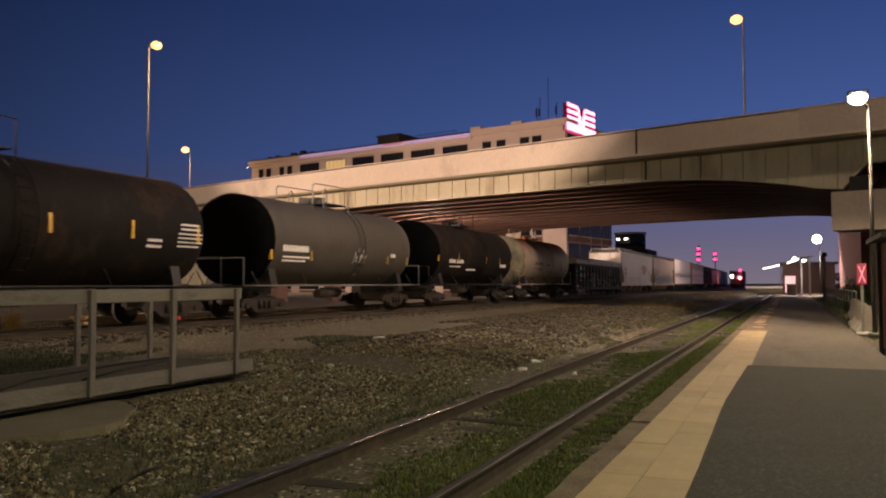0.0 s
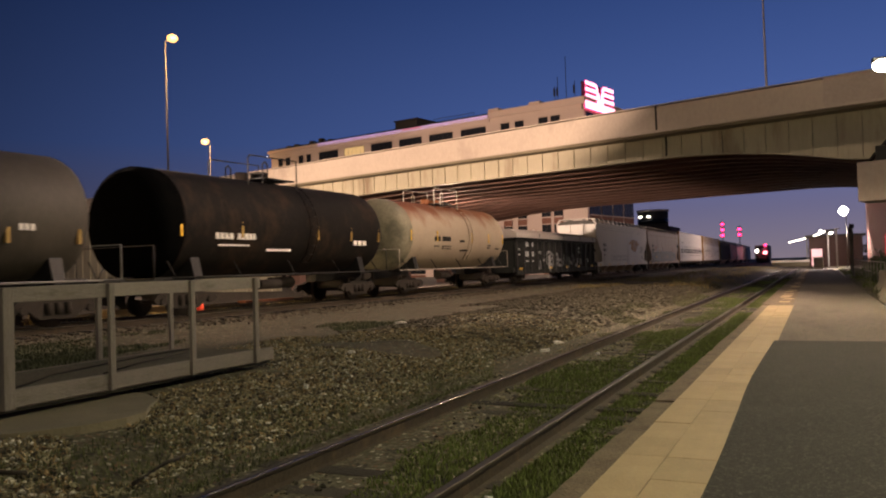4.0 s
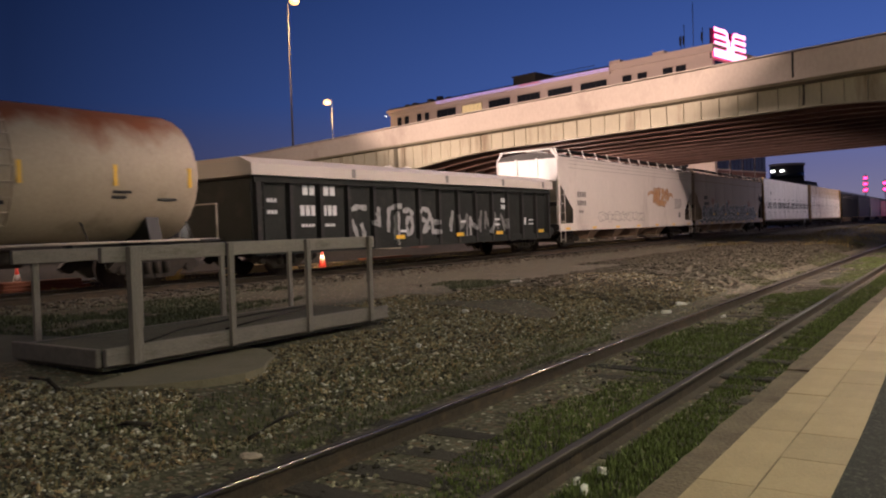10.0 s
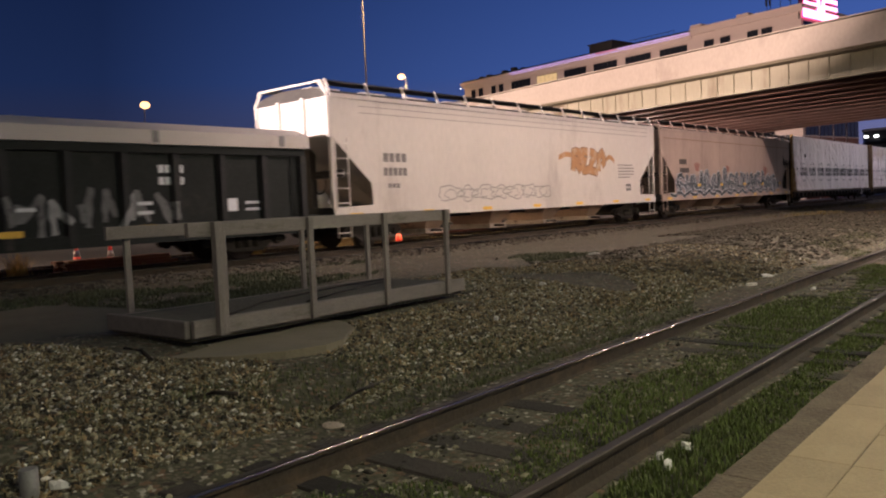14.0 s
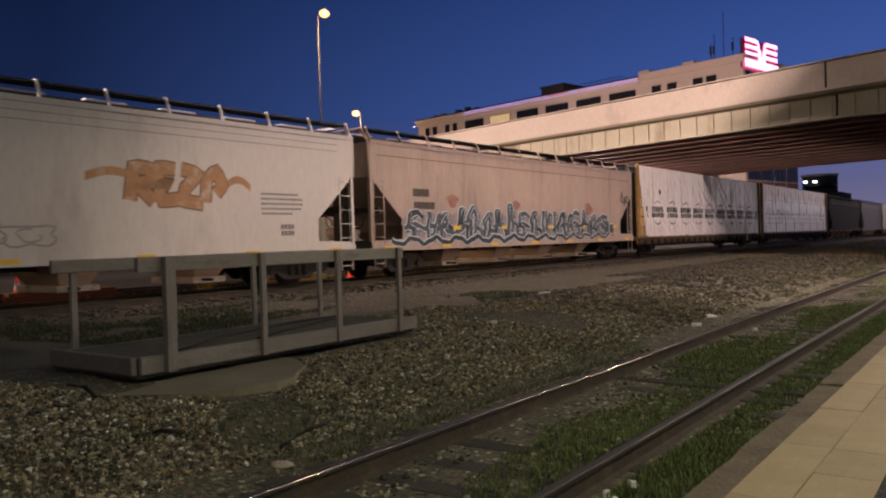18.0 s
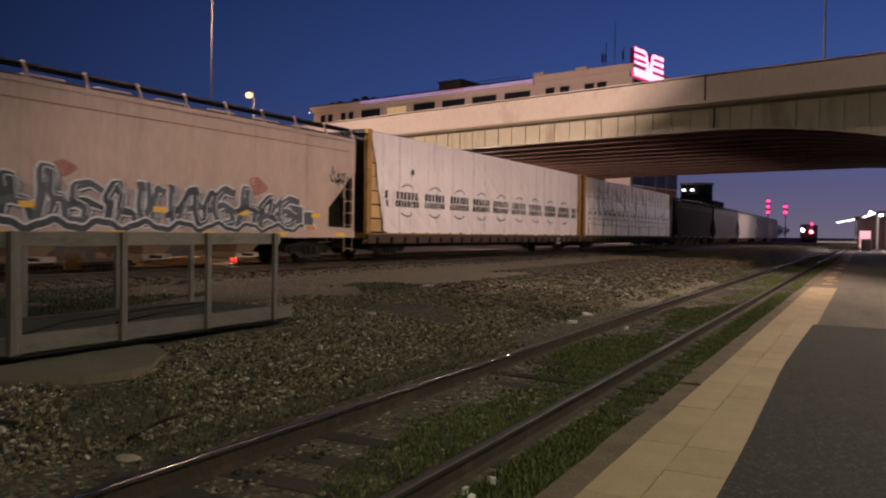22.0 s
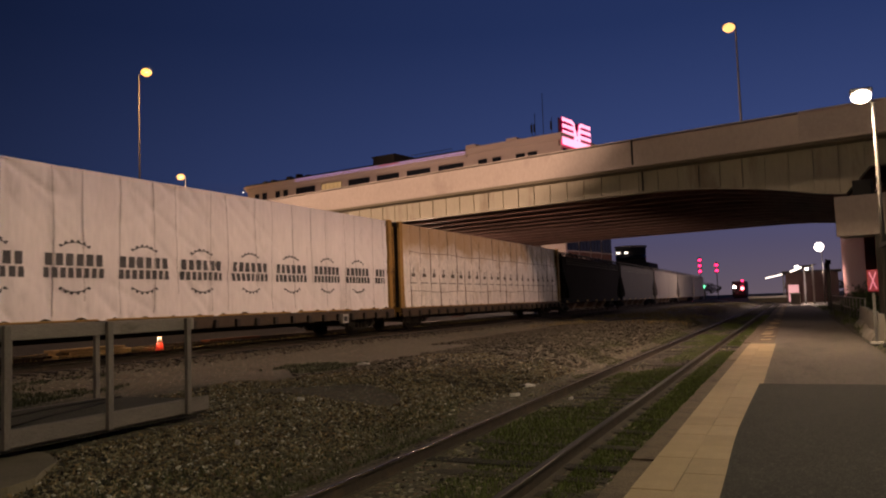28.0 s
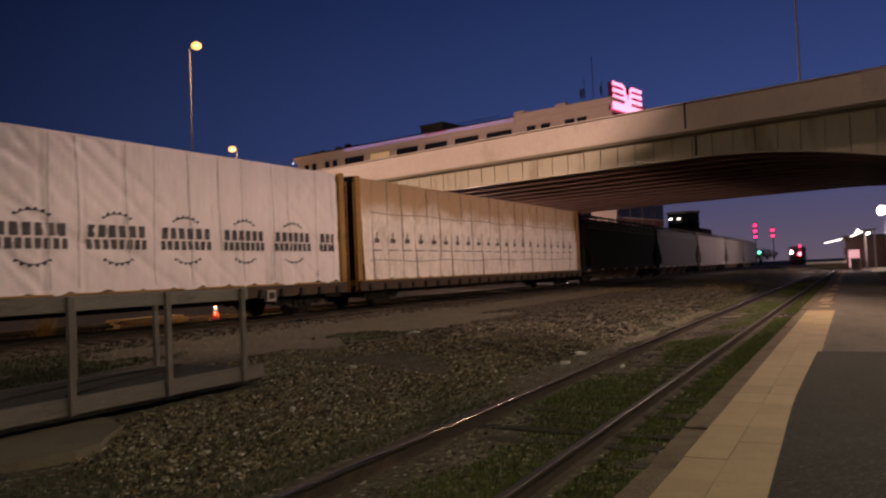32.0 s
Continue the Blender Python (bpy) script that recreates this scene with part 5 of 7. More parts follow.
def tank_car(a, b, label, skin, rails, text, marks=YELLOWP, headskin=None, tape=True, r=1.48, over=1.0, drop=0.0, headlabel="black painted end, darkened further for shade"):
    car, half = car_thing("tank_car", label, a, b)
    zc = 2.48
    th = half - over
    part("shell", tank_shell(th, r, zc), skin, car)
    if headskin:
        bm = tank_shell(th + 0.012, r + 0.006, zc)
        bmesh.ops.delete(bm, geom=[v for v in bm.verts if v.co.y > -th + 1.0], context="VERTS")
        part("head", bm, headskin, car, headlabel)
    # seams
    for y in (-th * 0.55, 0.05, th * 0.55):
        bm = bmesh.new()
        n = 28
        for i in range(n):
            a0, a1 = 2 * math.pi * i / n, 2 * math.pi * (i + 1) / n
            v = [bm.verts.new(((r + 0.008) * math.cos(q), y + dy, zc + (r + 0.008) * math.sin(q))) for q, dy in ((a0, -0.02), (a1, -0.02), (a1, 0.02), (a0, 0.02))]
            bm.faces.new(v)
        part("weld_seam", bm, skin, car)
    # stub sills, bolsters, saddles
    for s in (-1, 1):
        y0, y1 = sorted((s * (half - 0.5), s * (half - 3.4)))
        part("stub_sill", box(-0.22, 0.22, y0, y1, 0.72, 1.08), BLACKMET, car)
        y = s * (half - 2.1)
        bm = bmesh.new()
        prism(bm, [(-1.35, 0.95), (1.35, 0.95), (1.2, 1.55), (0.6, 1.12), (-0.6, 1.12), (-1.2, 1.55)], "y", y - 0.16, y + 0.16)
        part("saddle", bm, skin if rails is WHITEP else BLACKMET, car)
        part("end_platform", box(-1.45, 1.45, *sorted((s * (half - 0.45), s * (half - 1.05))), 0.98, 1.03), BLACKMET, car)
        bm = bmesh.new()
        e = s * (half - 0.5)
        pipe(bm, [(-1.4, e, 1.03), (-1.4, e, 1.85), (1.4, e, 1.85), (1.4, e, 1.03)], 0.022)
        part("end_handrail", bm, rails, car)
    # side walkways rail
    bm = bmesh.new()
    for sx in (-1.42, 1.42):
        pipe(bm, [(sx, -half + 0.5, 1.02), (sx, half - 0.5, 1.02)], 0.030)
    part("side_handrail", bm, rails, car)
    for sx in (-1.42, 1.42):
        bracket = finish("handrail_bracket", tube(bmesh.new(), (sx, 0, 1.02), (sx * 0.80, 0, 1.45), 0.02, 5), BLACKMET)
        for y in np.linspace(-half + 1.2, half - 1.2, 5):
            share("handrail_bracket", bracket, car, pose(0, y, 0))
    # manway, platform and rails on top
    top = zc + r
    part("dome_platform", box(-0.72, 0.72, -0.55, 1.0, top + 0.03, top + 0.07), BLACKMET, car)
    part("manway", tube(bmesh.new(), (0, 0.1, top - 0.1), (0, 0.1, top + 0.26), 0.28, 14), skin, car)
    part("manway_lid", tube(bmesh.new(), (0, 0.1, top + 0.261), (0, 0.1, top + 0.31), 0.31, 14), BLACKMET, car)
    part("valve_housing", tube(bmesh.new(), (0, -0.75, top - 0.1), (0, -0.75, top + 0.24), 0.20, 12), skin, car)
    for sx in (-0.78, 0.78):
        bm = pipe(bmesh.new(), [(sx, -1.35, top - 0.30), (sx, -1.35, top + 0.58), (sx, -1.25, top + 0.68), (sx, 1.05, top + 0.72), (sx, 1.05, top - 0.30)], 0.024)
        part("dome_handrail", bm, rails, car)
        bm = pipe(bmesh.new(), [(sx * 0.95, -0.62, top - 0.15), (sx * 0.95, -0.62, top + 0.46), (sx * 0.95, -0.50, top + 0.56), (sx * 0.95, -0.38, top + 0.46), (sx * 0.95, -0.38, top - 0.15)], 0.026)
        part("grab_hoop", bm, rails, car)
    arc = [Vector(((r + 0.1) * math.cos(a0), 0, zc + (r + 0.1) * math.sin(a0))) for a0 in np.linspace(-0.75, 1.0, 10)]
    lad = part("ladder", pipe(bmesh.new(), [p + Vector((0, 0.62, 0)) for p in arc], 0.02, 5), skin, car)
    part("ladder_rail", pipe(bmesh.new(), [p + Vector((0, 1.02, 0)) for p in arc], 0.02, 5), skin, lad)
    rung = finish("rung", tube(bmesh.new(), (0, -0.2, 0), (0, 0.2, 0), 0.016, 5), skin)
    for p in arc:
        share("rung", rung, lad, Matrix.Translation(p + Vector((0, 0.82, 0))))
    xs = r + 0.012
    # reflective tape
    if tape:
        for y in (-th + 0.75, -th * 0.45, th * 0.2, th * 0.55, th - 0.7):
            part("reflector", box(xs - 0.035 - drop * 0.25, xs - 0.004 - drop * 0.12, y, y + 0.09, zc - 0.28 - drop, zc + 0.16 - drop), YELLOWP if y < -th + 1 else marks, car)
    for y, z, wd, h, n in text:
        step = wd / n
        q = math.asin(max(-1, min(1, (z + h / 2 - zc) / r)))
        xx = r * math.cos(q)
        me = finish("stencil", box(-0.06, 0.012, step * 0.12, step * 0.88, 0, h), WHITEP if skin is not BEIGE else BLACKMET)
        for i in range(n):
            share("stencil", me, car, pose(xx, y + i * step, z))
    trucks(car, half, 1.95)
    couplers(car, half)
    # brake rigging
    part("brake_cylinder", tube(bmesh.new(), (0.6, -0.8, 0.72), (0.6, 0.2, 0.72), 0.16, 10), UNDER, car)
    part("air_tank", tube(bmesh.new(), (-0.3, 0.9, 0.74), (-0.3, 2.0, 0.74), 0.2, 10), UNDER, car)
    return car


BLACKTANK = mat("black_tank_paint", (0.011, 0.0095, 0.0085), 0.75, spec=0.12, var=0.45, scale=1.0, grain=15, bump=0.06, second=(0.036, 0.023, 0.015), cover=0.52, stretch=(1, 1, 0.6))
# black end paint taken darker still, so lamplight leaves it in shade
HEADBLACK = mat("matt_black_shaded_end", (0.004, 0.004, 0.004), 0.9, spec=0.0, var=0.4, scale=2)
GREYTANK = mat("grey_tank_paint", (0.060, 0.053, 0.042), 0.65, var=0.25, scale=0.8, grain=15, bump=0.05, second=(0.042, 0.037, 0.029), cover=0.5, stretch=(1, 1, 0.5))


def beige_tank():
    """Cream paint with rust that runs down from the top."""
    m = mat("cream_tank_paint", (0.38, 0.315, 0.235), 0.6, var=0.16, scale=0.8, grain=14, bump=0.04, second=(0.25, 0.205, 0.15), cover=0.42)
    n, l = m.node_tree.nodes, m.node_tree.links
    b = n["Principled BSDF"]
    src = b.inputs["Base Color"].links[0].from_socket
    tc = n.new("ShaderNodeTexCoord")
    sep = n.new("ShaderNodeSeparateXYZ")
    l.new(tc.outputs["Object"], sep.inputs[0])
    ns = n.new("ShaderNodeTexNoise")
    ns.inputs["Scale"].default_value, ns.inputs["Detail"].default_value = 1.1, 7
    mp = n.new("ShaderNodeMapping")
    mp.inputs["Scale"].default_value = (1, 1, 0.45)
    l.new(tc.outputs["Object"], mp.inputs[0])
    l.new(mp.outputs[0], ns.inputs["Vector"])
    k = n.new("ShaderNodeMath")
    k.operation = "MULTIPLY_ADD"
    k.inputs[1].default_value = 2.2
    l.new(ns.outputs["Fac"], k.inputs[0])
    l.new(sep.outputs["Z"], k.inputs[2])
    mr = n.new("ShaderNodeMapRange")
    mr.inputs["From Min"].default_value, mr.inputs["From Max"].default_value = 4.1, 4.75
    l.new(k.outputs[0], mr.inputs["Value"])
    mx = n.new("ShaderNodeMix")
    mx.data_type = "RGBA"
    mx.inputs["B"].default_value = (0.21, 0.072, 0.026, 1)
    l.new(mr.outputs[0], mx.inputs["Factor"])
    l.new(src, mx.inputs["A"])
    l.new(mx.outputs["Result"], b.inputs["Base Color"])
    return m


BEIGE = beige_tank()
CREAMRAIL = mat("dulled_cream_rail", (0.36, 0.32, 0.26), 0.7, var=0.3, scale=4)
# this grey-green holds grime and the shade of the car ahead
GRIMESHADEHEAD = mat("grimy_shaded_tank_end", (0.22, 0.205, 0.145), 0.7, var=0.35, scale=1.2, grain=12, bump=0.04, second=(0.12, 0.115, 0.08), cover=0.5)
DULLTAPE = mat("dulled_reflective_tape", (0.34, 0.22, 0.06), 0.6, var=0.4, scale=6)


def graffiti(car, x, y0, y1, z0, z1, fill, line, seed, count, shadow=None):
    """Painted letters: fat slanted strokes with outlines, laid on the side sheet."""
    rng = random.Random(seed)
    wd = (y1 - y0) / count
    h = z1 - z0

    def ribbon(bm, pts, w, xx):
        """One strip of even width along the points."""
        closed = pts[0] == pts[-1]
        n = len(pts)
        rows = []
        for i, (a, b) in enumerate(pts):
            p = pts[i - 1] if i else (pts[-2] if closed else pts[0])
            q = pts[i + 1] if i < n - 1 else (pts[1] if closed else pts[-1])
            dx, dz = q[0] - p[0], q[1] - p[1]
            k = math.hypot(dx, dz) or 1
            nx, nz = -dz / k * w, dx / k * w
            rows.append((bm.verts.new((xx, a - nx, b - nz)), bm.verts.new((xx, a + nx, b + nz))))
        for r, s in zip(rows, rows[1:]):
            bm.faces.new((r[0], s[0], s[1], r[1]))

    def blob(c, cz, r1, r2):
        q0, lobes, amp, lean = rng.uniform(0, 6.28), rng.choice((3, 4, 5)), rng.uniform(0.12, 0.28), rng.uniform(-0.1, 0.5)
        pts = []
        for k in range(26):
            q = 6.283 * k / 26
            r = 1 + amp * math.sin(lobes * q + q0) + 0.08 * math.sin(7 * q + q0 * 2)
            dz = r2 * r * math.sin(q)
            pts.append((c + r1 * r * math.cos(q) + lean * dz * 0.6, min(z1, max(z0, cz + dz))))
        return pts

    lw = min(0.036, h * 0.04)
    for i in range(count):
        c = y0 + (i + 0.5) * wd
        pts = blob(c, z0 + h * rng.uniform(0.46, 0.56), wd * rng.uniform(0.5, 0.72), h * rng.uniform(0.38, 0.46))
        xx = x + 0.004 + 0.0012 * (i % 4)
        if fill:
            bm = bmesh.new()
            bm.faces.new([bm.verts.new((xx, a, b)) for a, b in pts])
            part("graffiti_fill", bm, fill, car, "painted graffiti shape")
        bm = bmesh.new()
        ribbon(bm, pts + pts[:1], lw, xx + 0.006)
        q0 = rng.uniform(0, 6.28)
        inner = [(c + wd * 0.28 * math.cos(q0 + q) * (1 + 0.3 * math.sin(2 * q)), z0 + h * 0.5 + h * 0.25 * math.sin(q0 + q)) for q in np.linspace(0, rng.uniform(3.0, 5.4), 12)]
        ribbon(bm, inner, lw * 0.8, xx + 0.006)
        part("graffiti_outline", bm, line, car, "sprayed outline")
        if shadow:
            bm = bmesh.new()
            ribbon(bm, [(a + lw * 2.2, b + lw * 0.5) for a, b in inner], lw * 1.6, xx + 0.005)
            part("graffiti_shade", bm, shadow, car, "dark sprayed shade")
    if shadow:
        bm = bmesh.new()
        ribbon(bm, [(y0 + (y1 - y0) * u, z0 + h * (0.10 + 0.06 * math.sin(u * count * 5.5))) for u in np.linspace(-0.04, 1.02, 90)], lw * 1.3, x + 0.013)
        part("graffiti_outline", bm, line, car, "sprayed wave along the letters' foot")


GREYPAINT = mat("grey_spray", (0.065, 0.080, 0.095), 0.6, var=0.3, scale=3)
WHITESPRAY = mat("white_spray", (0.58, 0.60, 0.62), 0.6, var=0.3, scale=5)
ORANGESPRAY = mat("orange_spray", (0.40, 0.215, 0.10), 0.7, var=0.35, scale=3, second=(0.50, 0.40, 0.30), cover=0.5)
PINKSPRAY = mat("faded_red_spray", (0.29, 0.13, 0.105), 0.7, var=0.4, scale=4, second=(0.38, 0.28, 0.23), cover=0.5)
NAVY = mat("navy_spray", (0.018, 0.026, 0.045), 0.6, var=0.3)
BROWNLINE = mat("brown_spray", (0.20, 0.115, 0.065), 0.7, var=0.3)



def wild_letters(car, x, y0, y1, z0, z1, seed, count, dark, edge, thick=0.085):
    """Sprayed letters of thick bent strokes, each dark with a pale edge round it."""
    rng = random.Random(seed)
    wd, h = (y1 - y0) / count, z1 - z0
    # angular strokes, from the foot up: stems, crossed arms, hooks and flicked ends
    forms = (((0.15, 0.0), (0.22, 0.55), (0.05, 0.62), (0.45, 1.0), (0.62, 0.72), (0.55, 0.35), (0.95, 0.28), (1.05, 0.02)),
             ((0.0, 0.08), (0.42, 0.02), (0.55, 0.40), (0.12, 0.55), (0.18, 0.88), (0.60, 0.98), (0.98, 0.80)),
             ((0.10, 0.95), (0.30, 0.98), (0.26, 0.48), (0.40, 0.05), (0.70, 0.10), (0.72, 0.60), (0.90, 0.98), (1.12, 0.85)),
             ((0.95, 0.90), (0.50, 0.98), (0.10, 0.70), (0.12, 0.28), (0.48, 0.02), (0.92, 0.14), (0.80, 0.42), (0.52, 0.40)),
             ((0.08, 0.02), (0.25, 0.60), (0.20, 1.08), (0.48, 1.02), (0.46, 0.55), (0.85, 0.50), (0.90, 0.04), (1.12, 0.0)))
    arms = (((-0.10, 0.42), (0.45, 0.56), (1.05, 0.40)), ((0.55, 1.08), (0.62, 0.55), (0.40, 0.08)), ((0.05, 0.22), (0.55, 0.40), (1.02, 0.92)))

    def fine(pts):
        """The same line with short steps, its corners a little rounded."""
        out = [pts[0]]
        for i, (p, q) in enumerate(zip(pts, pts[1:])):
            for u in (0.12, 0.35, 0.65, 0.88):
                out.append((p[0] + (q[0] - p[0]) * u, p[1] + (q[1] - p[1]) * u))
        return out + [pts[-1]]

    def stroke(name, pts, w, xx, material, label):
        bm = bmesh.new()
        rows = []
        for i in range(len(pts)):
            p, q = pts[max(0, i - 1)], pts[min(len(pts) - 1, i + 1)]
            dx, dz = q[0] - p[0], q[1] - p[1]
            k = math.hypot(dx, dz) or 1
            t = w * (0.62 + 0.38 * math.sin(math.pi * min(1.0, 0.15 + i / len(pts))))
            rows.append((bm.verts.new((xx, pts[i][0] + dz / k * t, pts[i][1] - dx / k * t)), bm.verts.new((xx, pts[i][0] - dz / k * t, pts[i][1] + dx / k * t))))
        for r, s in zip(rows, rows[1:]):
            bm.faces.new((r[0], s[0], s[1], r[1]))
        part(name, bm, material, car, label)

    haze = mat("faded_lilac_spray", (0.27, 0.225, 0.225), 0.7, var=0.35, scale=2, second=(0.40, 0.36, 0.34), cover=0.4)
    for i in range(count):
        lean, grow = rng.uniform(-0.05, 0.28), rng.uniform(0.78, 1.06) * (1.0 - 0.12 * abs(2 * i / count - 1))
        c = y0 + wd * (i + 0.5)
        bm = bmesh.new()
        ring = [(c + wd * 0.72 * math.cos(q) * (1 + 0.15 * math.sin(5 * q + i)), z0 + h * (0.42 + 0.42 * grow * math.sin(q) * (1 + 0.12 * math.sin(4 * q + 2 * i)))) for q in np.linspace(0, 6.283, 22)[:-1]]
        bm.faces.new([bm.verts.new((x + 0.002 + 0.0004 * (i % 3), a, b)) for a, b in ring])
        part("graffiti_haze", bm, haze, car, "faded sprayed ground of the letters")
        for j, form in enumerate((forms[rng.randrange(5)], arms[rng.randrange(3)])):
            pts = fine([(y0 + wd * (i + 0.98 * u + lean * v + rng.uniform(-0.05, 0.05)), z0 + h * (0.10 + 0.84 * grow * v) + rng.uniform(-0.02, 0.02)) for u, v in form])
            xx = x + 0.0045 + 0.0008 * ((2 * i + j) % 5)
            k = 1.0 - 0.3 * j
            stroke("graffiti_shadow", [(a + 0.035, b - 0.03) for a, b in pts], (thick * k + 0.05), xx - 0.001, NAVY, "black sprayed shadow")
            stroke("graffiti_edge", pts, (thick * k + 0.042), xx, edge, "pale sprayed edge")
            stroke("graffiti_stroke", pts, thick * k, xx + 0.006, dark[(i + j) % len(dark)], "dark sprayed stroke")
            stroke("graffiti_gleam", [(a + thick * 0.35, b + thick * 0.3) for a, b in pts[6:-8]], 0.013, xx + 0.012, edge, "pale sprayed gleam")
    wave = [(y0 + (y1 - y0) * u, z0 + h * (0.09 + 0.065 * math.sin(u * count * 4.4) + 0.02 * math.sin(u * count * 11))) for u in np.linspace(-0.05, 1.03, 140)]
    stroke("graffiti_wave", wave, thick * 0.95, x + 0.019, edge, "pale sprayed wave along the letters' foot")
    stroke("graffiti_wave_core", [(a, b - 0.01) for a, b in wave], thick * 0.66, x + 0.022, dark[0], "dark line in the wave")
    for k, (yy, zz, rr) in enumerate(((y0 + 2.4, z1 + 0.02, 0.22), (y0 + 6.3, z1 - 0.05, 0.18), (y1 - 1.6, z1 - 0.1, 0.26))):
        bm = bmesh.new()
        bm.faces.new([bm.verts.new((x + 0.001, yy + rr * (1 + 0.3 * math.sin(3 * q + k)) * math.cos(q) * 1.4, zz + rr * math.sin(q))) for q in np.linspace(0, 6.283, 16)[:-1]])
        part("graffiti_patch", bm, PINKSPRAY, car, "faded dull red sprayed patch")


def spray_stroke(car, x, pts, w, paint, proud):
    """One broad sprayed stroke along the points (y, z), over the ribs that stand proud."""
    line = [(p[0] + (q[0] - p[0]) * u, p[1] + (q[1] - p[1]) * u) for p, q in zip(pts, pts[1:]) for u in np.linspace(0.06, 0.94, 2 + int(math.hypot(q[0] - p[0], q[1] - p[1]) / 0.05))]
    bm = bmesh.new()
    rows = []
    for i, (a, b) in enumerate(line):
        p, q = line[max(0, i - 2)], line[min(len(line) - 1, i + 2)]
        dy, dz = q[0] - p[0], q[1] - p[1]
        d = math.hypot(dy, dz) or 1
        k = w * (0.9 + 0.2 * math.sin(i * 0.7 + a))
        row = []
        for m in range(7):
            sg = 1 - m / 3
            y, z = a + sg * dz / d * k, b - sg * dy / d * k
            row.append(bm.verts.new((x + proud(y), y, z)))
        rows.append(row)
    for u, v in zip(rows, rows[1:]):
        for m in range(6):
            bm.faces.new((u[m], v[m], v[m + 1], u[m + 1]))
    part("graffiti_stroke", bm, paint, car, "rubbed grey-white sprayed stroke")


def gondola(a, b):
    car, half = car_thing("gondola_car", "black ribbed gondola car with a white cover and white graffiti", a, b)
    blk = mat("gondola_black", (0.0165, 0.0185, 0.0170), 0.75, spec=0.2, var=0.45, scale=1.2, grain=20, bump=0.1, second=(0.030, 0.029, 0.025), cover=0.4)
    cover = mat("white_cover", (0.46, 0.42, 0.38), 0.6, var=0.1, scale=0.8, second=(0.36, 0.32, 0.28), cover=0.3)
    ribm = mat("gondola_rib", (0.0125, 0.0125, 0.012), 0.6, spec=0.3, var=0.4, scale=2, second=(0.04, 0.034, 0.028), cover=0.4)
    e = half - 0.55
    part("body", box(-1.42, 1.42, -e, e, 0.62, 2.50), blk, car)
    part("side_sill", box(1.42, 1.50, -e, e, 0.56, 0.80), blk, car)
    part("top_chord", box(1.42, 1.54, -e, e, 2.40, 2.56), blk, car)
    part("top_chord", box(-1.54, -1.42, -e, e, 2.40, 2.56), blk, car)
    for i in range(15):
        y = -e + 0.05 + i * (2 * e - 0.22) / 14
        bm = bmesh.new()
        prism(bm, [(1.421, y), (1.421, y + 0.22), (1.53, y + 0.18), (1.53, y + 0.04)], "z", 0.60, 2.42)
        part("rib", bm, ribm, car)
    # white cover with a sloped lip
    bm = bmesh.new()
    prism(bm, [(-1.62, 2.57), (1.62, 2.57), (1.60, 2.86), (1.15, 3.05), (-1.15, 3.05), (-1.60, 2.86)], "y", -e - 0.12, e + 0.1)
    part("cover", bm, cover, car, "dented white metal cover")
    for y in (-e * 0.55, 0.3, e * 0.5, e * 0.9):
        part("cover_seam", box(1.612, 1.627, y, y + 0.14, 2.60, 2.85), STEEL, car, "dull strip standing for a seam of the cover")
    for c in (-0.5, 0.5):
        pts = [(0, c + 0.36 * math.cos(q) - 0.2, 3.05 + 0.18 * math.sin(q)) for q in np.linspace(0, math.pi, 8)]
        part("lifting_loop", pipe(bmesh.new(), pts, 0.03), WHITEP, car)
    for s in (-1, 1):
        part("end_sill", box(-1.45, 1.45, *sorted((s * e, s * (e + 0.4))), 0.70, 0.98), blk, car)
        ladder(car, 1.48, s * (e - 0.15) - 0.2, 0.5, 2.4, 0.4, blk)
    for y in (-e + 0.35, -e * 0.30, e * 0.12, e * 0.45, e - 1.1):
        part("reflector", box(1.535, 1.545, y, y + 0.45, 0.82, 0.94), YELLOWP, car)
    bars(car, [(-e + 1.75, 2.10, 0.50, 0.26, 2), (-e + 2.55, 2.10, 0.50, 0.26, 2), (-e + 1.65, 1.55, 0.60, 0.28, 3), (-e + 2.50, 1.55, 0.60, 0.28, 3), (-e + 1.7, 1.25, 0.5, 0.08, 4), (-e + 2.6, 1.25, 0.4, 0.08, 4),
               (-e + 0.5, 1.9, 0.35, 0.1, 3), (-e + 0.5, 1.6, 0.35, 0.1, 3), (e - 2.3, 1.15, 0.45, 0.28, 1), (e - 1.7, 1.3, 0.5, 0.06, 5), (e - 1.7, 1.15, 0.5, 0.06, 5), (e - 3.8, 2.0, 0.6, 0.16, 4), (e - 3.8, 1.75, 0.6, 0.16, 4)], WHITESPRAY, 1.424)
    oldspray = mat("rubbed_grey_white_spray", (0.27, 0.275, 0.28), 0.7, var=0.5, scale=4, second=(0.09, 0.09, 0.09), cover=0.4)
    faint = mat("washed_out_spray", (0.15, 0.15, 0.15), 0.75, var=0.5, scale=4, second=(0.05, 0.05, 0.05), cover=0.45)
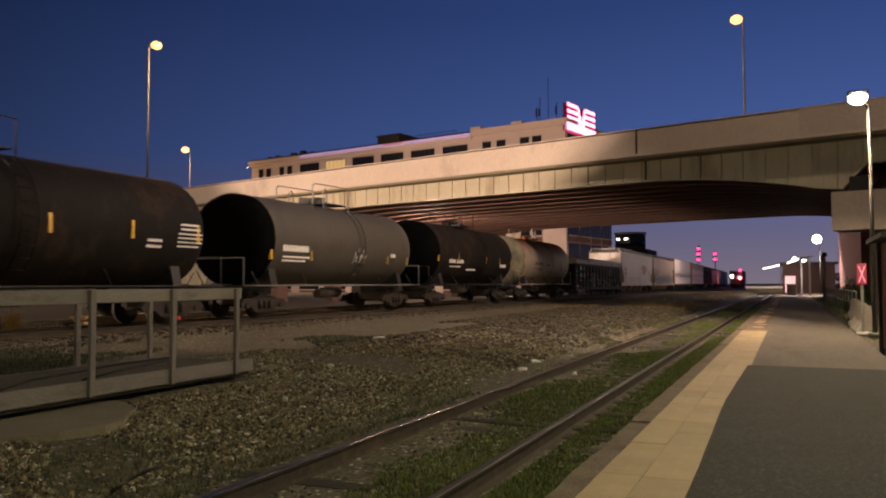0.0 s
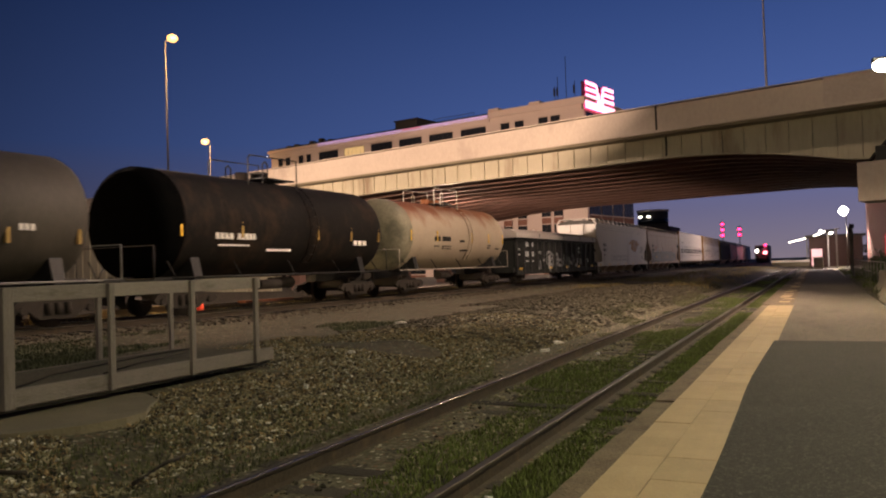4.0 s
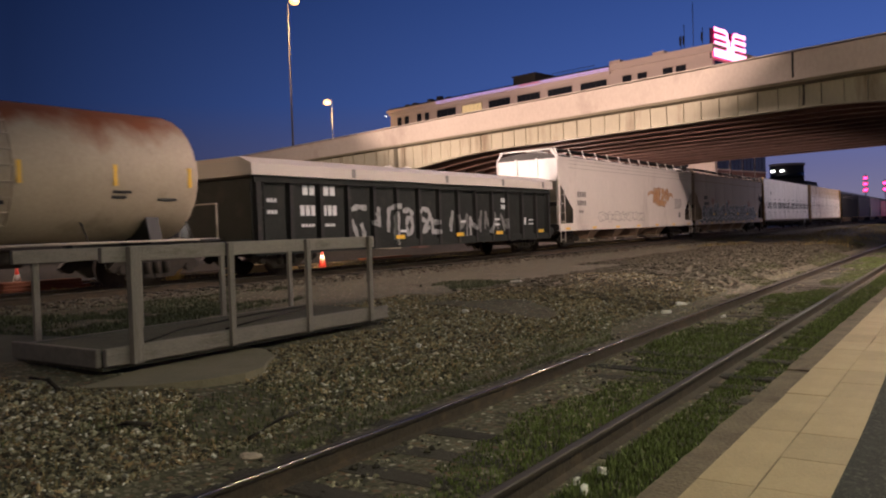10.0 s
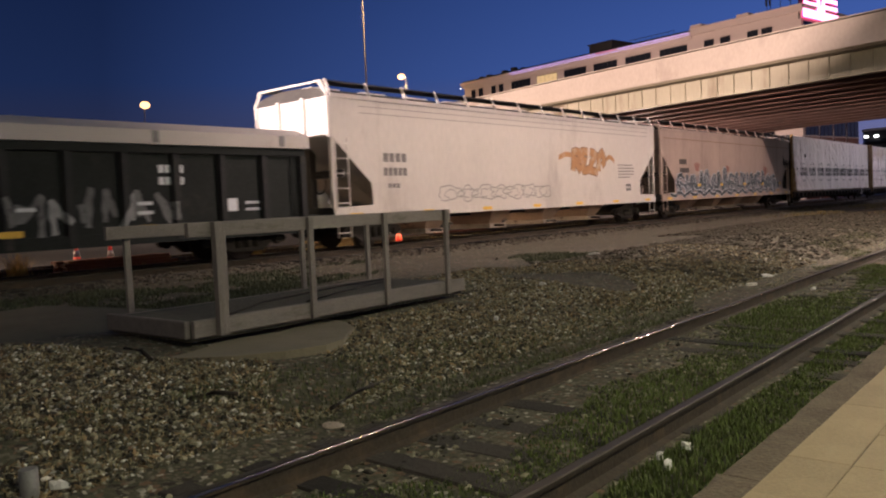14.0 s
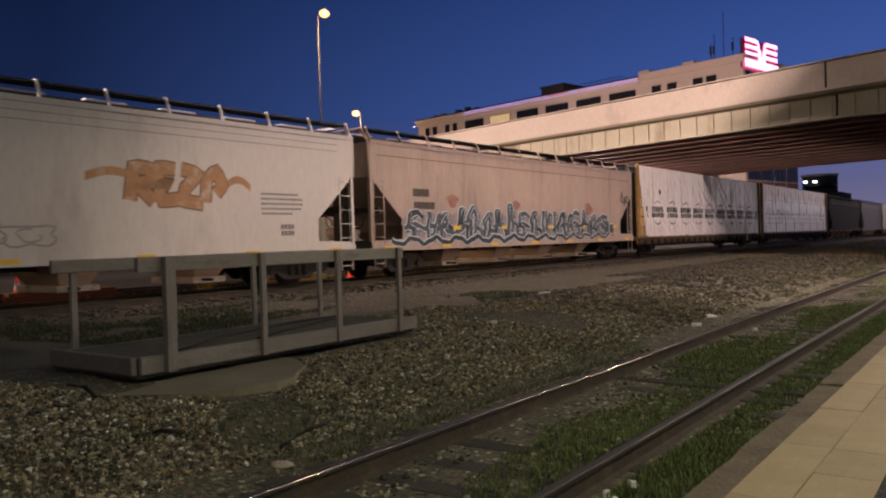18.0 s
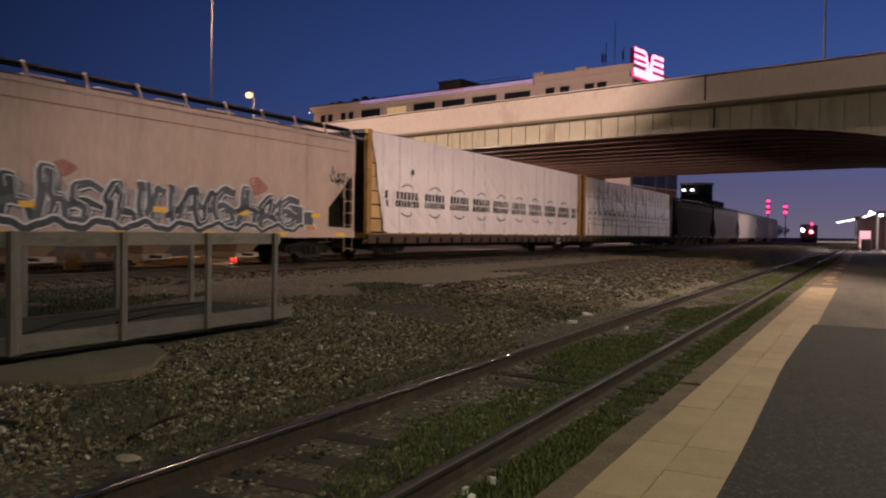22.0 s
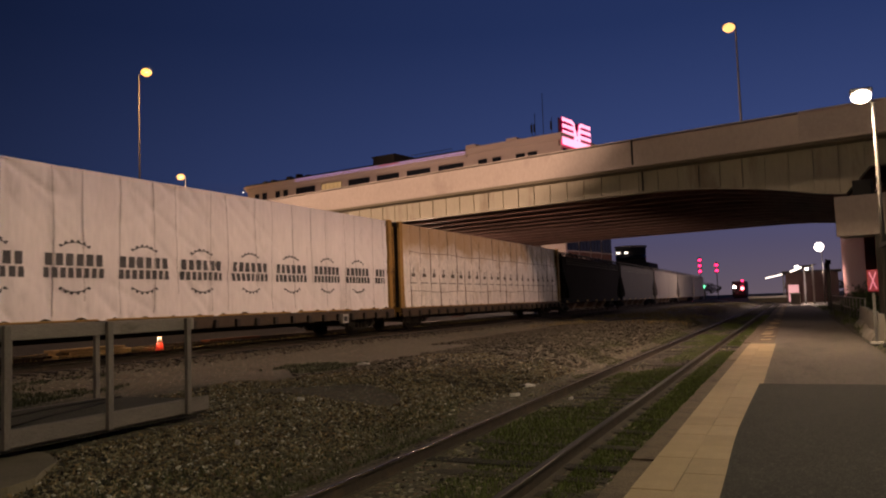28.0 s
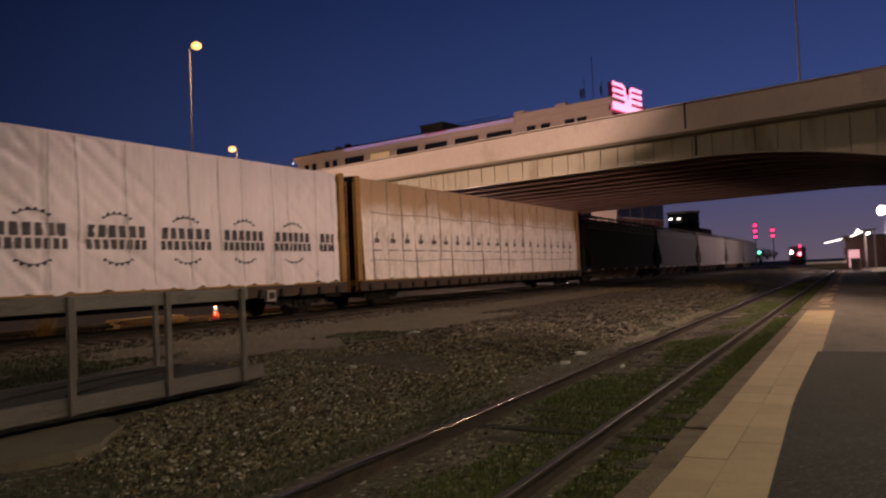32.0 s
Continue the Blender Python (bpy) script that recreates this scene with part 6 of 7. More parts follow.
    # broad angular strokes of two old tags, worn thin over the ribs
    tag = [((0.0, 0.92), (0.45, 1.02), (0.84, 0.98)), ((0.12, 0.70), (0.30, 0.42), (0.46, 0.02)), ((0.55, 0.60), (0.66, 0.36), (0.74, 0.05)), ((1.10, 0.78), (1.38, 0.97), (1.36, 0.66), (1.02, 0.60), (1.48, 0.55)),
           ((1.80, 0.30), (1.84, 0.95), (2.20, 1.04), (2.52, 1.05)), ((2.18, 0.92), (2.16, 0.45), (2.12, -0.05)), ((2.70, 0.50), (2.78, 0.72), (2.96, 0.72), (3.04, 0.50), (2.94, 0.28), (2.78, 0.27), (2.70, 0.50)), ((2.52, 0.90), (2.88, 0.95), (3.08, 0.78)),
           ((3.30, 0.85), (3.60, 0.98), (3.92, 0.92), (3.98, 0.74), (3.56, 0.30), (4.00, 0.46)), ((3.40, 0.70), (3.80, 0.62)), ((4.06, 0.75), (4.14, 0.20)), ((4.18, 0.58), (4.46, 0.58)), ((4.18, 0.30), (4.50, 0.30))]
    def proud(y):
        f = (y + e - 0.05) % ((2 * e - 0.22) / 14)
        return 0.109 * max(0.0, min(1.0, f / 0.04, (0.22 - f) / 0.04))

    for k, pts in enumerate(tag):
        spray_stroke(car, 1.430 + 0.0006 * k, [(-e + 3.55 + y, 0.66 + 1.12 * z) for y, z in pts], 0.085, oldspray, proud)
    rng = random.Random(35)
    for k in range(9):
        y = -e + 8.6 + 0.44 * k
        pts = [(y + rng.uniform(-0.05, 0.25), 0.75 + rng.random() * 0.25)]
        for j in range(3):
            pts.append((y + rng.uniform(-0.1, 0.42), 0.75 + (0.95, 0.35, 0.8)[j] * rng.uniform(0.75, 1.05)))
        spray_stroke(car, 1.430 + 0.0006 * k, pts, 0.065, faint if k % 3 else oldspray, proud)
    for y, z in ((-e + 5.9, 1.02), (-e + 9.3, 1.28), (-e + 11.6, 1.15), (-e + 11.6, 1.34)):
        part("white_dash", box(1.441, 1.443, y, y + 0.34, z, z + 0.07, 0.001), WHITESPRAY, car)
    trucks(car, half, 2.0)
    couplers(car, half)
    return car


# hopper roof colour carries the shade that lies over the eave
ROOFSHADE = mat("shade_dark_roof_sheet", (0.055, 0.048, 0.042), 0.85, var=0.4, scale=1.0, grain=12, bump=0.1)
CREASELINE = mat("grey_crease", (0.33, 0.30, 0.27), 0.8, var=0.5, scale=3, stretch=(1, 0.6, 1))
# outlet colours kept pale and pinkish, for lamplight falling from behind
LITGATE = mat("lit_gate_pale", (0.42, 0.34, 0.28), 0.7, var=0.4, scale=4, second=(0.09, 0.06, 0.045), cover=0.45)
LITCHUTE = mat("lit_chute_pink", (0.36, 0.24, 0.18), 0.7, var=0.3, scale=3, second=(0.10, 0.07, 0.05), cover=0.4)


def hopper(a, b, label, skin, style=0, dark=False):
    """Covered hopper: smooth side sheets, sloped ends, roof walk, outlet bays."""
    car, half = car_thing("hopper_car", label, a, b)
    e = half - 0.35
    eave, sill = 3.98, 0.84
    # side sheet outline (y, z), cut away under the slope sheets
    cut, inx = 2.95, 1.35

    def outline(ye):
        L = []
        for s, seq in ((-1, 1), (1, -1)):
            pts = [(s * ye, eave), (s * ye, cut), (s * (ye - 0.45), cut - 0.42), (s * (ye - 1.05), cut - 0.95), (s * (ye - inx), 1.75), (s * (ye - inx - 0.02), 1.35), (s * (ye - inx), 1.16), (s * ye, 1.12), (s * ye, sill)]
            L.append(pts if seq == 1 else pts[::-1])
        return L[0] + L[1]

    for sx in (-1, 1):
        bm = bmesh.new()
        prism(bm, outline(e), "x", sx * 1.50, sx * 1.47)
        part("side_sheet", bm, skin, car)
    # body between: roof, end sheets, slope sheets, floor
    bm = bmesh.new()
    prism(bm, [(-e + 0.02, eave - 0.02), (-e + 0.02, cut), (-e + 1.2, cut - 0.95), (-e + 2.9, 1.0), (e - 2.9, 1.0), (e - 1.2, cut - 0.95), (e - 0.02, cut), (e - 0.02, eave - 0.02)], "x", -1.465, 1.465)
    part("body", bm, skin, car)
    bm = bmesh.new()
    arc = [(1.52 * math.cos(q), eave - 0.04 + 0.30 * math.sin(q)) for q in np.linspace(0, math.pi, 13)]
    prism(bm, arc, "y", -e - 0.03, e + 0.03)
    part("roof", bm, ROOFSHADE, car, "arched roof with its shade put into a dark colour")
    part("eave_rail", box(1.50, 1.53, -e, e, eave - 0.08, eave + 0.03), skin, car)
    # roof walk with brackets
    for x0, x1 in ((0.80, 1.30), (-1.30, -0.80)):
        part("roof_walk", box(x0, x1, -e, e, eave + 0.34, eave + 0.385), BLACKMET, car)
    bm = tube(bmesh.new(), (1.49, 0, eave - 0.03), (1.31, 0, eave + 0.40), 0.038, 6)
    brk = finish("walk_bracket", bm, skin)
    for y in np.linspace(-e + 0.05, e - 0.05, 14):
        share("walk_bracket", brk, car, pose(0, y, 0))
    hm = finish("hatch", box(-0.32, 0.32, -0.5, 0.5, eave + 0.24, eave + 0.38, 0.04), skin)
    for y in np.linspace(-e + 1.0, e - 1.0, 10):
        share("hatch", hm, car, pose(0, y, 0))
    # vertical panel seams
    if style:
        for y in np.linspace(-e + 2.4, e - 2.4, 7):
            part("panel_seam", box(1.50, 1.506, y - 0.012, y + 0.012, 1.2, eave - 0.1), skin, car)
        part("panel_band", box(1.50, 1.512, -e + 0.3, e - 0.3, eave - 0.41, eave - 0.385), BROWNLINE, car, "rusty seam under the eave")
    else:
        for z in (3.55, 3.72, 3.88):
            part("side_crease", box(1.50, 1.503, -e + 1.0, e - 0.6, z, z + 0.022), CREASELINE, car)
    # ends: corner posts, ladders, end platform, brake wheel
    for s in (-1, 1):
        y = s * (e - 0.04)
        for sx in (-1.44, 1.44):
            part("corner_post", box(sx - 0.05, sx + 0.05, y - 0.05, y + 0.05, 0.84, eave), skin, car)
        for sx in (-0.5, 0.5):
            part("end_post", box(sx - 0.05, sx + 0.05, s * e - 0.06, s * e + 0.06, cut, eave), skin, car)
        ladder(car, 1.50, s * (e - 0.32) - 0.22, 0.35, 2.9, 0.44, skin)
        part("end_sill", box(-1.48, 1.48, *sorted((s * (e + 0.02), s * (e - 0.5))), 0.86, 1.10), BLACKMET, car)
        part("end_platform", box(-1.4, 1.4, *sorted((s * (e - 0.1), s * (e - 1.4))), 1.101, 1.14), BLACKMET, car)
        bm = bmesh.new()
        pipe(bm, [(1.40, s * e, eave + 0.05), (1.25, s * (e + 0.05), eave + 0.35), (-1.25, s * (e + 0.05), eave + 0.35), (-1.40, s * e, eave + 0.05)], 0.04)
        pipe(bm, [(1.46, s * (e + 0.04), 2.9), (1.46, s * (e + 0.04), eave), (1.2, s * (e + 0.04), eave + 0.30)], 0.04)
        pipe(bm, [(-1.46, s * (e + 0.04), 2.9), (-1.46, s * (e + 0.04), eave), (-1.2, s * (e + 0.04), eave + 0.30)], 0.04)
        part("end_frame_tube", bm, skin, car)
        part("slope_support", box(-0.3, 0.3, *sorted((s * (e - 0.3), s * (e - 0.5))), 1.14, 3.0), UNDER, car)
        part("end_beam", box(-1.44, 1.44, *sorted((s * (e - 0.35), s * (e - 0.45))), 1.9, 2.1), UNDER, car)
        bm = bmesh.new()
        rings = []
        for k in range(16):
            q = 2 * math.pi * k / 16
            rings.append([bm.verts.new((0.8 + (0.25 + 0.018 * math.cos(u)) * math.cos(q), s * (e - 0.15) + 0.018 * math.sin(u), 1.75 + (0.25 + 0.018 * math.cos(u)) * math.sin(q))) for u in (0, 1.57, 3.14, 4.71)])
        for k in range(16):
            for u in range(4):
                bm.faces.new((rings[k][u], rings[(k + 1) % 16][u], rings[(k + 1) % 16][(u + 1) % 4], rings[k][(u + 1) % 4]))
        part("brake_wheel", bm, UNDER, car)
        part("brake_tank", tube(bmesh.new(), (-0.9, s * (e - 0.75), 1.4), (0.2, s * (e - 0.75), 1.4), 0.2, 10), skin, car)
    # side sill and reflectors
    part("side_sill", box(1.46, 1.53, -e, e, sill - 0.02, sill + 0.2), skin, car)
    part("side_sill", box(-1.53, -1.46, -e, e, sill - 0.02, sill + 0.2), skin, car)
    part("centre_sill", box(-0.25, 0.25, -e, e, 0.70, 0.998), UNDER, car)
    for y in np.linspace(-e + 0.5, e - 1.0, 7):
        part("reflector", box(1.531, 1.537, y, y + 0.45, sill + 0.03, sill + 0.13), YELLOWP, car)
    # outlet bays
    n = 4
    for i in range(n):
        y = (i - (n - 1) / 2) * 3.15
        bm = bmesh.new()
        top = [(-1.3, y - 0.62, 0.99), (1.3, y - 0.62, 0.99), (1.3, y + 0.62, 0.99), (-1.3, y + 0.62, 0.99)]
        bot = [(-0.6, y - 0.32, 0.40), (0.85, y - 0.32, 0.40), (0.85, y + 0.32, 0.40), (-0.6, y + 0.32, 0.40)]
        tv, bv = [bm.verts.new(p) for p in top], [bm.verts.new(p) for p in bot]
        for k in range(4):
            bm.faces.new((tv[k], tv[(k + 1) % 4], bv[(k + 1) % 4], bv[k]))
        bm.faces.new(bv)
        part("outlet_hopper", bm, LITCHUTE, car)
        part("outlet_gate", box(-0.7, 1.0, y - 0.46, y + 0.46, 0.26, 0.398, 0.02), LITGATE, car, "outlet gate coloured pale for the light on it")
        part("gate_shaft", tube(bmesh.new(), (1.0, y - 0.2, 0.34), (1.38, y - 0.2, 0.34), 0.04, 6), UNDER, car)
    trucks(car, half, 2.1)
    couplers(car, half)
    return car, e


def lumber_car(a, b, label, sheet, style):
    car, half = car_thing("lumber_car", label, a, b)
    e = half - 0.25
    yl = mat("yellow_steel", (0.30, 0.165, 0.042), 0.6, var=0.3, scale=2, second=(0.12, 0.065, 0.03), cover=0.45)
    wood = mat("sawn_lumber", (0.46, 0.30, 0.13), 0.75, var=0.2, scale=3, grain=30, rnd=0.4)
    sl = mat("grimy_sill", (0.048, 0.031, 0.018), 0.8, var=0.45, scale=4, second=(0.12, 0.07, 0.028), cover=0.3)
    top, deck = 4.42, 0.98
    part("deck", box(-1.42, 1.42, -e, e, 0.80, deck), yl, car)
    part("centre_sill", box(-0.3, 0.3, -e + 0.5, e - 0.5, 0.45, 0.798), UNDER, car)
    part("side_sill", box(1.42, 1.50, -e, e, 0.62, 0.94), sl, car)
    part("side_sill", box(-1.50, -1.42, -e, e, 0.62, 0.94), sl, car)
    for i in range(24):
        y = -e + 0.5 + i * (2 * e - 1.2) / 23
        part("strap_winch", box(1.501, 1.60, y, y + 0.16, 0.60, 0.84, 0.02), UNDER, car)
    for s in (-1, 1):
        y0, y1 = sorted((s * e, s * (e - 0.22)))
        # the shaded end face is given black instead of yellow steel
        part("bulkhead", box(-1.36, 1.36, y0, y1, deck + 0.002, top + 0.05), BLACKMET, car, "bulkhead face, black to carry its shade")
        for sx in (-1.41, 1.41):
            part("bulkhead_post", box(sx - 0.049, sx + 0.06, y0 - 0.03, y1 + 0.03, deck + 0.002, top + 0.06, 0.01), yl, car, "yellow steel post")
        bm = bmesh.new()
        for sx in (-0.95, -0.45, 0.35, 0.85):
            bx(bm, sx, sx + 0.1, *sorted((s * e + s * 0.002, s * (e + 0.12))), deck + 0.01, top)
        part("bulkhead_rib", bm, BLACKMET, car)
        ladder(car, 1.46, s * (e - 0.02) - 0.2, 0.6, top - 0.2, 0.36, yl)
    part("centre_beam", box(-0.12, 0.12, -e + 0.22, e - 0.22, deck + 0.002, top), UNDER, car)
    # stacked bundles of boards, shown where the wrapping hangs back
    ws, we = -e + 0.32, e - 0.28
    for i in range(7):
        z = deck + 0.04 + i * 0.475
        part("board_pack", box(0.2, 1.30, ws, ws + 1.9, z, z + 0.44, 0.01), wood, car)
    part("board_pack", box(0.2, 1.25, ws + 1.92, we, deck + 0.04, top - 0.12), wood, car)
    part("board_pack", box(-1.30, -0.2, ws, we, deck + 0.04, top - 0.12), wood, car)
    # wrapping: a hanging sheet with folds, its end drawn back at the bottom
    def skin_x(y, z):
        v = (z - deck) / (top - deck)
        f = 0.030 * noise.noise((y * 0.9, z * 0.35, 3.0 + style)) + 0.010 * noise.noise((y * 3.5, z * 0.8, 8.0)) + 0.004 * noise.noise((y * 9.0, z * 5.0, 12.0))
        f += 0.05 * max(0.0, noise.noise((y * 0.8 - z * 0.9, z * 0.3, 11.0 + style))) ** 2
        # pulled in under each strap, slack between, creased obliquely
        u = (y - ws - 0.75) / gap
        f -= (0.018 if style == 0 else 0.030) * math.exp(-((u - round(u)) * gap / 0.05) ** 2)
        for sy, sz, seed, deep in ((0.55, 0.75, 17.0, 0.030), (0.50, -0.62, 29.0, 0.026), (0.9, 1.1, 41.0, 0.014)):
            c = noise.noise((y * sy + z * sz, y * 0.12, seed + style))
            f -= deep * math.exp(-(c / 0.04) ** 2)
        f += 0.020 * max(0.0, 1 - v * 1.6) * math.sin(y * 3.3)
        return 1.365 + f + 0.03 * (1 - v)

    n = 20 if style == 0 else 22
    gap = (we - ws - 1.0) / n
    for sx in (1, -1):
        nx, nz = (360, 44) if sx > 0 else (60, 8)
        verts, faces = [], []
        for j in range(nz + 1):
            v = j / nz
            back = (0.85 if style == 0 else 0.18) * (1 - v) ** 0.85
            for i in range(nx + 1):
                u = i / nx
                y = ws + back + (we - ws - back) * u
                z = deck + 0.015 + (top - deck) * v
                x = skin_x(y, z)
                if v < 0.12:
                    z -= (0.12 - v) / 0.12 * (0.10 * abs(math.sin(math.pi * (y - ws) / 0.95)) - 0.03 + 0.05 * noise.noise((y * 1.4, 0, 2)))
                verts.append((sx * x, y, z))
        for j in range(nz):
            for i in range(nx):
                q = j * (nx + 1) + i
                f = (q, q + 1, q + nx + 2, q + nx + 1)
                faces.append(f if sx > 0 else f[::-1])
        me = joined("wrapping", verts, faces, sheet)
        for p in me.polygons:
            p.use_smooth = True
        o = new("wrapping", me)
        o.parent = car
        o["label"] = "creased white plastic wrapping" if style == 0 else "cloudy yellowed plastic wrapping"
    part("wrapping_top", box(-1.36, 1.36, ws, we, top - 0.02, top + 0.02), sheet, car)

    def decal(bm, pts, lift=0.014):
        bm.faces.new([bm.verts.new((skin_x(y, z) + lift, y, z)) for y, z in pts])

    def block(bm, y0, y1, z0, z1, lift=0.016):
        k = max(1, int((y1 - y0) / 0.07))
        for i in range(k):
            a, b = y0 + (y1 - y0) * i / k, y0 + (y1 - y0) * (i + 1) / k
            decal(bm, [(a, z0), (b, z0), (b, z1), (a, z1)], lift)

    # straps; on the white sheet, seam lines with their shade in the colour
    strap = mat("seam_shade", (0.45, 0.40, 0.38), 0.7, var=0.45, scale=3, stretch=(1, 1, 0.5)) if style == 0 else mat("brown_strap", (0.16, 0.11, 0.07), 0.7)
    for i in range(n + 1):
        y = ws + 0.75 + i * gap + (0.16 * math.sin(i * 2.7) if style == 0 else 0.0)
        if y > we - 0.05:
            continue
        bm = bmesh.new()
        zs = np.linspace(deck + 0.10 + 1.5 * (i * 0.37 % 1) * (i % 3 == 0) if style == 0 else deck, top - 0.01, 24)
        w = 0.017 if style == 0 else 0.024
        for p, q in zip(zs, zs[1:]):
            dp, dq = 0.03 * math.sin(p * 1.3 + i * 2.1), 0.03 * math.sin(q * 1.3 + i * 2.1)
            decal(bm, [(y + dp - w, p), (y + dp + w, p), (y + dq + w, q), (y + dq - w, q)])
        part("strap", bm, strap, car)
    if style == 1:
        for z in (1.62, 3.30):
            bm = bmesh.new()
            ys = np.linspace(ws + 0.5, we - 0.1, 150)
            for p, q in zip(ys, ys[1:]):
                zp, zq = z + 0.03 * math.sin(p * 1.3 + z * 5), z + 0.03 * math.sin(q * 1.3 + z * 5)
                decal(bm, [(p, zp - 0.012), (q, zq - 0.012), (q, zq + 0.012), (p, zp + 0.012)])
            part("long_strap", bm, strap, car)
    # printed marks: a notched ring and two rows of plain bars, repeated
    ink = mat("dark_ink", (0.060, 0.057, 0.058), 0.6, var=0.5, scale=5, second=(0.26, 0.24, 0.23), cover=0.28) if style == 0 else mat("faded_ink", (0.10, 0.08, 0.06), 0.7, var=0.3)
    pitch, first = (2.06, ws + 2.35) if style == 0 else (1.02, ws + 1.0)
    i = -1 if style == 0 else 0
    while first + i * pitch < we - (-0.5 if style == 0 else 0.6):
        y = first + i * pitch
        if style == 0:
            for z, h, wd, nn in ((2.20, 0.275, 1.60, 6), (1.93, 0.225, 1.66, 8)):
                st = wd / nn
                for k in range(nn):
                    bm = bmesh.new()
                    y0 = y - wd / 2 + k * st
                    if y0 < ws + 0.72 or y0 + st > we - 0.03:
                        bm.free()
                        continue
                    block(bm, y0 + st * 0.16, y0 + st * 0.84, z, z + h)
                    bmesh.ops.remove_doubles(bm, verts=bm.verts[:], dist=0.0005)
                    part("printed_bar", bm, ink, car)
            # saw-toothed arcs over and under the bars
            for sg in (1, -1) if ws + 1.2 < y < we - 0.6 else ():
                bm = bmesh.new()
                rows = []
                for k, q in enumerate(np.linspace(0.90, math.pi - 0.90, 22)):
                    tooth = (0.055, 0.05, 0.0, 0.0)[k % 4]
                    rows.append([bm.verts.new((skin_x(y + r * math.cos(q) * 1.1, 2.17 + sg * r * math.sin(q)) + 0.016, y + r * math.cos(q) * 1.1, 2.17 + sg * r * math.sin(q))) for r in (0.55, 0.572 + tooth)])
                for a, b in zip(rows, rows[1:]):
                    bm.faces.new((a[0], b[0], b[1], a[1]))
                part("printed_arc", bm, ink, car)
        else:
            for y0, y1, z0, z1 in ((-0.17, 0.17, 2.25, 2.40), (-0.05, 0.05, 2.402, 2.62), (-0.36, 0.30, 1.97, 2.01)):
                bm = bmesh.new()
                block(bm, y + y0, y + y1, z0, z1)
                bmesh.ops.remove_doubles(bm, verts=bm.verts[:], dist=0.0005)
                part("printed_mark", bm, ink, car)
        i += 1
    if style == 0:
        part("dark_tag", box(1.40, 1.43, ws + 2.65, ws + 2.75, 3.12, 3.32), BLACKMET, car)
        part("placard", box(1.505, 1.61, e - 4.0, e - 3.65, 0.50, 0.82), GREYHOP, car, "small pale placard")
        part("placard_print", box(1.611, 1.614, e - 3.94, e - 3.71, 0.57, 0.75, 0.001), BLACKMET, car)
    trucks(car, half, 2.2)
    couplers(car, half)
    return car


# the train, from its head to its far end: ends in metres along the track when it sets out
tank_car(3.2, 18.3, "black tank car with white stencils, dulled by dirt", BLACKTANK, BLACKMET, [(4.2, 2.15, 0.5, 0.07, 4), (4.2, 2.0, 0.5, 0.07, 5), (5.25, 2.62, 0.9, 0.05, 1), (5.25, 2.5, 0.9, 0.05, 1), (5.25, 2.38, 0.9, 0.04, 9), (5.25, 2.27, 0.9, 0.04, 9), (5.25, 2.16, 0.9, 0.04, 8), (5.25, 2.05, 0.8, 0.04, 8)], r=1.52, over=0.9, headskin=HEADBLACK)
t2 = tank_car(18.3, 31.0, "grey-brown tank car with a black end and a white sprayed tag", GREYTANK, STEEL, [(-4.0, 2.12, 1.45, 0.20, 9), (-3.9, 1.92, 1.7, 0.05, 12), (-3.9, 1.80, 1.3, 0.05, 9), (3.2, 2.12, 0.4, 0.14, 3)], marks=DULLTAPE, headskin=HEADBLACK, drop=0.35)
for k, pts in enumerate((((0.0, 0.0), (0.05, 0.55), (0.2, 0.1), (0.3, 0.75), (0.4, 0.05), (0.55, 0.5)), ((0.1, 0.3), (0.45, 0.42), (0.8, 0.3)), ((0.5, 0.1), (0.62, 0.7), (0.75, 0.15), (0.9, 0.5)))):
    part("spray_tag", pipe(bmesh.new(), [(1.48 * math.cos(math.asin((1.8 + 0.75 * z - 2.48) / 1.48)) + 0.004, 0.45 + y * 0.95, 1.8 + 0.75 * z) for y, z in pts], 0.020, 5), WHITESPRAY, t2, "white sprayed tag")
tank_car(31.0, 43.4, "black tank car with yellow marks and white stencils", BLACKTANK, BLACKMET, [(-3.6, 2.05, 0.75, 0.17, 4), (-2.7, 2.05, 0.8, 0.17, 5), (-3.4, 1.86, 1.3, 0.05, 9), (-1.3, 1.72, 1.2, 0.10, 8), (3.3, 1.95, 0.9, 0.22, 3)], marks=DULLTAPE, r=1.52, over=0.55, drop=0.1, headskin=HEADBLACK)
tank_car(43.4, 55.95, "cream tank car with orange rust along its top", BEIGE, CREAMRAIL, [(-2.75, 2.22, 0.55, 0.21, 4), (-2.0, 2.22, 0.85, 0.21, 6), (-2.7, 1.98, 0.5, 0.045, 6), (-1.9, 1.98, 0.9, 0.045, 10), (-1.9, 1.88, 0.9, 0.045, 10), (0.0, 1.80, 0.95, 0.08, 9), (3.1, 2.05, 0.45, 0.06, 5), (3.1, 1.94, 0.35, 0.06, 4), (4.2, 1.90, 0.5, 0.06, 5), (-0.2, 2.2, 0.5, 0.1, 4)], tape=True, over=0.62, headskin=GRIMESHADEHEAD, headlabel="grimy grey-green end with its shade in the colour")
gondola(55.95, 72.95)
WHITEHOP = mat("white_hopper_paint", (0.56, 0.51, 0.46), 0.6, var=0.12, scale=0.5, grain=10, bump=0.04, second=(0.40, 0.35, 0.31), cover=0.42, stretch=(1, 1, 0.35))
TANHOP = mat("dirty_tan_hopper_paint", (0.39, 0.295, 0.245), 0.65, var=0.25, scale=0.6, grain=10, bump=0.04, second=(0.25, 0.185, 0.15), cover=0.45, stretch=(1, 1.6, 0.25))
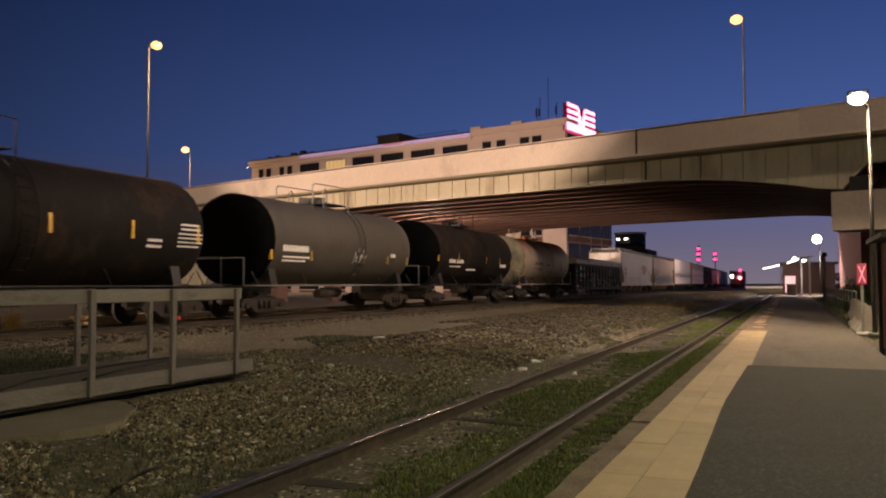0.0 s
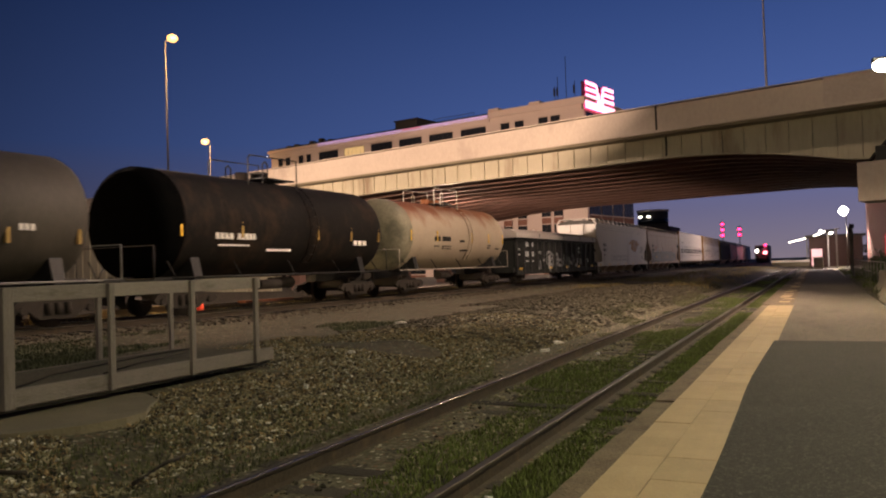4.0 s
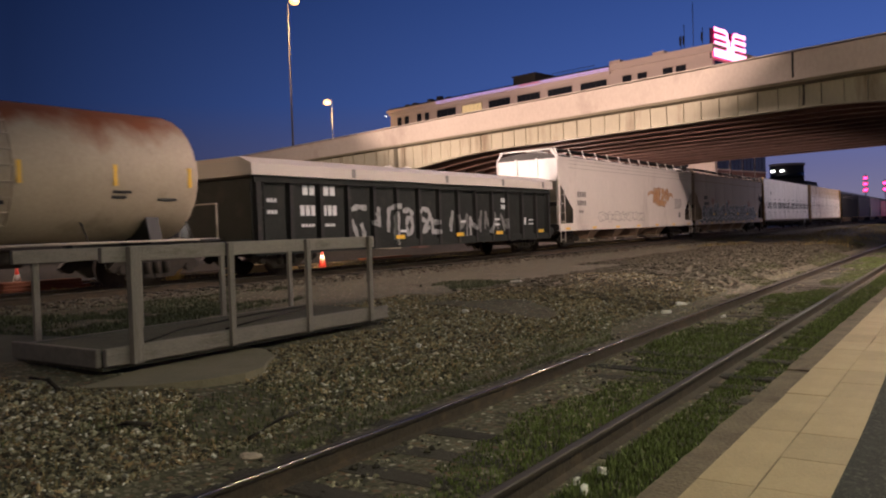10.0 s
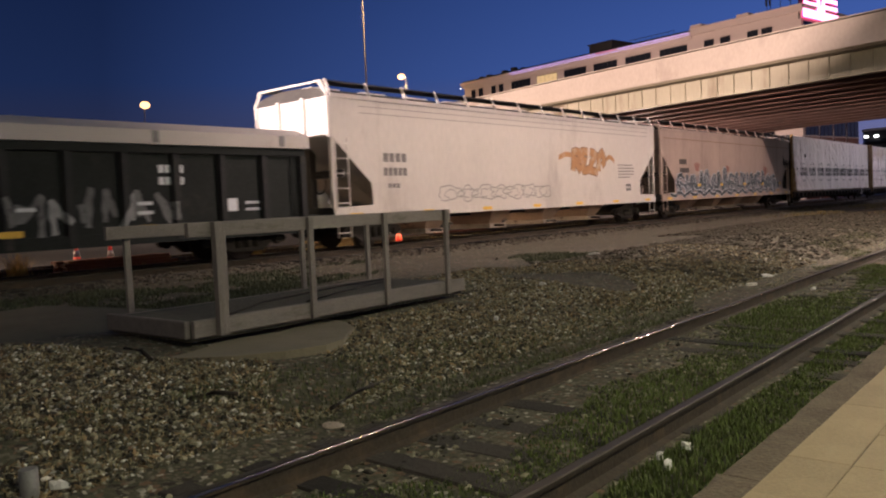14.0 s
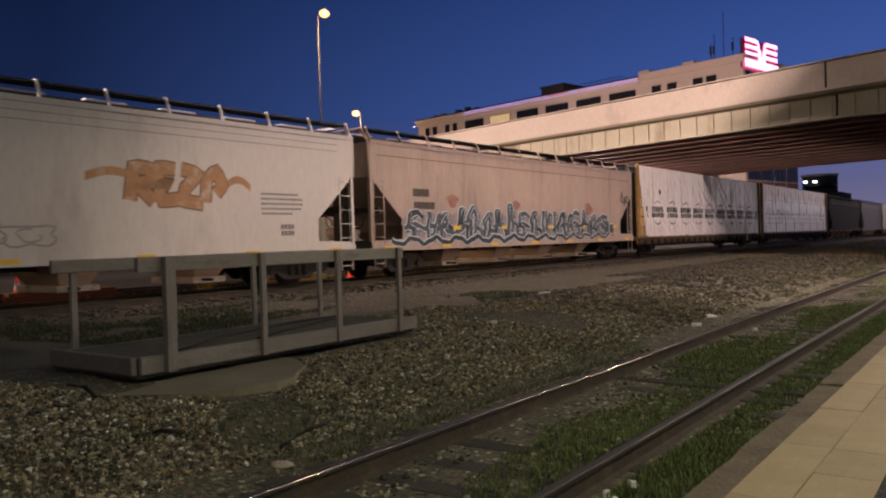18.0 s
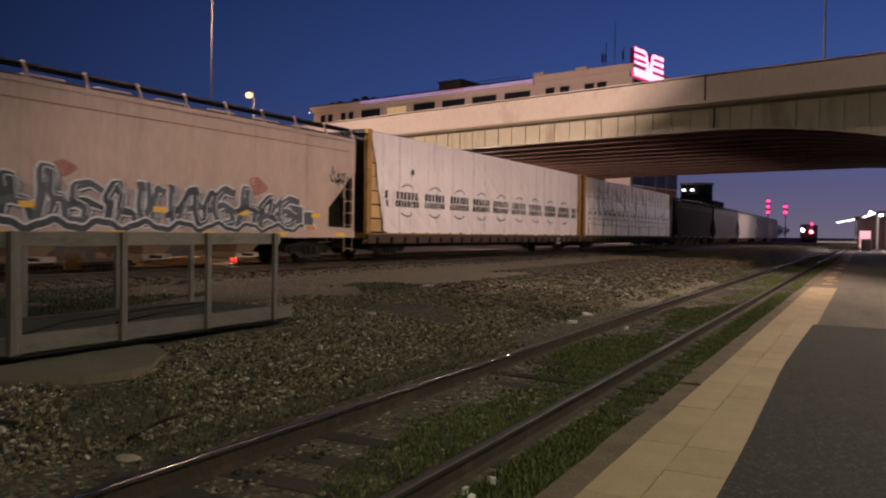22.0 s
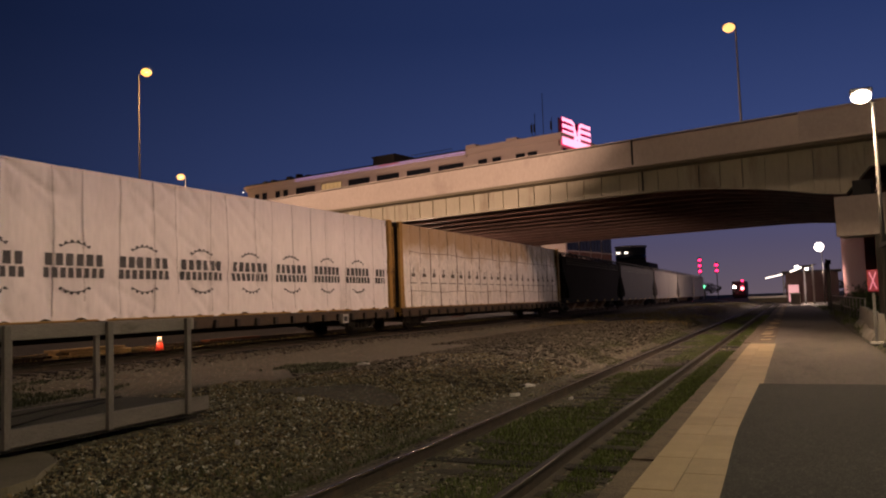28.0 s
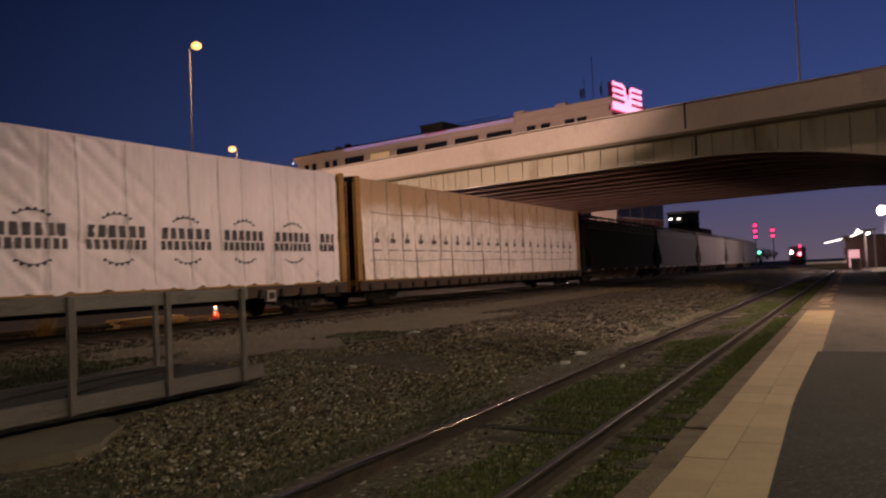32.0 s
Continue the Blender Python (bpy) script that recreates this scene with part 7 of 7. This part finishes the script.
GREYHOP = mat("grey_hopper_paint", (0.30, 0.28, 0.26), 0.6, var=0.12, scale=0.6, grain=10, bump=0.04, second=(0.2, 0.18, 0.16), cover=0.4)
SLATEHOP = mat("slate_hopper_paint", (0.075, 0.074, 0.078), 0.65, spec=0.25, var=0.2, scale=0.6, grain=10, bump=0.04)
DARKHOP = mat("dark_hopper_paint", (0.020, 0.018, 0.017), 0.85, spec=0.1, var=0.2, scale=0.6, grain=10, bump=0.04)
WRAPW = mat("white_plastic_wrap", (0.74, 0.68, 0.66), 0.36, var=0.12, scale=1.2, grain=6, bump=0.2, spec=0.25, second=(0.50, 0.45, 0.43), cover=0.36, stretch=(1, 1.8, 0.4))
WRAPT = mat("cloudy_plastic_wrap", (0.74, 0.67, 0.60), 0.36, var=0.35, scale=1.6, grain=7, bump=0.55, second=(0.47, 0.38, 0.28), cover=0.42, stretch=(1, 1.6, 0.7), spec=0.3)


def tan_above(m):
    """Through the upper part of the sheet the tan boards show, in an uneven band."""
    n, l = m.node_tree.nodes, m.node_tree.links
    b = n["Principled BSDF"]
    src = b.inputs["Base Color"].links[0].from_socket
    tc = n.new("ShaderNodeTexCoord")
    sep = n.new("ShaderNodeSeparateXYZ")
    l.new(tc.outputs["Object"], sep.inputs[0])
    ns = n.new("ShaderNodeTexNoise")
    ns.inputs["Scale"].default_value, ns.inputs["Detail"].default_value = 0.9, 6
    l.new(tc.outputs["Object"], ns.inputs["Vector"])
    k = n.new("ShaderNodeMath")
    k.operation = "MULTIPLY_ADD"
    k.inputs[1].default_value = 1.6
    l.new(ns.outputs["Fac"], k.inputs[0])
    l.new(sep.outputs["Z"], k.inputs[2])
    mr = n.new("ShaderNodeMapRange")
    mr.inputs["From Min"].default_value, mr.inputs["From Max"].default_value = 3.85, 4.5
    l.new(k.outputs[0], mr.inputs["Value"])
    mx = n.new("ShaderNodeMix")
    mx.data_type = "RGBA"
    mx.inputs["B"].default_value = (0.44, 0.30, 0.17, 1)
    l.new(mr.outputs[0], mx.inputs["Factor"])
    l.new(src, mx.inputs["A"])
    l.new(mx.outputs["Result"], b.inputs["Base Color"])


tan_above(WRAPT)
h1, e1 = hopper(72.95, 91.95, "white covered hopper car with faded orange graffiti", WHITEHOP)
bars(h1, [(-7.35, 2.30, 0.95, 0.24, 4), (-7.35, 1.93, 0.95, 0.22, 5), (-7.2, 1.6, 0.5, 0.12, 3), (5.9, 2.32, 1.2, 0.05, 12), (5.9, 2.2, 1.35, 0.05, 14), (5.9, 2.08, 1.35, 0.05, 13), (5.9, 1.96, 1.3, 0.05, 13), (5.9, 1.84, 1.0, 0.05, 10), (6.5, 1.32, 0.45, 0.12, 4), (6.5, 1.48, 0.45, 0.12, 4), (-6.9, 0.92, 0.25, 0.1, 2)], mat("worn_grey_stencil", (0.17, 0.155, 0.145), 0.7, var=0.4, scale=6, second=(0.32, 0.29, 0.27), cover=0.35), 1.502)
for k, form in enumerate((((2.45, 2.10), (2.55, 2.82), (2.95, 2.78), (2.98, 2.50), (2.62, 2.46), (3.02, 2.08)), ((3.55, 2.80), (3.15, 2.84), (3.12, 2.46), (3.42, 2.48), (3.14, 2.44), (3.20, 2.10), (3.62, 2.16)),
                          ((3.70, 2.82), (4.15, 2.74), (3.78, 2.40), (3.72, 2.12), (4.25, 2.06)), ((4.30, 2.10), (4.36, 2.62), (4.62, 2.84), (4.80, 2.50), (4.60, 2.30)))):
    for width, lift, paint, lab in ((0.17, 0.003, BROWNLINE, "brown sprayed outline"), (0.135, 0.006, ORANGESPRAY, "faded orange sprayed letter")):
        line = [(p[0] + (q[0] - p[0]) * u, p[1] + (q[1] - p[1]) * u) for p, q in zip(form, form[1:]) for u in (0, 0.25, 0.5, 0.75)] + [form[-1]]
        strip = bmesh.new()
        rows = []
        for i, (a, b) in enumerate(line):
            p, q = line[max(0, i - 1)], line[min(len(line) - 1, i + 1)]
            dx, dz = q[0] - p[0], q[1] - p[1]
            d = math.hypot(dx, dz)
            rows.append([strip.verts.new((1.502 + lift + 0.0004 * k, a + sg * dz / d * width, b - sg * dx / d * width)) for sg in (1, -1)])
        for u, v in zip(rows, rows[1:]):
            strip.faces.new((u[0], v[0], v[1], u[1]))
        part("graffiti_letter", strip, paint, h1, lab)
for y0, y1, z0, dz in ((1.5, 2.6, 2.55, 0.14), (4.8, 5.6, 2.42, 0.22)):
    tail = bmesh.new()
    up = [tail.verts.new((1.505, y0 + (y1 - y0) * u, z0 + dz * math.sin(u * 3.0) + 0.10)) for u in np.linspace(0, 1, 12)]
    dn = [tail.verts.new((1.505, y0 + (y1 - y0) * u, z0 + dz * math.sin(u * 3.0) - 0.08)) for u in np.linspace(0, 1, 12)]
    for k in range(11):
        tail.faces.new((dn[k], dn[k + 1], up[k + 1], up[k]))
    part("graffiti_tail", tail, ORANGESPRAY, h1, "faded orange sprayed tail")
graffiti(h1, 1.502, -5.0, 0.8, 1.15, 1.65, None, GREYHOP, 6, 7)
h2, e2 = hopper(91.95, 110.85, "dirty tan covered hopper car with large grey and white graffiti", TANHOP, 1)
bars(h2, [(-7.35, 2.44, 1.05, 0.24, 1), (-7.35, 2.06, 1.35, 0.22, 1)], mat("grey_brown_patch", (0.075, 0.062, 0.052), 0.7, var=0.4, scale=5, second=(0.14, 0.115, 0.095), cover=0.4), 1.513, "number_patch")
DARKSPRAY = mat("faded_navy_spray", (0.032, 0.044, 0.052), 0.65, var=0.35, scale=3, second=(0.085, 0.095, 0.10), cover=0.4)
EDGESPRAY = mat("faded_blue_white_spray", (0.52, 0.54, 0.57), 0.65, var=0.3, scale=4, second=(0.30, 0.29, 0.28), cover=0.4)
wild_letters(h2, 1.513, -7.6, 6.1, 0.98, 2.32, 9, 17, (DARKSPRAY, GREYPAINT, GREYPAINT), EDGESPRAY, 0.115)
for yy in (-5.2, -2.3, 1.0, 3.8, 6.9):
    part("reflector", box(1.522, 1.526, yy, yy + 0.4, 1.42, 1.55), YELLOWP, h2)
rng = random.Random(61)
for k in range(7):
    yy, zz = e2 - 1.15 + 0.13 * k, 2.5 + 0.25 * rng.random()
    pts = [(1.512, yy + rng.uniform(-0.16, 0.16), zz + 0.11 * j * rng.choice((1, 0.6, -0.5))) for j in range(5)]
    part("scribble", pipe(bmesh.new(), pts, 0.016, 4), NAVY, h2, "dark scribbled spray lines")
for y0, y1, z0, z1, paint in ((-3.15, -2.62, 1.22, 1.72, GREYPAINT), (-2.55, -2.12, 1.20, 1.58, GREYPAINT), (-2.50, -2.02, 1.02, 1.18, ORANGESPRAY)):
    part("tag_edge", box(1.5125, 1.515, e2 + y0 - 0.04, e2 + y1 + 0.04, z0 - 0.04, z1 + 0.04, 0.001), EDGESPRAY, h2, "pale sprayed edge")
    part("tag_block", box(1.5155, 1.5175, e2 + y0, e2 + y1, z0, z1, 0.001), paint, h2, "sprayed block")
lumber_car(111.05, 133.25, "lumber car loaded with boards in printed white wrapping", WRAPW, 0)
lumber_car(133.45, 157.05, "lumber car loaded with boards in cloudy yellowed wrapping", WRAPT, 1)
h3, _ = hopper(157.3, 177.0, "dark covered hopper car in the bridge's shade", DARKHOP)
h4, _ = hopper(177.1, 196.4, "dark grey covered hopper car", SLATEHOP)
h5, _ = hopper(196.5, 217.0, "white covered hopper car far down the train", WHITEHOP)
h6, _ = hopper(217.1, 237.0, "grey covered hopper car far down the train", GREYHOP, 1)
h7, _ = hopper(237.1, 256.5, "white covered hopper car near the train's end", WHITEHOP)


# ---------------------------------------------------------------- ties and yellow tiles, piece by piece
def pieces():
    me = finish("tie", box(-1.3, 1.3, -0.115, 0.115, -0.19, -0.145, 0.015), TIE)
    rng = random.Random(2)
    y = -4.0
    while y < 110:
        share("tie", me, near_track, pose(near_x(y) + rng.uniform(-0.06, 0.06), y, rng.uniform(-0.012, 0.01), 0, 0, rng.uniform(-2, 2)))
        y += 0.52 + rng.uniform(-0.03, 0.03)
    y = -2.0
    while y < 75:
        share("tie", me, far_track, pose(far_x(y) + rng.uniform(-0.06, 0.06), y, 0.40 + rng.uniform(-0.01, 0.01), 0, 0, rng.uniform(-2, 2)))
        y += 0.55
    strip = thing("yellow_strip", "worn yellow warning strip along the platform edge", "paving", kind="structure")
    tile = [finish("tile", box(-w, w, -0.302, 0.302, 0.0, 0.012, 0.003), YELLOW) for w in (0.151, 0.185)]
    y = -3.0
    while y < 24.6:
        for k, x in enumerate((-1.152, -0.812)):
            share("tile", tile[k], strip, pose(x + rng.uniform(-0.002, 0.002), y, 0.043 + rng.uniform(0, 0.004), rng.uniform(-0.3, 0.3), 0, rng.uniform(-0.25, 0.25)))
        y += 0.605
    while y < 90:
        if rng.random() < 0.5:
            share("tile", tile[0], strip, pose(-0.95 + rng.uniform(-0.12, 0.1), y, 0.044, 0, 0, rng.uniform(-8, 8)))
        y += 0.605


pieces()


# ---------------------------------------------------------------- the train's motion
def run(t):
    """Metres run by t seconds, smoothly between the known times."""
    ts, ss = [r[0] for r in RUN], [r[1] for r in RUN]
    k = max(0, min(len(ts) - 2, int(np.searchsorted(ts, t, side="right")) - 1))

    def slope(i):
        a, b = max(0, i - 1), min(len(ts) - 1, i + 1)
        return (ss[b] - ss[a]) / (ts[b] - ts[a])

    h = ts[k + 1] - ts[k]
    u = (t - ts[k]) / h
    return ((2 * u ** 3 - 3 * u ** 2 + 1) * ss[k] + (u ** 3 - 2 * u ** 2 + u) * h * slope(k) + (3 * u ** 2 - 2 * u ** 3) * ss[k + 1] + (u ** 3 - u ** 2) * h * slope(k + 1))


def motions():
    for car in CARS:
        rows = []
        for i in range(0, 65):
            t = i * 0.5
            y = car["mid"] + run(t)
            b = max(2.0, car["half"] - 2.0)
            x0, x1 = far_x(y - b), far_x(y + b)
            rows.append((t, pose((x0 + x1) / 2, y, 0.393, 0, 0, -math.degrees(math.atan2(x1 - x0, 2 * b)))))
        walk(car, rows)
    for w in ROLLING:
        dy = w.matrix_local.translation.y
        rows = []
        for i in range(0, 321):
            t = i / 10
            rows.append((t, pose(0, dy, 0.42) @ Matrix.Rotation(run(t) / 0.42 * -1.0, 4, "X")))
        walk(w, rows)


motions()
